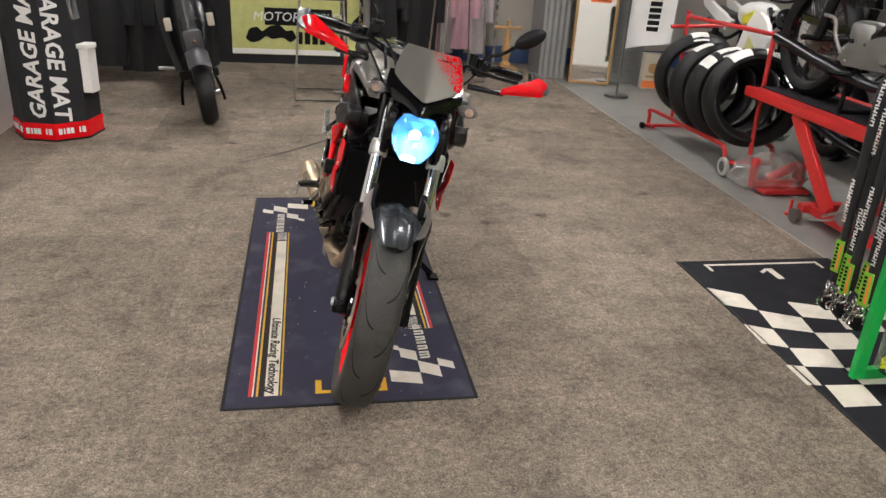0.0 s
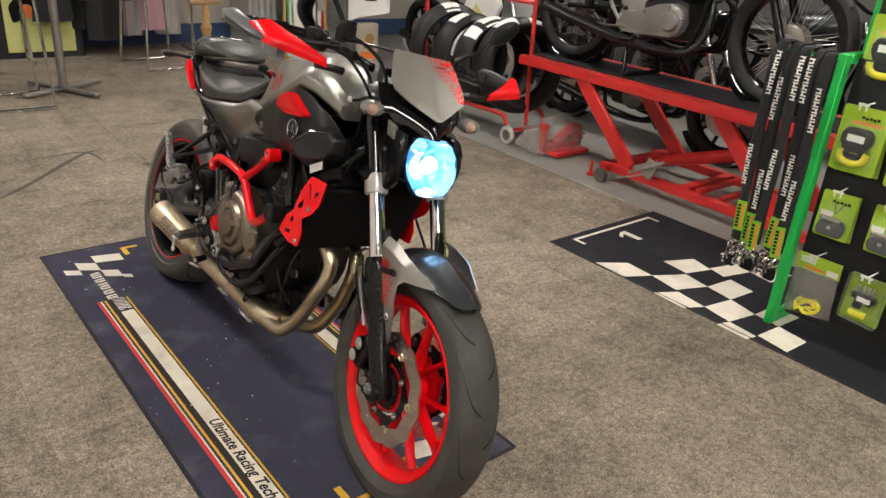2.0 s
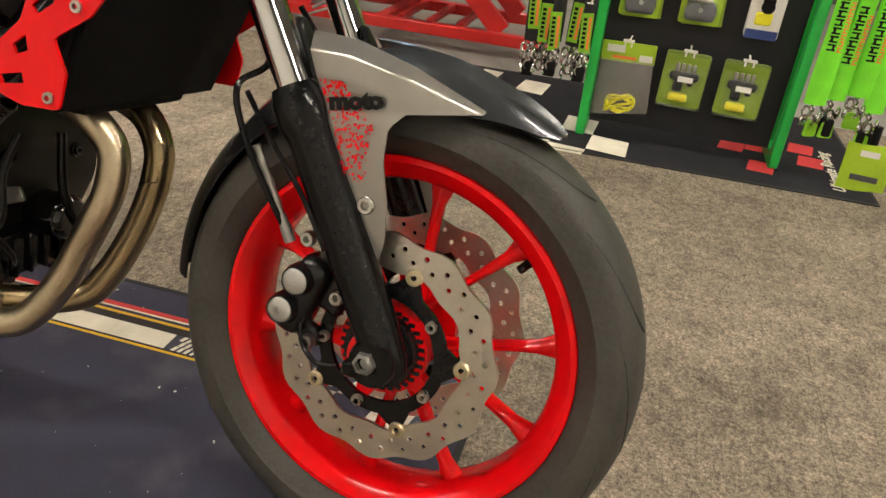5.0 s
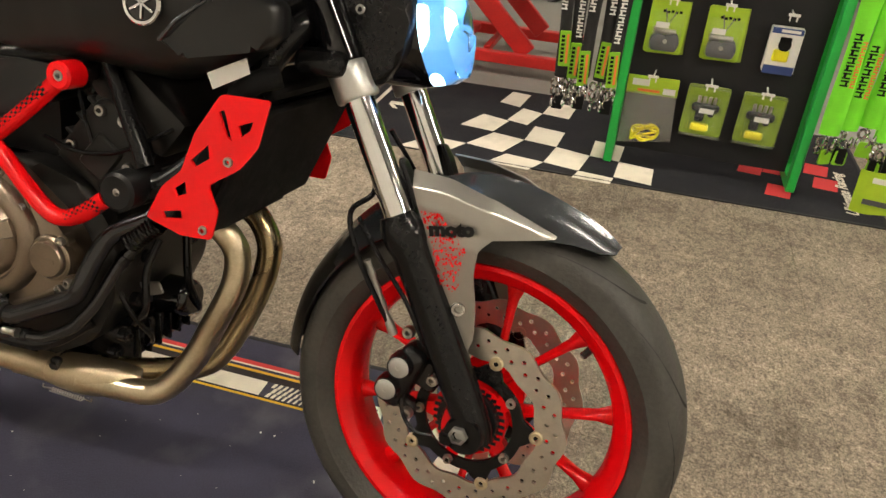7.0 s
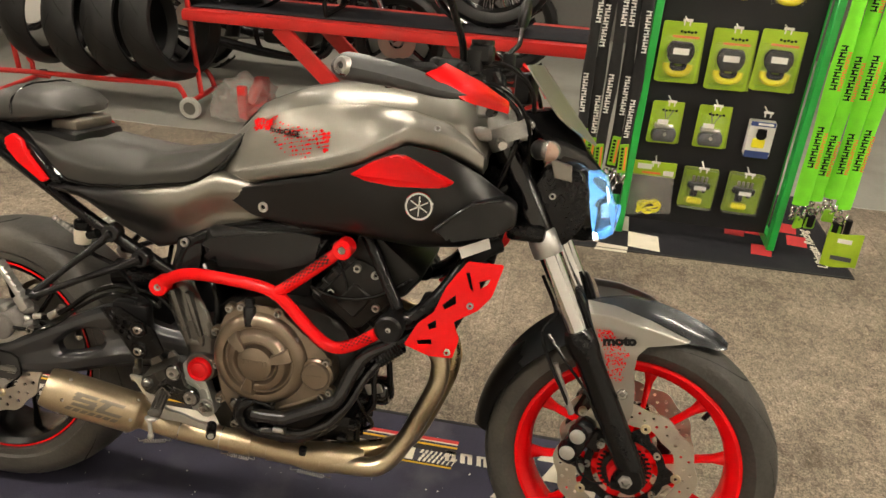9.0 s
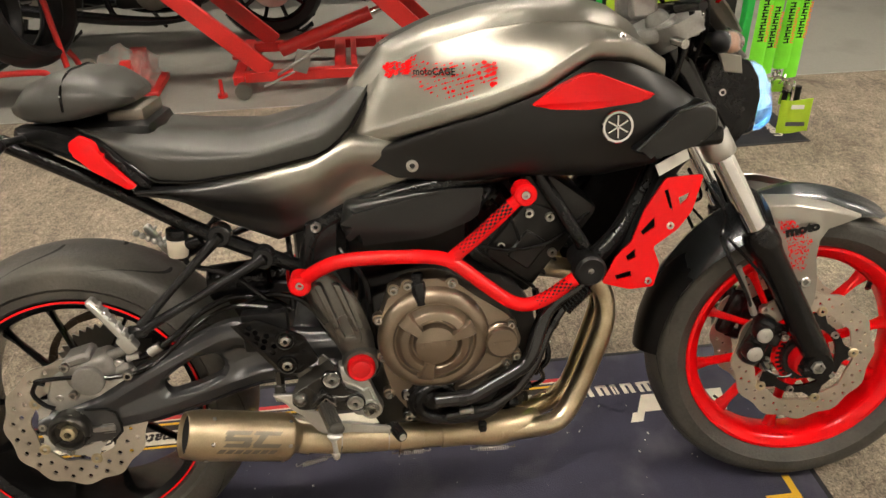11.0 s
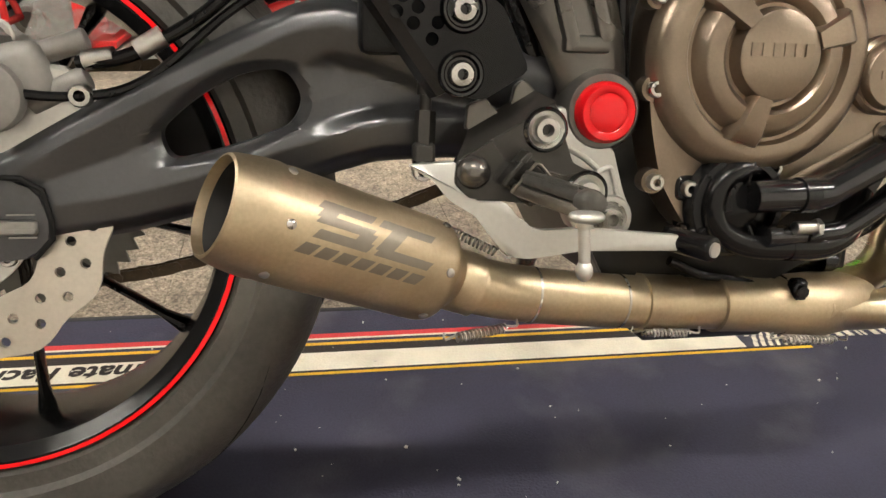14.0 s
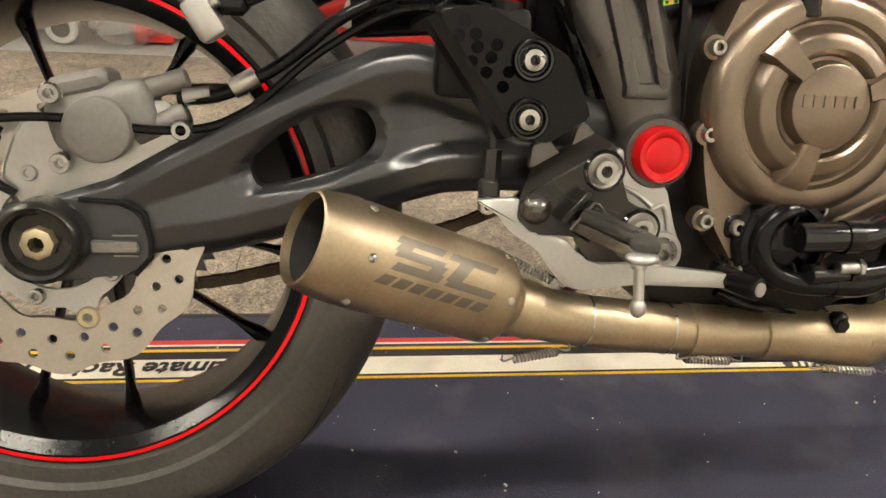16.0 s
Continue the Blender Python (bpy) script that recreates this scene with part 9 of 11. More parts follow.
            part("print_bar", bm, "orange", e)
        elif kind == "disc":
            turn = Matrix.Rotation(math.pi / 2, 4, "Z")
            slab(bm, round_poly([(-0.036, -0.138), (0.036, -0.138), (0.040, -0.112), (0.034, -0.094), (0.012, -0.088), (0.008, -0.098), (-0.010, -0.098), (-0.014, -0.084), (-0.032, -0.086), (-0.040, -0.108)], 0.008, 3), 0.002, 0.028, turn, bevel=0.005, seg=2)
            part("lock_body", bm, "lockgrey", e, "grey disc lock body")
            bm = bmesh.new()
            cyl(bm, (-0.018, 0.030, -0.082), (-0.018, -0.026, -0.084), 0.0085, seg=14, bevel=0.002)
            cyl(bm, (-0.018, 0.036, -0.082), (-0.018, 0.028, -0.082), 0.0115, seg=14, bevel=0.002)
            part("lock_barrel", bm, "steel", e, "bright steel lock barrel")
            bm = bmesh.new()
            cyl(bm, (-0.030, 0.0, -0.108), (-0.034, 0.0, -0.108), 0.006, seg=14)
            part("keyhole", bm, "steel", e)
            bm = bmesh.new()
            box(bm, -0.036, 0.016, -0.062, 0.001, 0.036, 0.016)
            part("price_label", bm, "white", e)
            bm = bmesh.new()
            tube(bm, [(-0.004, 0.012, -0.022), (-0.006, 0.006, -0.045), (-0.004, 0.0, -0.066), (-0.005, -0.012, -0.045), (-0.004, -0.018, -0.03)], 0.0016, 6)
            part("key_pair", bm, "etch", e, "thin steel keys")
        else:
            box(bm, -0.010, 0.0, -0.066, 0.020, 0.066, 0.026, bevel=0.009, seg=3)
            box(bm, -0.010, 0.010, -0.092, 0.018, 0.022, 0.034, bevel=0.006, seg=2)
            box(bm, -0.010, -0.016, -0.082, 0.016, 0.014, 0.018, bevel=0.005, seg=2)
            part("lock_body", bm, "black", e, "black pistol-shaped lock body")
            for q in range(4):
                bm = bmesh.new()
                cyl(bm, (-0.012, -0.020 + 0.013 * q, -0.030), (-0.012, -0.018 + 0.012 * q, -0.052), 0.0045, seg=10, bevel=0.001)
                part("lock_pin", bm, "steel", e, "bright steel lock pin")
            bm = bmesh.new()
            box(bm, -0.011, 0.004, -0.126, 0.018, 0.044, 0.024, bevel=0.007, seg=2)
            part("cable", bm, "yellow", e, "yellow lock core")
            bm = bmesh.new()
            box(bm, -0.0215, -0.004, -0.072, 0.001, 0.034, 0.015)
            part("price_label", bm, "white", e)
        bm = bmesh.new()
        rows = []
        for u in np.linspace(0, 1, 7):
            d = 0.034 * min(1, math.sin(math.pi * u) * 2.2)
            rows.append([(-0.002 - d * min(1, math.sin(math.pi * v) * 2.4), (v - 0.5) * w * 0.9, -h * 0.22 - h * 0.72 * u) for v in np.linspace(0, 1, 8)])
        grid_surf(bm, rows)
        part("blister", bm, "blister", e, "clear plastic blister").visible_shadow = False
    bm = bmesh.new()
    tube(bm, [(0.03, 0, 0.012), (-0.03, 0, 0.010), (-0.045, 0, 0.016)], 0.0024, 6, smooth=False)
    box(bm, -0.045, 0, 0.013, 0.002, 0.030, 0.008)
    for y in (-0.009, 0.009):
        box(bm, -0.044, y, 0.004, 0.002, 0.004, 0.016)
    part("hook", bm, "white", e, "white wire hook with tag")
    if kind in ("lock", "disc"):
        # further packets on the same hook
        bm = bmesh.new()
        f = Matrix.Translation((0.010, -0.004, -0.003)) @ Matrix.Rotation(radians(-2.5), 4, "X")
        box(bm, 0, 0, -h / 2, 0.002, w * 0.98, h, f, bevel=0.0008)
        part("rear_card", bm, "olive", e, "second card behind on the hook")
    if kind in ("lock", "disc"):
        bm = bmesh.new()
        for q in range(5):
            box(bm, -0.0022, -w * 0.28 + q * 0.011, -0.030 - 0.002 * (q % 2), 0.001, 0.008, 0.007)
        part("print_bar", bm, "black", e, "black printed bars")
        bm = bmesh.new()
        for q in range(3):
            box(bm, -0.0022, w * 0.12, -h + 0.006 + q * 0.005, 0.001, w * 0.5, 0.002)
        part("small_print", bm, "limedark", e, "fine printed lines")
    sy, sz = {"lock": (1.15, 1.17), "disc": (1.16, 1.14), "mini": (1.36, 1.12), "box": (1.14, 1.12), "bag": (1.14, 1.14)}[kind]
    for c in e.children:
        c.data.transform(Matrix.Diagonal((1.15, sy, sz, 1)))
    return e

cols = (1.777, 1.592, 1.417)
layout = [(0.308, ("bag", "mini", "mini")), (0.568, ("disc", "disc", "box")), (0.868, ("lock", "lock", "lock")), (1.163, ("lock", "lock", "lock")), (1.43, ("disc", "lock", "disc"))]
protos = {}
rnd = random.Random(2)
for z, kinds in layout:
    for y, k in zip(cols, kinds):
        px = SX + (0.050 if z < 1.0 else 0.098)
        m = pose(px - 0.016, y + rnd.uniform(-0.006, 0.006), z + rnd.uniform(-0.006, 0.006), rnd.uniform(-2, 2), 0, rnd.uniform(-5, 5))
        if k in protos:
            copy_thing(protos[k], m)
        else:
            protos[k] = packet(k)
            protos[k].matrix_basis = m

def lock_sleeve(pts, material, label, bars, wide, lime):
    """A flat fabric-sleeved chain lock that hangs folded, with printed bar words, and links at its end."""
    e = empty("chain_lock", pose(*pts[0]), label, "chain lock", "hanging chain locks")
    o = Vector(pts[0])
    Q = smooth_path([Vector(p) - o for p in pts], 12)
    bm = bmesh.new()
    rows = []
    for i, p in enumerate(Q):
        ww = wide * (1 + 0.10 * math.sin(i * 0.55 + wide * 900))
        tw = 0.22 * math.sin(i * 0.23 + pts[0][1] * 60)
        rows.append([p + Vector((0.014 * math.sin(t) + ww * math.cos(t) * tw, ww * math.cos(t), 0)) for t in [2 * math.pi * q / 12 for q in range(12)]])
    V = grid_surf(bm, rows, closed=True)
    bm.faces.new(V[0]); bm.faces.new(V[-1])
    part("sleeve", bm, material, e, "fabric sleeve")
    def word(u, n, size, gap, off, wd, m, label):
        bm = bmesh.new()
        L = [0.0]
        for a, b in zip(Q, Q[1:]):
            L.append(L[-1] + (b - a).length)
        for k in range(n):
            for q, (ya, yb) in (((0.0, 0.26), (-1, 1)), ((0.74, 1.0), (-1, 1)), ((0.26, 0.74), (0.1, 0.75) if k % 3 else (-0.75, -0.2))):
                pp = []
                for f in q:
                    s = u * L[-1] + k * (size + gap) + f * size
                    i = max(0, min(len(Q) - 2, int(np.searchsorted(L, s)) - 1))
                    pp.append(Q[i].lerp(Q[i + 1], (s - L[i]) / max(1e-6, L[i + 1] - L[i])))
                bm.faces.new([bm.verts.new(p + Vector((-0.0155, off + y * wd, 0))) for p, y in ((pp[0], ya), (pp[0], yb), (pp[1], yb), (pp[1], ya))])
        part("print_bar", bm, m, e, label, smooth=False)
    sh = 0.07 * math.sin(pts[0][1] * 97)
    for u in (0.17, 0.58) if not lime else (0.10, 0.40, 0.68):
        side = 0.008 * math.sin(pts[0][1] * 211 + u * 9)
        word(u + sh, 7, 0.0185 if not lime else 0.0195, 0.0040, side if not lime else 0.007, 0.0098 if not lime else 0.0115, bars, "block of printed brand bars")
        if lime:
            word(u + sh + 0.02, 8, 0.0150, 0.003, -0.0155, 0.0070, "orange", "orange printed bars")
    end = Q[-1]
    for k in range(5 if lime else 8):
        bm = bmesh.new()
        a = 0.7 * k
        c = end + Vector((-0.010 + 0.014 * math.cos(a * 2), 0.020 * math.sin(a * 3), -0.012 - 0.0105 * k))
        g = Matrix.Translation(c) @ Matrix.Rotation(a * 1.9, 4, "Z") @ Matrix.Rotation(math.pi / 2, 4, "X")
        tube(bm, [g @ Vector((0.011 * math.cos(t), 0.015 * math.sin(t), 0)) for t in np.linspace(0, 2 * math.pi, 13)], 0.0046, 6, smooth=False)
        part("chain_link", bm, "chrome", e, "bright steel chain link")
    return e, end

rnd = random.Random(8)
for k in range(5):
    y = 2.098 - 0.0435 * k
    x = 1.798 + 0.012 * (k % 2)
    zt = 1.035 - 0.004 * k
    bot = 0.275 + rnd.uniform(0, 0.04)
    e, end = lock_sleeve([(x + 0.06, y - 0.03, zt - 0.02), (x + 0.02, y - 0.012, zt + 0.012), (x - 0.016, y + 0.004, zt - 0.045), (x - 0.012, y + rnd.uniform(-0.008, 0.008), 0.64), (x - 0.006, y + 0.008 * (k % 3 - 1), bot)], "blackfab", "black fabric-sleeved chain lock with white printed bars", "white", 0.0215, False)
    hh = rnd.uniform(0.115, 0.14)
    tilt = Matrix.Translation(end + Vector((0, 0, (0.055, 0.015, -0.012, 0.030, 0.0)[k]))) @ Matrix.Rotation(rnd.uniform(-0.3, 0.3), 4, "Z") @ Matrix.Rotation(rnd.uniform(-0.06, 0.06), 4, "X")
    bm = bmesh.new()
    box(bm, -0.018, 0.0, 0.045, 0.005, 0.036, hh, tilt, bevel=0.001)
    card = part("tag_card", bm, "limetag", e, "lime printed card")
    bm = bmesh.new()
    box(bm, -0.0208, -0.008, 0.045, 0.001, 0.008, hh * 0.82, tilt)
    part("tag_print", bm, "orange", card, "orange strip on the card")
    bm = bmesh.new()
    for q in range(7):
        box(bm, -0.0208, 0.007, 0.045 - hh * 0.34 + q * hh * 0.115, 0.001, 0.011, hh * 0.075, tilt)
    part("tag_word", bm, "black", card, "black print on the card")
    if k % 2 == 0:
        bm = bmesh.new()
        box(bm, -0.008, 0.0, -0.085, 0.028, 0.040, 0.052, Matrix.Translation(end), bevel=0.006, seg=2)
        part("padlock", bm, "black", e, "black padlock body")
bm = bmesh.new()
tube(bm, [(1.86, 1.895, 1.0), (1.835, 1.91, 1.012), (1.835, 2.12, 1.012)], 0.005, 8)
tagged(link("hanging_rail", bm, "green"), "green wire rail holding the black chain locks", "rail")

bm = bmesh.new()
tube(bm, [(1.86, 1.268, 1.24), (1.80, 1.235, 1.235), (1.795, 1.03, 1.235)], 0.005, 8)
tagged(link("hanging_rail", bm, "green"), "green wire rail holding the lime chain locks", "rail")
for k in range(4):
    y = 1.222 - 0.056 * k
    x = 1.775 + 0.010 * (k % 2)
    e, end = lock_sleeve([(x + 0.045, y + 0.012, 1.215), (x + 0.02, y + 0.006, 1.252), (x - 0.004, y, 1.18), (x - 0.008, y - 0.004 * (k % 2), 0.72), (x + 0.004 * (k % 3 - 1) - 0.01, y - 0.006 + 0.006 * (k % 2), 0.235 + 0.02 * (k % 3))], "limefab", "lime green fabric-sleeved chain lock with black printed bars", "black", 0.029, True)
    if k == 2:
        bm = bmesh.new()
        box(bm, -0.034, 0.0, -0.255, 0.002, 0.040, 0.034, pose(0, 0, 0, 4, 0, 0))
        part("price_label", bm, "greyfab", e, "grey label tied to the sleeve")
    bm = bmesh.new()
    slab(bm, round_poly([(-0.018, 0.0), (0.018, 0.0), (0.022, -0.050), (-0.022, -0.050)], 0.008, 2), 0.012, 0.020, Matrix.Translation(end + Vector((0, 0, -0.045 - 0.02 * (k % 2)))) @ Matrix.Rotation(math.pi / 2 + 0.5 - 0.3 * k, 4, "Z"))
    part("clip_card", bm, "limetag", e, "small lime clip card", smooth=False)
    if k % 2:
        bm = bmesh.new()
        box(bm, -0.008, 0.0, -0.085, 0.028, 0.040, 0.055, Matrix.Translation(end), bevel=0.006, seg=2)
        part("padlock", bm, "black", e, "black padlock body")
e = empty("lock_packet", pose(1.71, 1.035, 0.162, -2, 0, -14), "curled lime green lock card standing low by the locks", "lock packet")
bm = bmesh.new()
rows = [[(-0.03 * math.sin(u * 2.2) ** 2, (u - 0.5) * 0.13, z) for u in np.linspace(0, 1, 9)] for z in (-0.143, 0.0)]
grid_surf(bm, rows)
thicken(bm, 0.0012)
part("card", bm, "lime", e)
bm = bmesh.new()
box(bm, -0.034, 0.0, -0.025, 0.001, 0.05, 0.018)
part("price_label", bm, "white", e)
bm = bmesh.new()
box(bm, -0.032, -0.002, -0.10, 0.001, 0.075, 0.018)
part("print_band", bm, "lockgrey", e)
bm = bmesh.new()
cyl(bm, (0.004, 0.0, -0.02), (0.004, 0.0, 0.05), 0.012, seg=12)
part("lock_core", bm, "black", e)

# ---- tyre rack ----
def rack():
    e = empty("tyre_rack", pose(2.74, 4.74, 0), "red tubular tyre trolley on grey wheels", "tyre rack")
    r = 0.0145
    def bar(name, pts, smooth=False):
        bm = bmesh.new()
        tube(bm, pts, r, 12, 5, smooth=smooth)
        part(name, bm, "redlift", e)
    for s in (-1, 1):
        bar("side_rail", [(s * 0.17 - 0.0, 0.66, 0.03), (s * 0.17, 0.66, 0.10), (s * 0.17, 0.62, 0.15), (s * 0.17, 0.0, 0.165), (s * 0.17, -0.42, 0.175), (s * 0.17, -0.49, 0.15), (s * 0.17, -0.52, 0.075)], True)
        bar("foot_rail", [(s * 0.17, 0.66, 0.03), (s * 0.17, 0.56, 0.03)])
    bar("cross_bar", [(-0.20, 0.66, 0.02), (0.24, 0.66, 0.02)])
    bar("cross_bar", [(-0.17, -0.52, 0.075), (0.17, -0.52, 0.075)])
    bar("upright", [(0.0, -0.52, 0.075), (0.0, -0.50, 0.35), (0.02, -0.46, 0.90)])
    bar("upright", [(0.0, 0.62, 0.10), (0.0, 0.65, 0.90)])
    bar("top_bar", [(0.02, -0.46, 0.88), (0.0, 0.65, 0.86)])
    bar("top_bar", [(-0.12, 0.65, 0.78), (0.30, 0.65, 0.80)])
    for s in (-1, 1):
        bm = bmesh.new()
        f = Matrix.Translation((s * 0.19, -0.545, 0.06)) @ Matrix.Rotation(math.pi / 2, 4, "Y")
        lathe(bm, [(0.036, -0.014), (0.054, -0.014), (0.060, -0.008), (0.060, 0.008), (0.054, 0.014), (0.036, 0.014)], f, 32, closed=True)
        wh = part("castor", bm, "castorgrey", e, "grey rubber castor wheel")
        bm = bmesh.new()
        lathe(bm, [(0.0001, 0.012), (0.012, 0.014), (0.015, 0.008), (0.036, 0.010), (0.036, -0.010), (0.0001, -0.010)], f, 24)
        part("castor_hub", bm, "etch", wh)
    for x in (-0.22, 0.25):
        bm = bmesh.new()
        box(bm, x, 0.66, 0.022, 0.03, 0.045, 0.04, bevel=0.004)
        part("end_cap", bm, "black", e)
rack()

def loose_tyre(x, y, z, ro, hw, tilt, material, label, paper, yaw=0.0):
    e = empty("tyre", pose(x, y, z, 0, 0, yaw) @ pose(0, 0, 0, 90, 0, 0) @ pose(0, 0, 0, tilt, 6, 0), label, "tyre", "tyres on the rack")
    bm = bmesh.new()
    ri = 0.218
    prof = [(ri, -hw * 0.62), (ri + 0.012, -hw * 0.82), (ri + 0.035, -hw), (ro - 0.045, -hw), (ro - 0.018, -hw * 0.72), (ro - 0.004, -hw * 0.35), (ro, 0), (ro - 0.004, hw * 0.35), (ro - 0.018, hw * 0.72), (ro - 0.045, hw), (ri + 0.035, hw), (ri + 0.012, hw * 0.82), (ri, hw * 0.62),
            (ri + 0.006, hw * 0.55), (ro - 0.05, hw * 0.86), (ro - 0.014, 0), (ro - 0.05, -hw * 0.86), (ri + 0.006, -hw * 0.55)]
    lathe(bm, prof, I4, 64, closed=True)
    t = part("carcass", bm, material, e)
    # Tread cuts are surface strips; the shade inside a cut is their colour.
    for k in range(22):
        bm = bmesh.new()
        s = 1 if k % 2 else -1
        rows = []
        for u in np.linspace(0, 1, 6):
            h = s * hw * (0.08 + 0.62 * u)
            rr = ro - 0.018 * (abs(h) / hw / 0.72) ** 2 + 0.0008
            a = 2 * math.pi * k / 22 + 0.30 * u
            d = 0.0045 / rr
            rows.append([(rr * math.cos(a - d), rr * math.sin(a - d), h), (rr * math.cos(a + d), rr * math.sin(a + d), h)])
        grid_surf(bm, rows)
        part("tread_groove", bm, "groove", t)
    for a0, a1, h0, h1 in paper:
        bm = bmesh.new()
        rows = []
        for a in np.linspace(a0, a1, 8):
            row = []
            for h in np.linspace(h0, h1, 5):
                q = h / hw
                rr = (ro - 0.018 * min(1, (abs(q) / 0.72)) ** 2 if abs(q) < 0.72 else ro - 0.018 - 0.027 * (abs(q) - 0.72) / 0.28) + 0.003
                row.append((rr * math.cos(a), rr * math.sin(a), h))
            rows.append(row)
        grid_surf(bm, rows)
        part("paper_label", bm, "white", e, "white paper tyre label")
    return e
for k, (y, ro, hw, pp) in enumerate((
        (4.36, 0.315, 0.100, ((1.80, 2.25, -0.02, 0.098), (1.05, 1.50, -0.04, 0.098))),
        (4.60, 0.308, 0.104, ((1.55, 2.05, -0.095, 0.10), (2.2, 2.5, 0.0, 0.10))),
        (4.84, 0.305, 0.098, ((1.75, 2.2, -0.09, 0.06),)),
        (5.07, 0.300, 0.090, ((1.5, 1.9, -0.06, 0.085),)))):
    loose_tyre(2.755 - 0.012 * k, y, 0.185 + ro * 0.83 + (0.02, 0, 0, 0.05)[k], ro, hw, (-9, -7, -6, 4)[k], "newrubber", "fat new black motorcycle tyre with white paper labels on the rack", pp, (-22, -15, -10, -18)[k])

# ---- lift table ----
def lift():
    e = empty("lift_table", pose(2.875, 3.15, 0), "red hydraulic motorcycle lift with black rubber top, raised", "lift table")
    ya, yb = 1.06, -1.08
    bm = bmesh.new()
    box(bm, 0, 0, 0.545, 0.55, ya - yb, 0.05, bevel=0.006, seg=2)
    slab(bm, [(-0.275, 0.565), (-0.235, 0.572), (-0.235, 0.578), (-0.275, 0.578)], yb, ya)
    part("table_top", bm, "redlift", e, "red steel table")
    bm = bmesh.new()
    box(bm, 0, 0, 0.5745, 0.34, ya - yb - 0.02, 0.007, bevel=0.002)
    part("rubber_mat", bm, "matblack", e, "black rubber tread strip")
    def beam(name, a, b, w, t, m="redlift"):
        bm = bmesh.new()
        a, b = Vector(a), Vector(b)
        d = b - a
        box(bm, 0, 0, 0, t, w, d.length, Matrix.Translation((a + b) / 2) @ Matrix.Rotation(math.atan2(-d.y, d.z), 4, "X"), bevel=0.004)
        part(name, bm, m, e)
    for s in (-1, 1):
        x = s * 0.245
        beam("scissor_leg", (x, 0.55, 0.53), (x, 0.10, 0.10), 0.085, 0.03)
        beam("scissor_leg", (x * 0.86, -0.36, 0.53), (x * 0.86, -0.80, 0.10), 0.085, 0.03)
        beam("base_rail", (x, 0.22, 0.075), (x, -1.0, 0.075), 0.05, 0.045)
        bm = bmesh.new()
        cyl(bm, (s * 0.33, 0.22, 0.04), (s * 0.36, 0.22, 0.04), 0.04, seg=20)
        part("castor", bm, "etch", e, "small castor wheel")
        bm = bmesh.new()
        cyl(bm, (s * 0.30, 0.33, 0.0), (s * 0.30, 0.33, 0.09), 0.009, seg=10)
        cyl(bm, (s * 0.30, 0.33, 0.0), (s * 0.30, 0.33, 0.016), 0.024, seg=16)
        part("jack_foot", bm, "redlift", e)
    for y in (0.24, -0.25, -0.98):
        bm = bmesh.new()
        box(bm, 0, y, 0.078, 0.62 if y > 0.2 else 0.50, 0.055, 0.045, bevel=0.004)
        part("cross_member", bm, "redlift", e)
    bm = bmesh.new()
    cyl(bm, (-0.02, 0.05, 0.13), (-0.02, -0.42, 0.30), 0.035, seg=20)
    part("ram_cylinder", bm, "redlift", e, "red hydraulic cylinder")
    bm = bmesh.new()
    cyl(bm, (-0.02, -0.42, 0.30), (-0.02, -0.55, 0.345), 0.018, seg=16)
    part("ram_rod", bm, "chrome", e, "chrome ram rod")
    bm = bmesh.new()
    box(bm, -0.30, -0.02, 0.17, 0.012, 0.07, 0.11, pose(0, 0, 0, 18, 0, 0), bevel=0.003)
    cyl(bm, (-0.31, 0.05, 0.10), (-0.31, -0.16, 0.22), 0.008, seg=10)
    cyl(bm, (-0.33, 0.12, 0.05), (-0.31, -0.03, 0.11), 0.006, seg=10)
    part("foot_pedal", bm, "alloy", e, "pale steel foot pedal")
    for k in range(3):
        bm = bmesh.new()
        box(bm, 0.03, -0.32 - 0.14 * k, 0.085, 0.42, 0.03, 0.03, bevel=0.003)
        part("brace", bm, "redlift", e)
lift()
bm = bmesh.new()
e = empty("hydraulic_jack", pose(2.74, 3.90, 0), "red jack part half wrapped in clear plastic", "jack")
box(bm, 0, 0, 0.045, 0.34, 0.05, 0.045, bevel=0.004)
box(bm, -0.16, 0.0, 0.12, 0.03, 0.05, 0.17, bevel=0.004)
box(bm, 0.16, 0.02, 0.10, 0.04, 0.08, 0.14, bevel=0.004)
box(bm, 0.02, -0.04, 0.02, 0.30, 0.14, 0.03, bevel=0.004)
cyl(bm, (-0.05, 0.02, 0.06), (0.12, 0.02, 0.15), 0.03, seg=16)
part("jack_body", bm, "redlift", e)
bm = bmesh.new()
bmesh.ops.create_icosphere(bm, subdivisions=4, radius=1.0)
for v in bm.verts:
    n = noise.noise(v.co * 2.2) * 0.28 + noise.noise(v.co * 6.0) * 0.16
    v.co = Vector((v.co.x * 0.23 * (1 + n) - 0.02, v.co.y * 0.15 * (1 + n) + 0.06, max(0.004, 0.09 + v.co.z * 0.12 * (1 + n))))
part("plastic_wrap", bm, "plasticbag", e, "crumpled clear plastic wrap")

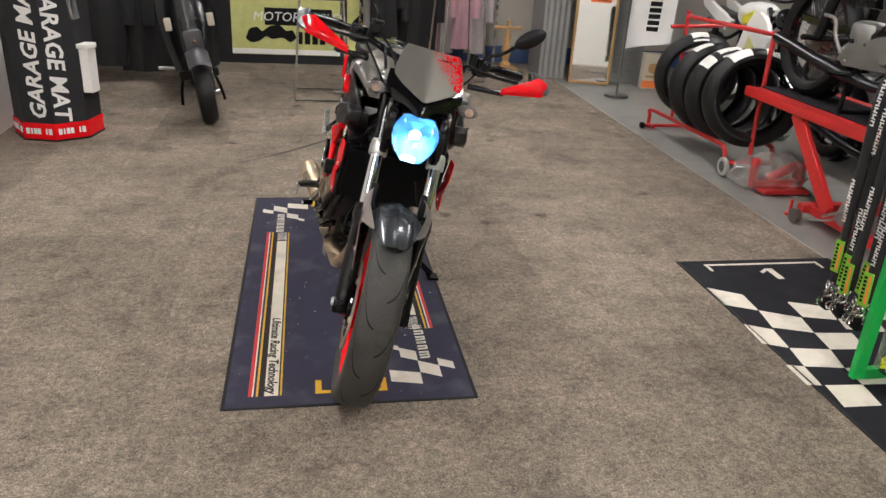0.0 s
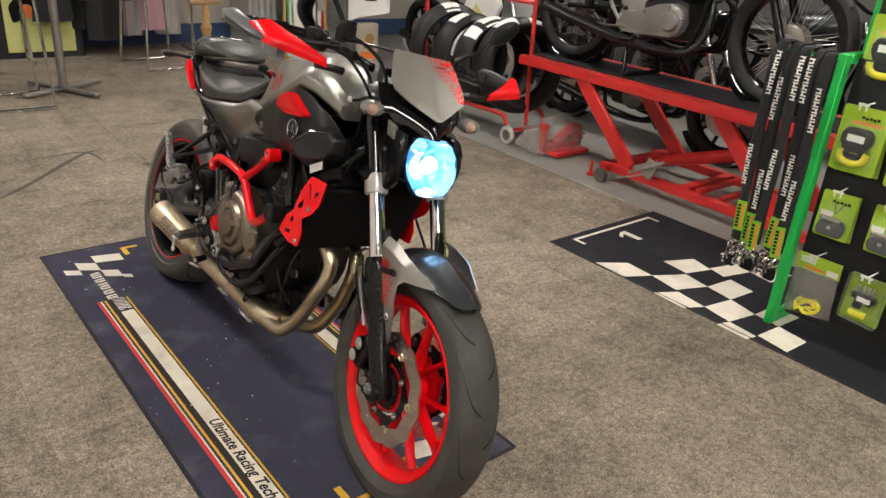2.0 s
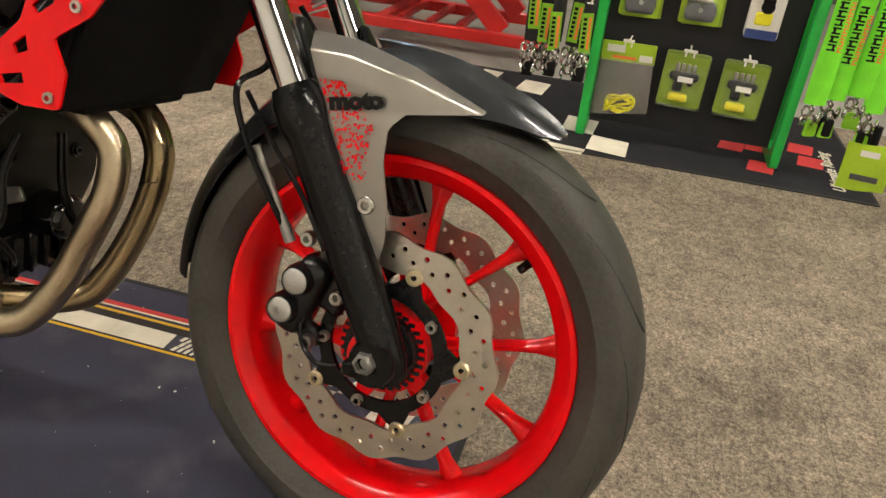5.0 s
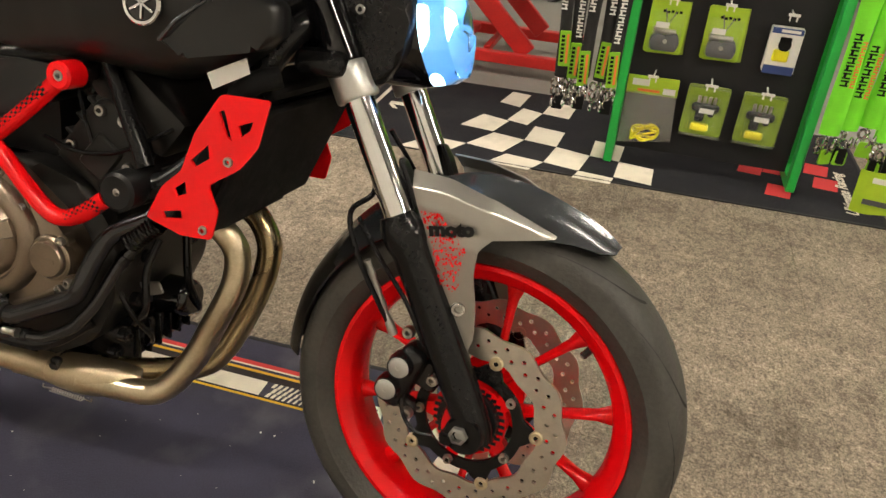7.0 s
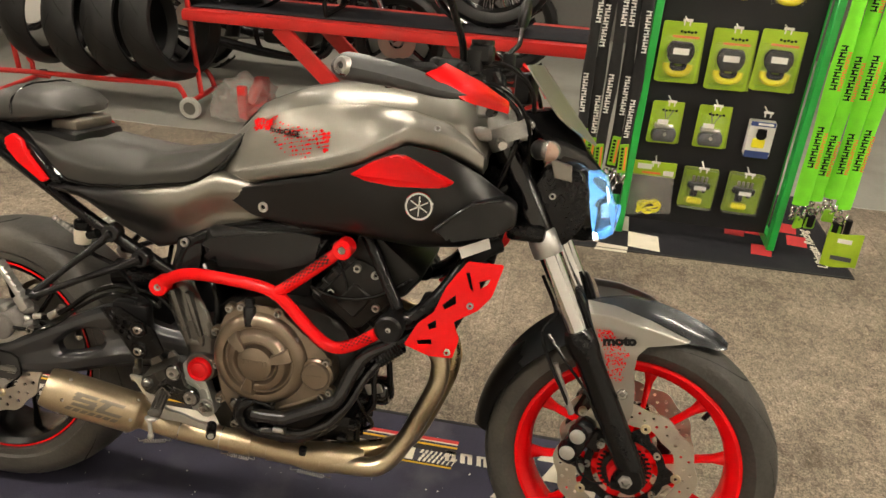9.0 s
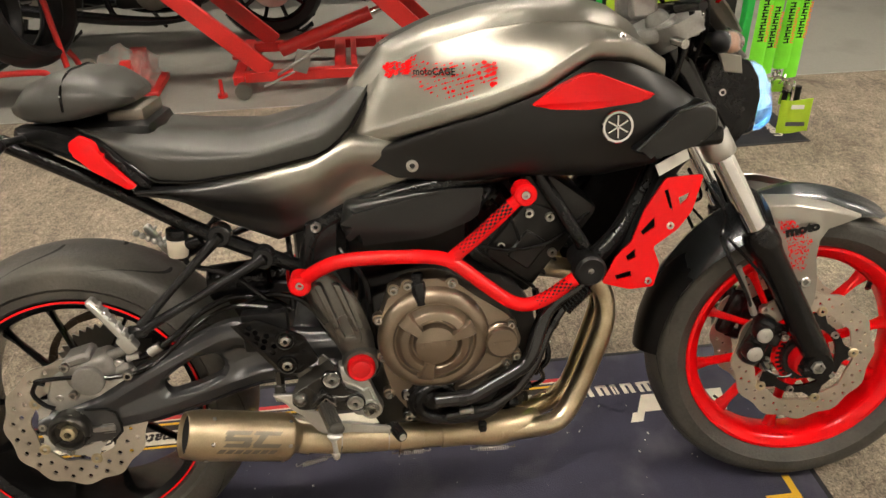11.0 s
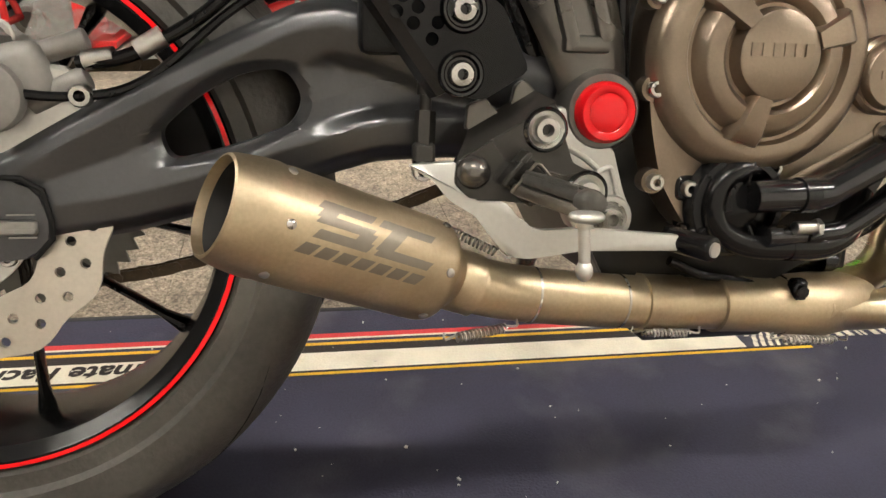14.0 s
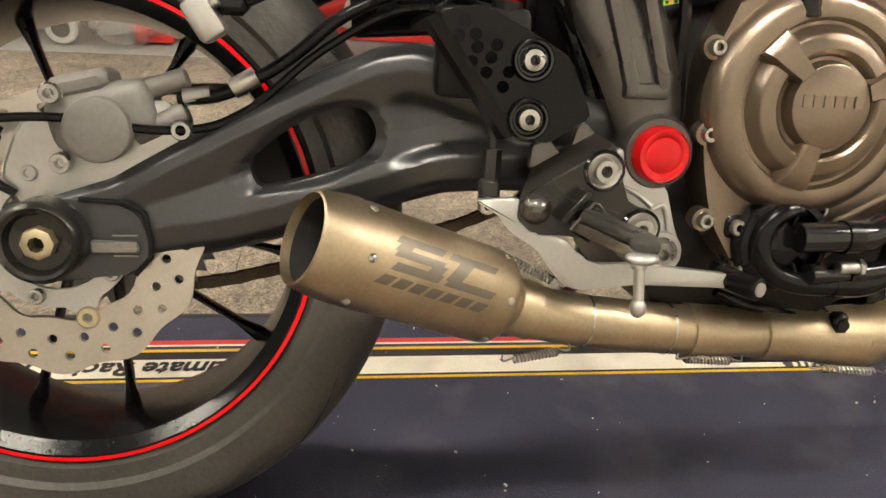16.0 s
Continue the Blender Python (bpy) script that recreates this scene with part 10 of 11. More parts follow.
# ---- other motorcycles ----
def old_engine(e, en, r):
    """Crankcase side of the old machine: long timing cover, gearbox, carburettor, stand and chain guard."""
    bm = bmesh.new()
    slab(bm, round_poly([(-0.50, r + 0.05), (-0.56, r + 0.11), (-0.66, r + 0.10), (-0.82, r + 0.04), (-0.93, r + 0.03), (-0.96, r - 0.03), (-0.92, r - 0.08), (-0.70, r - 0.07), (-0.54, r - 0.06)], 0.03, 3), -0.185, -0.12, bevel=0.022, seg=3)
    c = part("timing_cover", bm, "alloy", en, "worn alloy timing cover")
    for q in ((-0.52, 0.03), (-0.60, 0.085), (-0.76, 0.045), (-0.92, 0.0), (-0.88, -0.055), (-0.66, -0.05)):
        bm = bmesh.new()
        bolt(bm, (q[0], -0.184, r + q[1]), (0, -1, 0), 0.009, 0.007)
        part("cover_screw", bm, "steel", c)
    bm = bmesh.new()
    lathe(bm, [(0.0001, 0.03), (0.045, 0.028), (0.055, 0.018), (0.058, 0.0)], Matrix.Translation((-0.585, -0.18, r + 0.02)) @ ACROSS, 24)
    part("points_cover", bm, "alloy", c, "round alloy points cover")
    bm = bmesh.new()
    box(bm, -0.88, -0.07, r + 0.06, 0.20, 0.13, 0.17, bevel=0.035, seg=2)
    part("gearbox", bm, "alloy", en, "dull alloy gearbox")
    bm = bmesh.new()
    cyl(bm, (-0.72, -0.05, r + 0.26), (-0.80, -0.06, r + 0.25), 0.032, seg=16)
    cyl(bm, (-0.77, -0.06, r + 0.20), (-0.77, -0.06, r + 0.33), 0.026, seg=16)
    cyl(bm, (-0.80, -0.06, r + 0.25), (-0.90, -0.06, r + 0.25), 0.045, seg=18)
    part("carburettor", bm, "oldalloy", en, "small alloy carburettor")
    bm = bmesh.new()
    tube(bm, [(-0.60, -0.10, r + 0.08), (-0.60, -0.105, r + 0.25), (-0.59, -0.10, r + 0.36)], 0.011, 10)
    part("pushrod_tube", bm, "chrome", en, "chrome pushrod tube")
    for s in (-1, 1):
        bm = bmesh.new()
        tube(bm, [(-0.90, s * 0.11, r - 0.10), (-0.86, s * 0.15, r - 0.22), (-0.84, s * 0.17, 0.02)], 0.012, 8, smooth=False)
        part("centre_stand", bm, "blacksatin", e, "black centre stand leg")
    bm = bmesh.new()
    tube(bm, [(-0.84, -0.17, 0.015), (-0.84, 0.17, 0.015)], 0.012, 8, smooth=False)
    part("stand_bar", bm, "blacksatin", e)
    bm = bmesh.new()
    slab(bm, round_poly([(-0.86, r + 0.10), (-1.10, r + 0.105), (-1.42, r + 0.13), (-1.42, r + 0.09), (-1.10, r + 0.065), (-0.86, r + 0.07)], 0.01, 2), -0.125, -0.095, bevel=0.006)
    part("chain_guard", bm, "blackgloss", e, "black chain guard")
    bm = bmesh.new()
    tube(bm, [(-0.80, -0.17, r - 0.10), (-0.80, -0.24, r - 0.11), (-0.80, -0.33, r - 0.10)], 0.012, 10)
    part("foot_peg", bm, "hose", e, "black rubber foot peg")
    bm = bmesh.new()
    tube(bm, [(-0.92, -0.19, r - 0.02), (-0.98, -0.20, r + 0.06), (-1.0, -0.21, r + 0.14), (-1.03, -0.26, r + 0.16)], 0.010, 8)
    part("kick_lever", bm, "alloy", e, "alloy kick lever")
    bm = bmesh.new()
    box(bm, -0.90, -0.10, r + 0.30, 0.17, 0.09, 0.18, bevel=0.02, seg=2)
    part("tool_box", bm, "blackgloss", e, "black tool box")

def other_bike(m, label, paint, seatmat, rimmat, spokes, r=0.32, wb=1.40, fairing=None, engm="alloy", base=0.0, pipes="blackmetal"):
    """A simpler motorcycle; x forward, wheels on z = 0."""
    e = empty("motorcycle", m, label, "motorcycle", "parked motorcycles")
    for name, x in (("front_wheel", 0.0), ("rear_wheel", -wb)):
        f = Matrix.Translation((x, 0, r)) @ ACROSS
        bm = bmesh.new()
        ri = r - 0.085
        lathe(bm, [(ri, -0.026), (ri + 0.010, -0.030), (ri + 0.004, -0.014), (ri - 0.008, 0.0), (ri + 0.004, 0.014), (ri + 0.010, 0.030), (ri, 0.026), (ri - 0.012, 0.0)], f, 48, closed=True)
        w = part(name, bm, rimmat, e, "wheel rim")
        bm = bmesh.new()
        lathe(bm, [(ri + 0.006, -0.030), (ri + 0.03, -0.05), (r - 0.03, -0.052), (r - 0.006, -0.028), (r, 0), (r - 0.006, 0.028), (r - 0.03, 0.052), (ri + 0.03, 0.05), (ri + 0.006, 0.030)], f, 48)
        t = part("tyre", bm, "newrubber", w, "black tyre")
        for k in range(28):
            bm = bmesh.new()
            a = 2 * math.pi * k / 28
            box(bm, r - 0.004, 0, 0.018 * (1 if k % 2 else -1), 0.010, 0.020, 0.026, f @ Matrix.Rotation(a, 4, "Z") @ Matrix.Rotation(0.3 * (1 if k % 2 else -1), 4, "X"), bevel=0.002)
            part("tread_block", bm, "newrubber", t)
        bm = bmesh.new()
        lathe(bm, [(0.0001, -0.07), (0.035, -0.07), (0.045, -0.03), (0.045, 0.03), (0.035, 0.07), (0.0001, 0.07)], f, 24)
        part("hub", bm, "alloy", w)
        n = 40 if spokes == "wire" else 10
        for k in range(n):
            bm = bmesh.new()
            a = 2 * math.pi * k / n
            s = 1 if k % 2 else -1
            if spokes == "wire":
                da = 0.45 * (1 if (k // 2) % 2 else -1)
                cyl(bm, f @ Vector((0.042 * math.cos(a), 0.042 * math.sin(a), s * 0.03)), f @ Vector(((ri - 0.006) * math.cos(a + da), (ri - 0.006) * math.sin(a + da), s * 0.004)), 0.0017, seg=5)
                part("spoke", bm, "steel", w)
            else:
                box(bm, (ri + 0.03) / 2, 0, 0, ri - 0.03, 0.022, 0.026, f @ Matrix.Rotation(a, 4, "Z"), bevel=0.004)
                part("spoke", bm, rimmat, w)
        bm = bmesh.new()
        if spokes == "wire":
            lathe(bm, [(0.0001, 0.052), (0.03, 0.052), (0.036, 0.046), (0.078, 0.042), (0.088, 0.034), (0.090, -0.034), (0.078, -0.042), (0.036, -0.046), (0.03, -0.052), (0.0001, -0.052)], f, 36)
            part("brake_drum", bm, "oldalloy", w, "dull alloy brake drum")
        else:
            lathe(bm, [(0.05, 0.060), (0.125, 0.060), (0.125, 0.064), (0.05, 0.064)], f, 36, closed=True)
            part("brake_disc", bm, "disc", w, "steel brake disc")
    def tubes(name, runs, rad, material, label=""):
        for pts in runs:
            bm = bmesh.new()
            tube(bm, pts, rad, 10)
            part(name, bm, material, e, label)
    for s in (-1, 1):
        tubes("fork_leg", [[(0.0, s * 0.09, r), (-0.13, s * 0.09, r + 0.28), (-0.28, s * 0.09, r + 0.62)]], 0.021, "chrome" if spokes == "cast" else "blacksatin", "fork leg")
        tubes("frame_tube", [[(-0.25, s * 0.03, r + 0.52), (-0.40, s * 0.12, r + 0.20), (-0.50, s * 0.14, r - 0.12), (-0.85, s * 0.14, r - 0.14), (-0.93, s * 0.13, r + 0.05)],
                             [(-0.25, s * 0.03, r + 0.56), (-0.60, s * 0.11, r + 0.42), (-0.95, s * 0.12, r + 0.30), (-1.35, s * 0.12, r + 0.42)],
                             [(-0.93, s * 0.12, r + 0.05), (-1.15, s * 0.12, r + 0.02), (-wb, s * 0.11, r)]], 0.016, "blacksatin", "black frame tube")
        bm = bmesh.new()
        cyl(bm, (-1.20, s * 0.14, r + 0.02), (-1.12, s * 0.13, r + 0.36), 0.03, seg=14)
        part("shock_absorber", bm, "blackmetal", e)
    bm = bmesh.new()
    box(bm, -0.70, 0, r + 0.02, 0.36, 0.26, 0.22, bevel=0.04, seg=2)
    en = part("engine", bm, engm, e, "finned engine")
    for k in range(7):
        bm = bmesh.new()
        box(bm, -0.58, 0, r + 0.15 + 0.024 * k, 0.20, 0.24, 0.010, pose(0, 0, 0), bevel=0.003)
        part("cooling_fin", bm, engm, en)
    bm = bmesh.new()
    box(bm, -0.58, 0, r + 0.23, 0.15, 0.18, 0.20, bevel=0.02)
    part("cylinder", bm, engm, en)
    if spokes == "wire":
        old_engine(e, en, r)
    else:
        bm = bmesh.new()
        lathe(bm, [(0.0001, 0.05), (0.07, 0.045), (0.09, 0.03), (0.095, 0.0)], Matrix.Translation((-0.66, -0.12, r + 0.0)) @ ACROSS, 28)
        part("engine_cover", bm, "oldalloy", en, "dull round engine cover")
    bm = bmesh.new()
    lathe(bm, [(0.0001, 0.05), (0.08, 0.045), (0.10, 0.03), (0.105, 0.0)], Matrix.Translation((-0.72, 0.12, r + 0.0)) @ ACROSS.inverted(), 28)
    part("engine_cover", bm, "alloy", en, "pale round engine cover")
    bm = bmesh.new()
    rows = []
    for x in np.linspace(-0.84, -0.34, 14):
        u = (x + 0.84) / 0.50
        w = 0.13 * math.sin(math.pi * min(1, 0.16 + 0.8 * u)) ** 0.6
        h = 0.11 * math.sin(math.pi * min(1, 0.2 + 0.7 * u)) ** 0.6
        rows.append([(x, w * math.cos(t) * (abs(math.cos(t)) ** -0.2 if abs(math.cos(t)) > 0.05 else 1), r + 0.52 + 0.03 * u + h * math.sin(t)) for t in [2 * math.pi * q / 16 for q in range(16)]])
    V = grid_surf(bm, rows, closed=True)
    bm.faces.new(V[0]); bm.faces.new(V[-1])
    part("fuel_tank", bm, paint, e, "fuel tank")
    bm = bmesh.new()
    rows = []
    for x in np.linspace(-1.48, -0.82, 12):
        u = (x + 1.48) / 0.66
        rows.append([(x, (0.10 + 0.03 * math.sin(math.pi * u)) * math.cos(t), r + 0.49 - 0.03 * math.sin(math.pi * u) + 0.045 * math.sin(t)) for t in [2 * math.pi * q / 14 for q in range(14)]])
    V = grid_surf(bm, rows, closed=True)
    bm.faces.new(V[0]); bm.faces.new(V[-1])
    part("seat", bm, seatmat, e, "black seat")
    tubes("exhaust_pipe", [[(-0.50, -0.07, r + 0.20), (-0.40, -0.10, r + 0.10), (-0.42, -0.14, r - 0.08), (-0.55, -0.17, r - 0.14), (-0.90, -0.18, r - 0.12), (-1.50, -0.19, r - 0.02)],
                           [(-0.50, 0.07, r + 0.20), (-0.40, 0.10, r + 0.10), (-0.42, 0.14, r - 0.08), (-0.55, 0.17, r - 0.14), (-0.90, 0.18, r - 0.12), (-1.50, 0.19, r - 0.02)]], [0.02, 0.02, 0.02, 0.02, 0.032, 0.034], pipes, "dark exhaust pipe")
    tubes("handlebar", [[(-0.42, -0.36, r + 0.72), (-0.34, -0.22, r + 0.75), (-0.28, -0.08, r + 0.68), (-0.28, 0.08, r + 0.68), (-0.34, 0.22, r + 0.75), (-0.42, 0.36, r + 0.72)]], 0.012, "blackmetal", "dark handlebar")
    for name, x in (("front_mudguard", 0.0), ("rear_mudguard", -wb)):
        bm = bmesh.new()
        lathe(bm, [(r + 0.022, -0.055), (r + 0.036, -0.03), (r + 0.04, 0), (r + 0.036, 0.03), (r + 0.022, 0.055)], Matrix.Translation((x, 0, r)) @ ACROSS, 20, a0=radians(-160 if x < 0 else -150), a1=radians(-45 if x < 0 else -50))
        thicken(bm, 0.002)
        part(name, bm, paint, e, "mudguard")
    bm = bmesh.new()
    bmesh.ops.create_uvsphere(bm, u_segments=20, v_segments=12, radius=0.085, matrix=Matrix.Translation((-0.16, 0, r + 0.55)))
    part("headlamp", bm, "blackgloss", e, "round headlamp")
    bm = bmesh.new()
    tube(bm, [(-0.85, -0.11, r + 0.02), (-1.1, -0.105, r + 0.045), (-wb, -0.10, r + 0.08)], 0.007, 6)
    tube(bm, [(-0.85, -0.11, r - 0.05), (-1.1, -0.105, r - 0.075), (-wb, -0.10, r - 0.08)], 0.007, 6)
    part("drive_chain", bm, "etch", e, "drive chain")
    for k in range(5):
        bm = bmesh.new()
        a = k * 1.3
        tube(bm, [(-0.30, 0.05 * math.cos(a), r + 0.60), (-0.38 - 0.03 * k, -0.13 + 0.05 * math.sin(a), r + 0.40 - 0.03 * k), (-0.60 - 0.05 * k, -0.12, r + 0.28 - 0.05 * k)], 0.005, 6)
        part("cable", bm, "hose", e)
    if fairing:
        for s in (-1, 1):
            bm = bmesh.new()
            slab(bm, round_poly([(-0.10, r + 0.55), (0.02, r + 0.42), (-0.12, r + 0.18), (-0.45, r - 0.10), (-0.80, r - 0.08), (-0.78, r + 0.10), (-0.55, r + 0.20), (-0.45, r + 0.42), (-0.30, r + 0.60)], 0.04, 3), s * 0.17 - 0.02, s * 0.17 + 0.02, bevel=0.012, seg=2)
            part("fairing", bm, fairing, e, "white fairing side")
            bm = bmesh.new()
            slab(bm, [(-0.32, r + 0.40), (-0.16, r + 0.30), (-0.20, r + 0.22), (-0.42, r + 0.18)], s * 0.192 - 0.004, s * 0.192 + 0.004, bevel=0.002)
            part("fairing_graphic", bm, "posteryel", e, "yellow and grey fairing graphic")
            bm = bmesh.new()
            slab(bm, round_poly([(-0.82, r + 0.46), (-1.55, r + 0.62), (-1.50, r + 0.52), (-0.95, r + 0.36)], 0.03, 2), s * 0.11 - 0.02, s * 0.11 + 0.02, bevel=0.008)
            part("tail_panel", bm, fairing, e, "white tail panel")
        bm = bmesh.new()
        slab(bm, [(-0.62, r + 0.52), (-0.44, r + 0.58), (-0.42, r + 0.50), (-0.58, r + 0.45)], -0.148, -0.135, bevel=0.003)
        part("tank_graphic", bm, "yellow", e, "yellow tank graphic")
    bm = bmesh.new()
    cyl(bm, (-0.80, 0.15, r - 0.08), (-0.72, 0.30, base), 0.012, seg=10)
    part("side_stand", bm, "blacksatin", e)
    return e

# on the lift: an old black machine; behind it two more, and a white sports machine by the tyres
other_bike(pose(2.87, 2.62, 0.578, 0, 0, -90), "old black wire-wheeled motorcycle standing on the red lift", "blackgloss", "seat", "blackgloss", "wire", 0.33, 1.38, base=0.0, engm="engine", pipes="blackmetal")
other_bike(pose(3.62, 3.28, 0.0, 0, 0, -90), "black cast-wheeled motorcycle parked behind the lift", "scooter", "seat", "blackgloss", "cast", 0.30, 1.38, engm="engine")
other_bike(pose(4.35, 2.6, 0.0, 0, 0, -97), "dark roadster motorcycle parked at the back", "grey", "seat", "blackgloss", "cast", 0.31, 1.40, engm="engine")
other_bike(pose(3.55, 5.25, 0.0, 0, 0, -96), "white and yellow sports motorcycle parked behind the tyre rack", "white", "seat", "blackgloss", "cast", 0.31, 1.40, fairing="white", engm="engine")
other_bike(pose(4.5, 4.5, 0.0, 0, 0, -88), "black touring motorcycle parked at the back", "scooter", "seat", "alloy", "wire", 0.32, 1.42)

# ---- the left side and the back of the shop ----
e = empty("display_column", pose(-1.685, 5.10, 0, 0, 0, -12), "black octagonal garage mat display column with white lettering and red base", "display column")
bm = bmesh.new()
oc = [(0.265 * math.cos(radians(22.5 + 45 * k)), 0.265 * math.sin(radians(22.5 + 45 * k))) for k in range(8)]
def prism(bm, s, z0, z1):
    lo = [bm.verts.new((x * s, y * s, z0)) for x, y in oc]
    hi = [bm.verts.new((x * s, y * s, z1)) for x, y in oc]
    bm.faces.new(lo[::-1]); bm.faces.new(hi)
    for i in range(8):
        bm.faces.new((lo[i], lo[(i + 1) % 8], hi[(i + 1) % 8], hi[i]))
prism(bm, 0.97, 0.10, 1.9)
part("column", bm, "panel", e, smooth=False)
bm = bmesh.new()
prism(bm, 1.0, 0.012, 0.112)
part("base_band", bm, "red", e, "red printed base band", smooth=False)
bm = bmesh.new()
prism(bm, 1.01, 0.0, 0.012)
part("base_edge", bm, "black", e, smooth=False)
R = 0.265 * math.cos(radians(22.5))
for a in (-90, -135, -45):
    f = Matrix.Rotation(radians(a), 4, "Z") @ Matrix.Translation((R * 0.97 + 0.001, 0, 0)) @ Matrix(((0, 0, 1, 0), (1, 0, 0, 0), (0, 1, 0, 0), (0, 0, 0, 1)))
    if a != -135:
        # one face reads upwards, the next one downwards
        up = a == -90
        bm = text_bm("GARAGE MAT", 0.135, f @ Matrix.Translation((0.055 if up else -0.085, 0.135, 0)) @ Matrix.Rotation(math.pi / 2 * (1 if up else -1), 4, "Z"), 0.0006, 0.18, align="LEFT" if up else "RIGHT", bold=0.0035)
        part("lettering", bm, "white", e, "white lettering reading garage mat", smooth=False)
    bm = bmesh.new()
    g = Matrix.Rotation(radians(a), 4, "Z")
    for k, w in enumerate((0.028, 0.012, 0.026, 0.024, 0, 0.012, 0.026)):
        if w:
            box(bm, R * 1.0 + 0.001, -0.072 + 0.0235 * k, 0.062, 0.002, w * 0.8, 0.036, g)
    part("brand_bar", bm, "white", e, "white brand bars", smooth=False)
bm = bmesh.new()
box(bm, 0.270, -0.052, 0.425, 0.06, 0.10, 0.27, bevel=0.004)
box(bm, 0.270, -0.052, 0.575, 0.075, 0.115, 0.03, bevel=0.004)
part("leaflet_box", bm, "white", e, "white leaflet box on its side")
bm = bmesh.new()
rows = [[(0.20 + 0.05 * u + 0.015 * math.sin(9 * v), -0.16 + 0.10 * v, 1.1 - 0.36 * u) for v in np.linspace(0, 1, 8)] for u in np.linspace(0, 1, 8)]
grid_surf(bm, rows)
part("clear_sleeve", bm, "plasticbag", e, "clear plastic sleeve")

def scooter():
    e = empty("scooter", pose(-0.765, 5.39, 0.004, 0, 0, -79) @ pose(0, 0, 0, 8, 0, 0), "black retro motor scooter leaning on its stand", "scooter")
    for name, x in (("front_wheel", 0.03), ("rear_wheel", -1.22)):
        f = Matrix.Translation((x, 0, 0.21)) @ ACROSS
        bm = bmesh.new()
        lathe(bm, [(0.12, -0.04), (0.145, -0.055), (0.185, -0.055), (0.205, -0.03), (0.21, 0), (0.205, 0.03), (0.185, 0.055), (0.145, 0.055), (0.12, 0.04)], f, 40)
        w = part(name, bm, "newrubber", e, "black scooter tyre")
        bm = bmesh.new()
        lathe(bm, [(0.0001, 0.03), (0.05, 0.03), (0.06, 0.01), (0.10, 0.005), (0.12, 0.035), (0.125, 0.0), (0.12, -0.035), (0.10, -0.005), (0.0001, -0.03)], f, 32)
        part("rim", bm, "alloy", w, "pale rim")
    bm = bmesh.new()
    rows = []
    for u in np.linspace(0, 1, 14):
        a = radians(150 - 108 * u)
        rr = 0.245
        rows.append([(0.03 + (rr + 0.02 * (1 - abs(t) ** 2)) * math.cos(a) , 0.075 * t, 0.265 + (rr + 0.03 - 0.05 * t * t) * math.sin(a)) for t in np.linspace(-1, 1, 9)])
    grid_surf(bm, rows)
    thicken(bm, 0.003)
    part("front_mudguard", bm, "guardgrey", e, "grey front mudguard")
    bm = bmesh.new()
    rows = []
    for u in np.linspace(0, 1, 12):
        z = 0.36 + 0.62 * u
        x = -0.05 - 0.16 * u
        w = 0.150 + 0.045 * math.sin(math.pi * u * 0.9)
        rows.append([(x - 0.10 * abs(t) ** 2.2 + 0.03 * (1 - abs(t)), w * t, z) for t in np.linspace(-1, 1, 13)])
    grid_surf(bm, rows)
    thicken(bm, 0.012)
    part("leg_shield", bm, "scooter", e, "glossy black leg shield")
    for s in (-1, 1):
        bm = bmesh.new()
        box(bm, 0.012 - 0.045, s * 0.140, 0.69, 0.02, 0.045, 0.085, pose(0, 0, 0), bevel=0.006)
        part("indicator", bm, "resplastic", e, "pale indicator lens")
    bm = bmesh.new()
    box(bm, 0.055, 0, 0.565, 0.03, 0.12, 0.16, bevel=0.015, seg=2)
    part("horn_cover", bm, "guardgrey", e, "grey horn cover")
    bm = bmesh.new()
    cyl(bm, (0.065, 0, 0.57), (0.085, 0, 0.57), 0.016, seg=14)
    part("badge", bm, "chrome", e, "bright badge")
    bm = bmesh.new()
    box(bm, -0.46, 0, 0.30, 0.52, 0.28, 0.07, bevel=0.02, seg=2)
    part("floorboard", bm, "blackplastic", e)
    bm = bmesh.new()
    rows = []
    for x in np.linspace(-1.45, -0.62, 14):
        u = (x + 1.45) / 0.83
        w = 0.20 * math.sin(math.pi * (0.15 + 0.75 * u)) ** 0.7
        h = 0.20 * math.sin(math.pi * (0.15 + 0.7 * u)) ** 0.7
        rows.append([(x, w * math.cos(t), 0.52 + h * math.sin(t)) for t in [2 * math.pi * q / 18 for q in range(18)]])
    V = grid_surf(bm, rows, closed=True)
    bm.faces.new(V[0]); bm.faces.new(V[-1])
    part("rear_body", bm, "scooter", e, "glossy black rear body")
    bm = bmesh.new()
    box(bm, -1.0, 0, 0.75, 0.66, 0.27, 0.09, bevel=0.03, seg=3)
    part("seat", bm, "seat", e, "black dual seat")
    bm = bmesh.new()
    tube(bm, [(-0.22, -0.34, 1.06), (-0.18, -0.16, 1.05), (-0.16, 0, 1.03), (-0.18, 0.16, 1.05), (-0.22, 0.34, 1.06)], 0.014, 10)
    part("handlebar", bm, "blacksatin", e)
    bm = bmesh.new()
    bmesh.ops.create_uvsphere(bm, u_segments=20, v_segments=12, radius=0.09, matrix=Matrix.Translation((-0.13, 0, 1.06)))
    part("headset", bm, "scooter", e, "black headset with lamp")
    bm = bmesh.new()
    cyl(bm, (0.03, 0.07, 0.21), (-0.10, 0.07, 0.45), 0.016, seg=12)
    cyl(bm, (0.03, 0.075, 0.21), (0.03, 0.10, 0.21), 0.02, seg=12)
    part("front_link", bm, "chrome", e, "chrome suspension link")
    for s in (-1, 1):
        bm = bmesh.new()
        tube(bm, [(-0.55, s * 0.10, 0.26), (-0.56, s * 0.14, 0.14), (-0.56, s * 0.16, 0.012)], 0.012, 8)
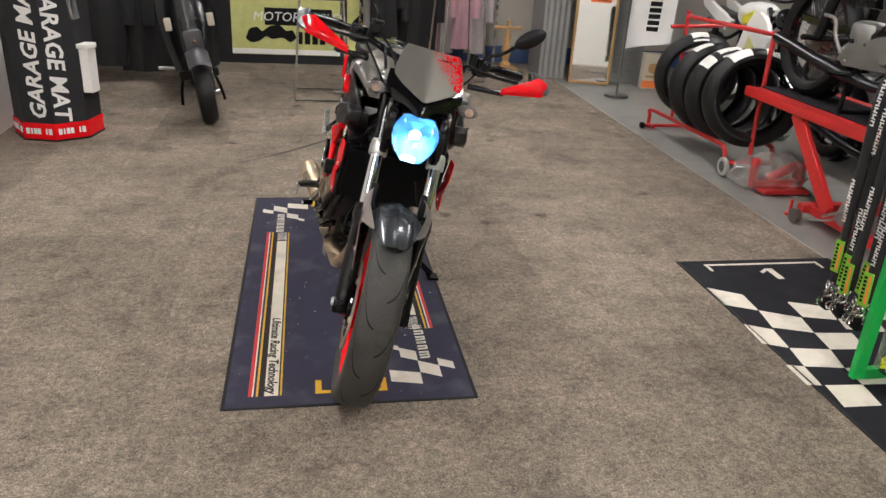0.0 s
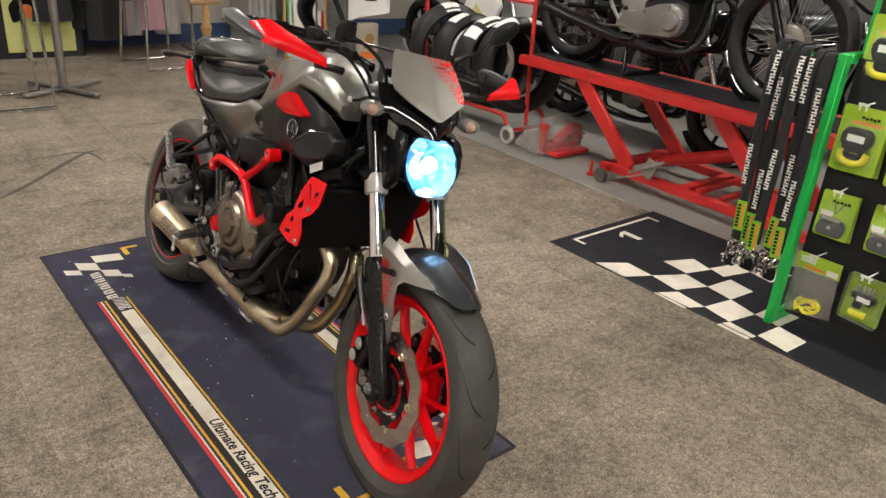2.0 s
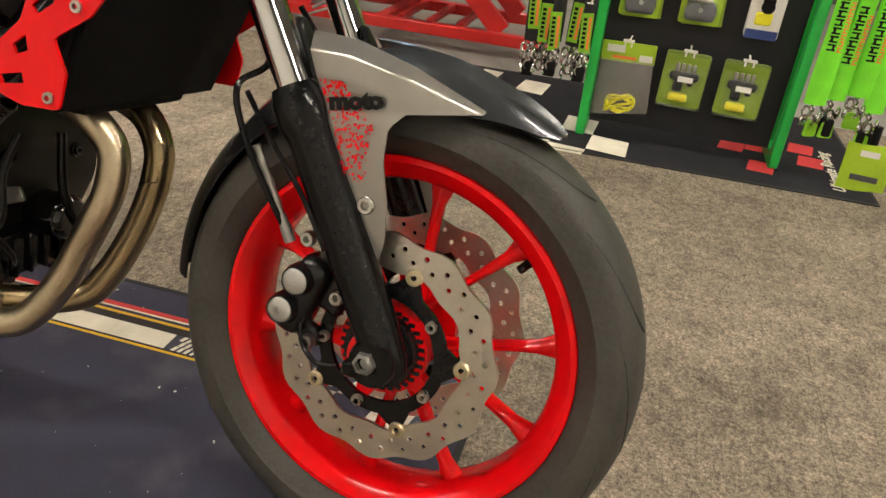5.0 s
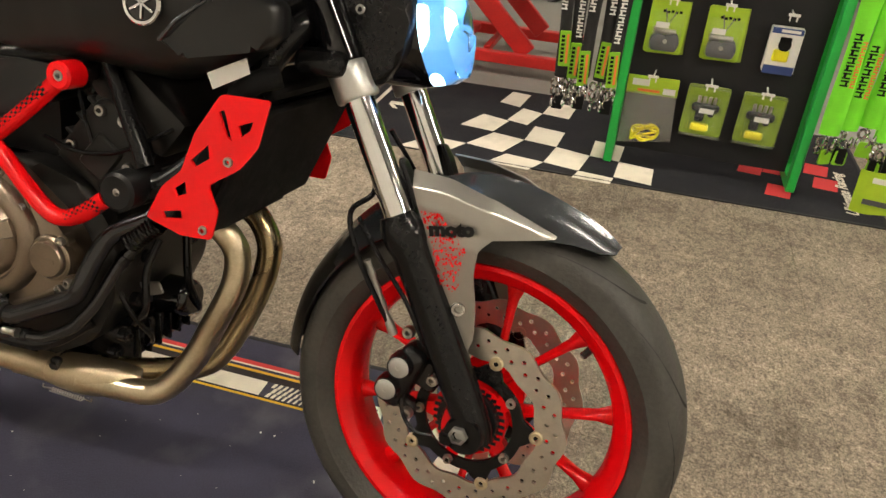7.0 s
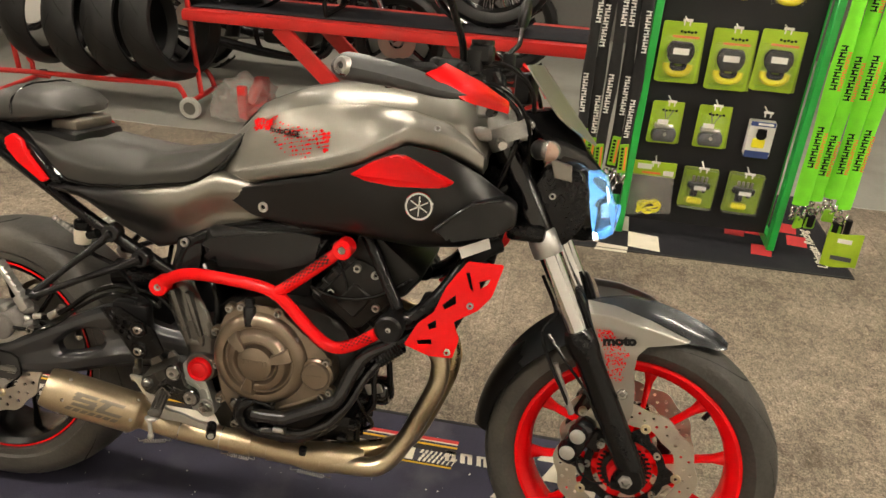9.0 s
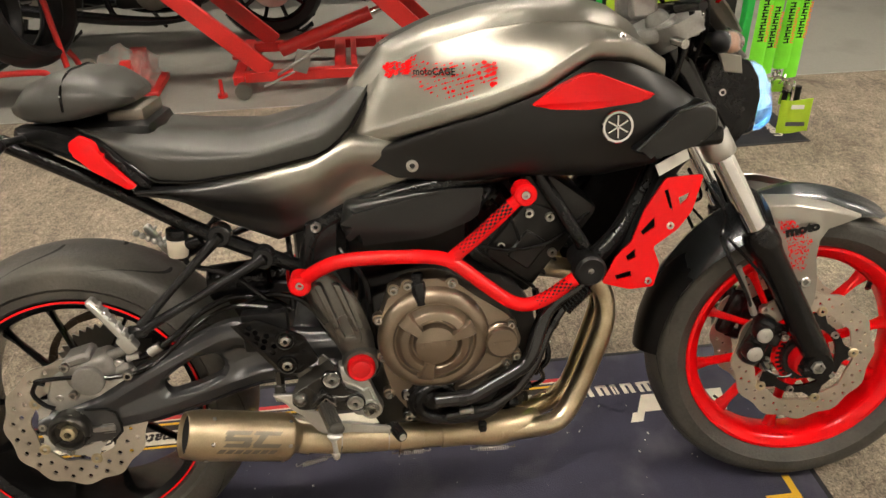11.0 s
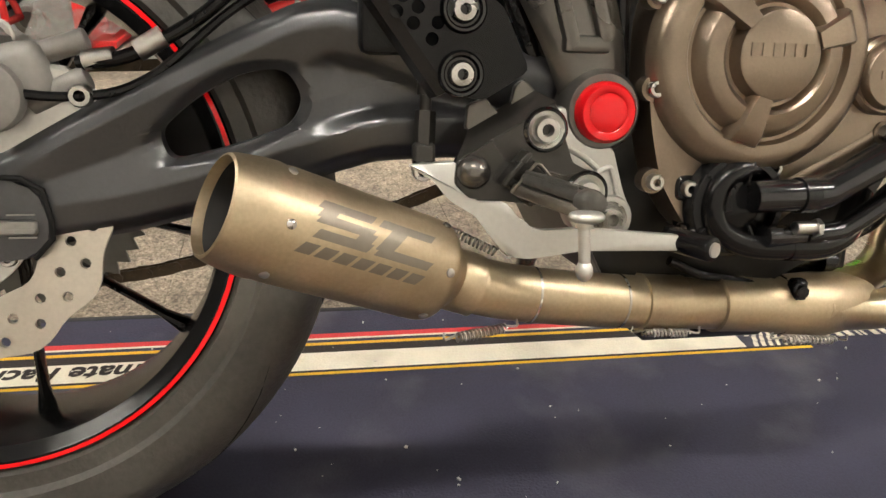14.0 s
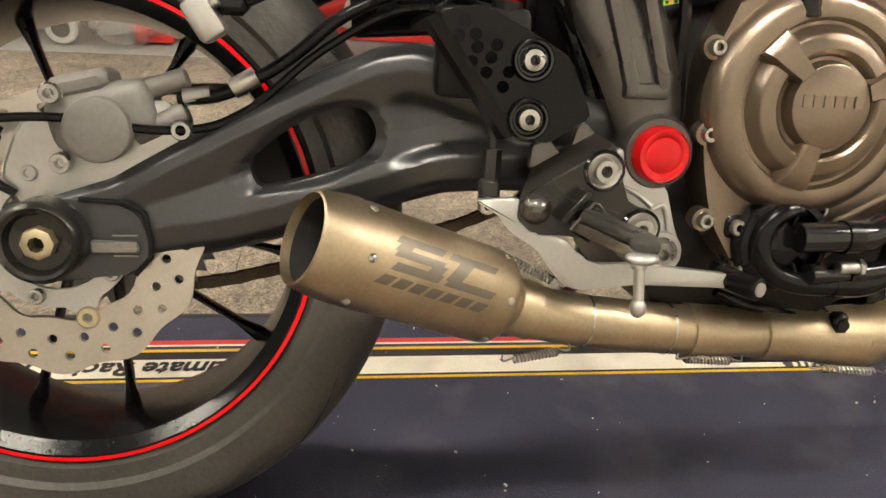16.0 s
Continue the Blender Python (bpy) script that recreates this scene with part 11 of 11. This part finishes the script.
        part("stand_leg", bm, "blacksatin", e)
    bm = bmesh.new()
    tube(bm, [(-0.50, -0.16, 0.31), (-0.50, -0.27, 0.33)], 0.014, 8, smooth=False)
    part("foot_peg", bm, "alloy", e)
scooter()

# coats hanging behind the scooter
def coat(x, y, z, w, l, material, label):
    e = empty("jacket", pose(x, y, z), label, "jacket", "hanging jackets")
    bm = bmesh.new()
    rows = []
    for u in np.linspace(0, 1, 12):
        ww = w * (0.45 + 0.55 * min(1, u * 3.5)) * (1 + 0.06 * math.sin(9 * u + x * 7))
        rows.append([(ww * 0.5 * math.cos(t) * (1 + 0.08 * math.cos(6 * t + u * 4)), 0.07 * math.sin(t) * (1 + 0.3 * math.cos(5 * t + x * 3)), -l * u) for t in [2 * math.pi * q / 24 for q in range(24)]])
    V = grid_surf(bm, rows, closed=True)
    bm.faces.new(V[0]); bm.faces.new(V[-1])
    part("body", bm, material, e)
    for s in (-1, 1):
        bm = bmesh.new()
        tube(bm, [(s * w * 0.30, 0, -0.05), (s * w * 0.55, -0.03, -l * 0.3), (s * w * 0.58, -0.05, -l * 0.75)], [0.06, 0.055, 0.045], 12)
        part("sleeve", bm, material, e)
    return e
for k, x in enumerate((-1.75, -1.45, -1.15)):
    coat(x, 6.75 + 0.05 * (k % 2), 1.5, 0.38, 1.36 + 0.05 * (k % 2), "jacket", "dark hanging motorcycle jacket on a rail")
for k, x in enumerate((0.62, 0.90, 1.02)):
    coat(x + 0.05, 7.72 + 0.10 * (k % 2), 1.45, 0.30, 1.14 + 0.08 * k, "jacket", "dark hanging motorcycle jacket on a rail")
for k, x in enumerate((1.14, 1.32, 1.50, 1.66)):
    coat(x, 7.80 + 0.05 * (k % 2), 1.45, 0.22, 1.24 + 0.05 * (k % 2), "pink" if k % 2 == 0 else "greyfab", "pale pink hanging jacket on a rail" if k % 2 == 0 else "pale grey hanging jacket on a rail")
for x, y, w in ((-1.45, 6.77, 1.1), (1.15, 7.77, 1.4)):
    e = empty("clothes_rail", pose(x, y, 0), "grey steel clothes rail on feet", "clothes rail")
    bm = bmesh.new()
    cyl(bm, (-w / 2, 0, 1.52), (w / 2, 0, 1.52), 0.014, seg=12)
    part("rail", bm, "steel", e)
    for s in (-1, 1):
        bm = bmesh.new()
        cyl(bm, (s * w / 2, 0, 0.02), (s * w / 2, 0, 1.53), 0.014, seg=12)
        part("upright", bm, "steel", e)
        bm = bmesh.new()
        box(bm, s * w / 2, 0, 0.018, 0.03, 0.5, 0.03, bevel=0.004)
        part("foot", bm, "steel", e)

# chrome sled stools, a pedestal table and a trestle
def stool(m):
    e = empty("bar_stool", m, "chrome sled-base bar stool with a dark seat", "stool", "stools at the back")
    for s in (-1, 1):
        bm = bmesh.new()
        tube(bm, [(s * 0.17, 0.20, 0.80), (s * 0.215, 0.235, 0.10), (s * 0.22, 0.235, 0.012)], 0.010, 10, smooth=False)
        part("leg", bm, "chrome", e)
        bm = bmesh.new()
        tube(bm, [(s * 0.17, -0.20, 0.80), (s * 0.215, -0.235, 0.10), (s * 0.22, -0.235, 0.012)], 0.010, 10, smooth=False)
        part("leg", bm, "chrome", e)
        bm = bmesh.new()
        cyl(bm, (-0.22, s * 0.235, 0.012), (0.22, s * 0.235, 0.012), 0.0115, seg=10)
        part("foot_bar", bm, "chrome", e)
    bm = bmesh.new()
    box(bm, 0, 0, 0.82, 0.40, 0.44, 0.05, bevel=0.02, seg=2)
    part("seat", bm, "seat", e)
    return e
s1 = stool(pose(0.035, 6.30, 0, 0, 0, 0))
copy_thing(s1, pose(1.35, 7.25, 0, 0, 0, 8))
e = empty("pedestal_table", pose(0.42, 6.55, 0), "tall pedestal table with a grey cross foot", "table")
bm = bmesh.new()
cyl(bm, (0, 0, 0.02), (0, 0, 1.04), 0.028, seg=20)
part("column", bm, "alloy", e)
for k in range(4):
    bm = bmesh.new()
    box(bm, 0.16, 0, 0.022, 0.32, 0.05, 0.022, Matrix.Rotation(math.pi / 2 * k + 0.5, 4, "Z"), bevel=0.005)
    part("foot", bm, "alloy", e)
bm = bmesh.new()
cyl(bm, (0, 0, 1.04), (0, 0, 1.07), 0.32, seg=40, bevel=0.004)
part("top", bm, "etch", e)

def banner(name, x, y, z, w, h, label, build):
    e = empty(name, pose(x, y, z), label, "banner")
    bm = bmesh.new()
    box(bm, 0, 0, 0, w, 0.01, h, bevel=0.002)
    part("sheet", bm, "posteryel", e)
    build(e, w, h)
def letters(e, w, h):
    bm = bmesh.new()
    box(bm, 0.12, -0.0065, 0.06, w * 0.62, 0.003, 0.165)
    part("title_bar", bm, "black", e, "black title bar")
    f = Matrix.Rotation(math.pi / 2, 4, "X")
    bm = text_bm("MOTORCYCLES", 0.125, Matrix.Translation((0.12, -0.0095, 0.018)) @ f, 0.0008, 0.18)
    part("lettering", bm, "white", e, "pale lettering reading motorcycles", smooth=False)
    bm = bmesh.new()
    for k in range(4):
        box(bm, 0.13 + 0.075 * k, -0.0065, -0.14, 0.055, 0.003, 0.12, bevel=0.001)
    part("number_bar", bm, "black", e, "black number bars")
    bm = bmesh.new()
    quads = round_poly([(-0.40, -0.16), (-0.36, -0.06), (-0.28, -0.04), (-0.24, -0.09), (-0.16, -0.03), (-0.06, -0.02), (0.0, -0.08), (0.06, -0.06), (0.10, -0.14), (0.04, -0.19), (-0.04, -0.14), (-0.14, -0.16), (-0.20, -0.13), (-0.26, -0.18), (-0.34, -0.20)], 0.02, 2)
    slab(bm, quads, -0.0075, -0.0055)
    part("printed_machine", bm, "black", e, "dark printed machine shape")
    bm = bmesh.new()
    box(bm, 0, -0.0062, -h / 2 + 0.03, w, 0.002, 0.05)
    part("white_band", bm, "white", e, "white lower band")
banner("wall_banner", -0.28, 7.794, 0.40, 1.06, 0.62, "yellow-green wall banner with black bars and lettering", letters)
def patches(e, w, h):
    bm = bmesh.new()
    slab(bm, round_poly([(-0.20, -0.08), (-0.22, 0.06), (-0.12, 0.16), (0.0, 0.20), (0.14, 0.12), (0.20, 0.02), (0.12, -0.06), (0.02, 0.02), (-0.08, -0.02)], 0.03, 2), -0.0075, -0.0055)
    part("printed_machine", bm, "black", e, "dark printed machine shape")
    bm = bmesh.new()
    cyl(bm, (-0.09, -0.016, 0.02), (-0.09, -0.018, 0.02), 0.055, seg=20)
    part("printed_disc", bm, "orange", e, "orange printed disc")
banner("wall_banner", 0.58, 7.794, 0.36, 0.52, 0.62, "yellow-green poster with dark machine shapes", patches)
e = empty("shelf_unit", pose(-0.05, 7.98, 0), "low dark shelf behind the banners", "shelf")
bm = bmesh.new()
box(bm, 0, 0, 0.35, 1.9, 0.36, 0.70, bevel=0.004)
part("carcass", bm, "panel", e)

# wooden figure stand, cabinets, mirror, flag, box sign
e = empty("wooden_stand", pose(1.98, 7.75, 0), "turned pine wood stand on a square foot", "stand")
bm = bmesh.new()
box(bm, 0, 0, 0.018, 0.24, 0.24, 0.036, bevel=0.004)
part("foot", bm, "wood", e)
bm = bmesh.new()
lathe(bm, [(0.05, 0.036), (0.06, 0.07), (0.03, 0.10), (0.04, 0.16), (0.055, 0.22), (0.03, 0.27), (0.035, 0.36), (0.02, 0.40), (0.02, 0.52), (0.0001, 0.52)], I4, 24)
part("post", bm, "wood", e)
bm = bmesh.new()
box(bm, 0, 0, 0.44, 0.30, 0.06, 0.03, bevel=0.008)
part("arm", bm, "wood", e)
e = empty("louvred_cabinet", pose(3.10, 7.42, 0), "tall grey steel cabinet with louvred doors", "cabinet")
bm = bmesh.new()
box(bm, 0, 0.03, 1.0, 0.36, 0.42, 2.0, bevel=0.004)
part("body", bm, "cabinet", e)
for k in range(36):
    bm = bmesh.new()
    box(bm, 0, -0.188, 0.10 + 0.024 * k, 0.26, 0.016, 0.010, pose(0, 0, 0), bevel=0.002)
    part("louvre", bm, "cabinet", e)
e = empty("steel_locker", pose(2.38, 7.60, 0), "tall grey corrugated steel locker", "locker")
bm = bmesh.new()
rib = [(-0.135 + 0.015 * k, -0.21 - (0.006 if k % 4 in (1, 2) else 0.0)) for k in range(19)] + [(0.135, 0.21), (-0.135, 0.21)]
slab(bm, rib, -2.0, 0.0, Matrix.Rotation(-math.pi / 2, 4, "X"))
part("body", bm, "cabinet", e, smooth=False)
e = empty("wall_mirror", pose(2.70, 7.16, 0, -4, 0, -17), "tall leaning mirror in a wooden frame", "mirror")
bm = bmesh.new()
for s in (-1, 1):
    box(bm, s * 0.19, 0, 0.86, 0.025, 0.025, 1.72, bevel=0.003)
    box(bm, 0, 0, 0.86 + s * 0.85, 0.36, 0.025, 0.025, bevel=0.003)
part("mirror_frame", bm, "wood", e)
bm = bmesh.new()
box(bm, 0, 0, 0.86, 0.36, 0.008, 1.68)
part("mirror_glass", bm, "mirror", e, "mirror glass", smooth=False)
bm = bmesh.new()
box(bm, 0.03, -0.006, 0.82, 0.20, 0.002, 0.085)
part("notice", bm, "orange", e, "orange notice on the glass", smooth=False)
bm = text_bm("PLEASE!", 0.045, Matrix.Translation((0.03, -0.008, 0.795)) @ Matrix.Rotation(math.pi / 2, 4, "X"), 0.0004)
part("lettering", bm, "black", e, "dark lettering reading please", smooth=False)
e = empty("feather_flag", pose(2.98, 6.55, 0), "white flag banner with dark brand bars on a pole", "flag")
bm = bmesh.new()
cyl(bm, (-0.22, 0, 0.012), (-0.20, 0, 1.9), 0.010, seg=10)
cyl(bm, (-0.22, 0, 0), (-0.22, 0, 0.02), 0.11, seg=24)
part("pole", bm, "etch", e)
bm = bmesh.new()
rows = [[(-0.20 + 0.42 * u + 0.02 * v, 0.025 * math.sin(5 * u + 2 * v), 0.44 + 0.06 * u + 1.3 * v) for u in np.linspace(0, 1, 12)] for v in np.linspace(0, 1, 10)]
grid_surf(bm, rows)
thicken(bm, 0.0015)
part("cloth", bm, "white", e)
bm = bmesh.new()
for k in range(6):
    z = 0.60 + 0.055 * k
    rows = [[(-0.20 + 0.42 * u + 0.02 * v, 0.025 * math.sin(5 * u + 2 * v) - 0.004, zz) for u in np.linspace(0.42, 0.66, 4)] for v, zz in ((( z - 0.44) / 1.3, z), ((z - 0.40) / 1.3, z + 0.04))]
    grid_surf(bm, rows)
part("brand_bar", bm, "black", e, "dark brand bars")
e = empty("box_sign", pose(3.28, 7.0, 0, 0, 0, -6), "small cardboard sign with brown print and orange foot band", "sign")
bm = bmesh.new()
box(bm, 0, 0, 0.17, 0.19, 0.10, 0.34, bevel=0.003)
part("carton", bm, "resplastic", e)
bm = bmesh.new()
box(bm, 0, -0.051, 0.045, 0.188, 0.002, 0.07)
part("foot_band", bm, "orange", e)
bm = bmesh.new()
cyl(bm, (0, -0.050, 0.20), (0, -0.053, 0.20), 0.05, seg=20)
box(bm, 0, -0.052, 0.12, 0.13, 0.002, 0.022)
part("print_bar", bm, "wood", e)

# ---- carpet tiles ----
def carpet():
    root = tagged(new("floor_carpet"), "worn brown-grey loop pile carpet tiles", "carpet", kind="structure")
    s = 0.5
    def tile_mesh(w, l):
        bm = bmesh.new()
        box(bm, 0, 0, -0.0045, w - 0.0006, l - 0.0006, 0.009, bevel=0.0008)
        me = bpy.data.meshes.new("carpet_tile")
        bm.to_mesh(me)
        bm.free()
        me.materials.append(M["carpet"])
        return me
    full = tile_mesh(s, s)
    edges = {}
    y = Y0
    rows = []
    while y < Y1 - 0.01:
        rows.append((y, min(s, Y1 - y)))
        y += s
    for i in range(9):
        xr = EDGE - 0.006 - s * i
        w = min(s, xr - X0)
        if w < 0.02:
            continue
        for yy, l in rows:
            if w > 0.499 and l > 0.499:
                me = full
            else:
                me = edges.setdefault((round(w, 3), round(l, 3)), None) or tile_mesh(w, l)
                edges[(round(w, 3), round(l, 3))] = me
            t = new("carpet_tile", me)
            t.parent = root
            t.matrix_basis = pose(xr - w / 2, yy + l / 2, 0, 0, 0, 90 * ((i + len(str(yy))) % 2) if me is full else 0)
carpet()
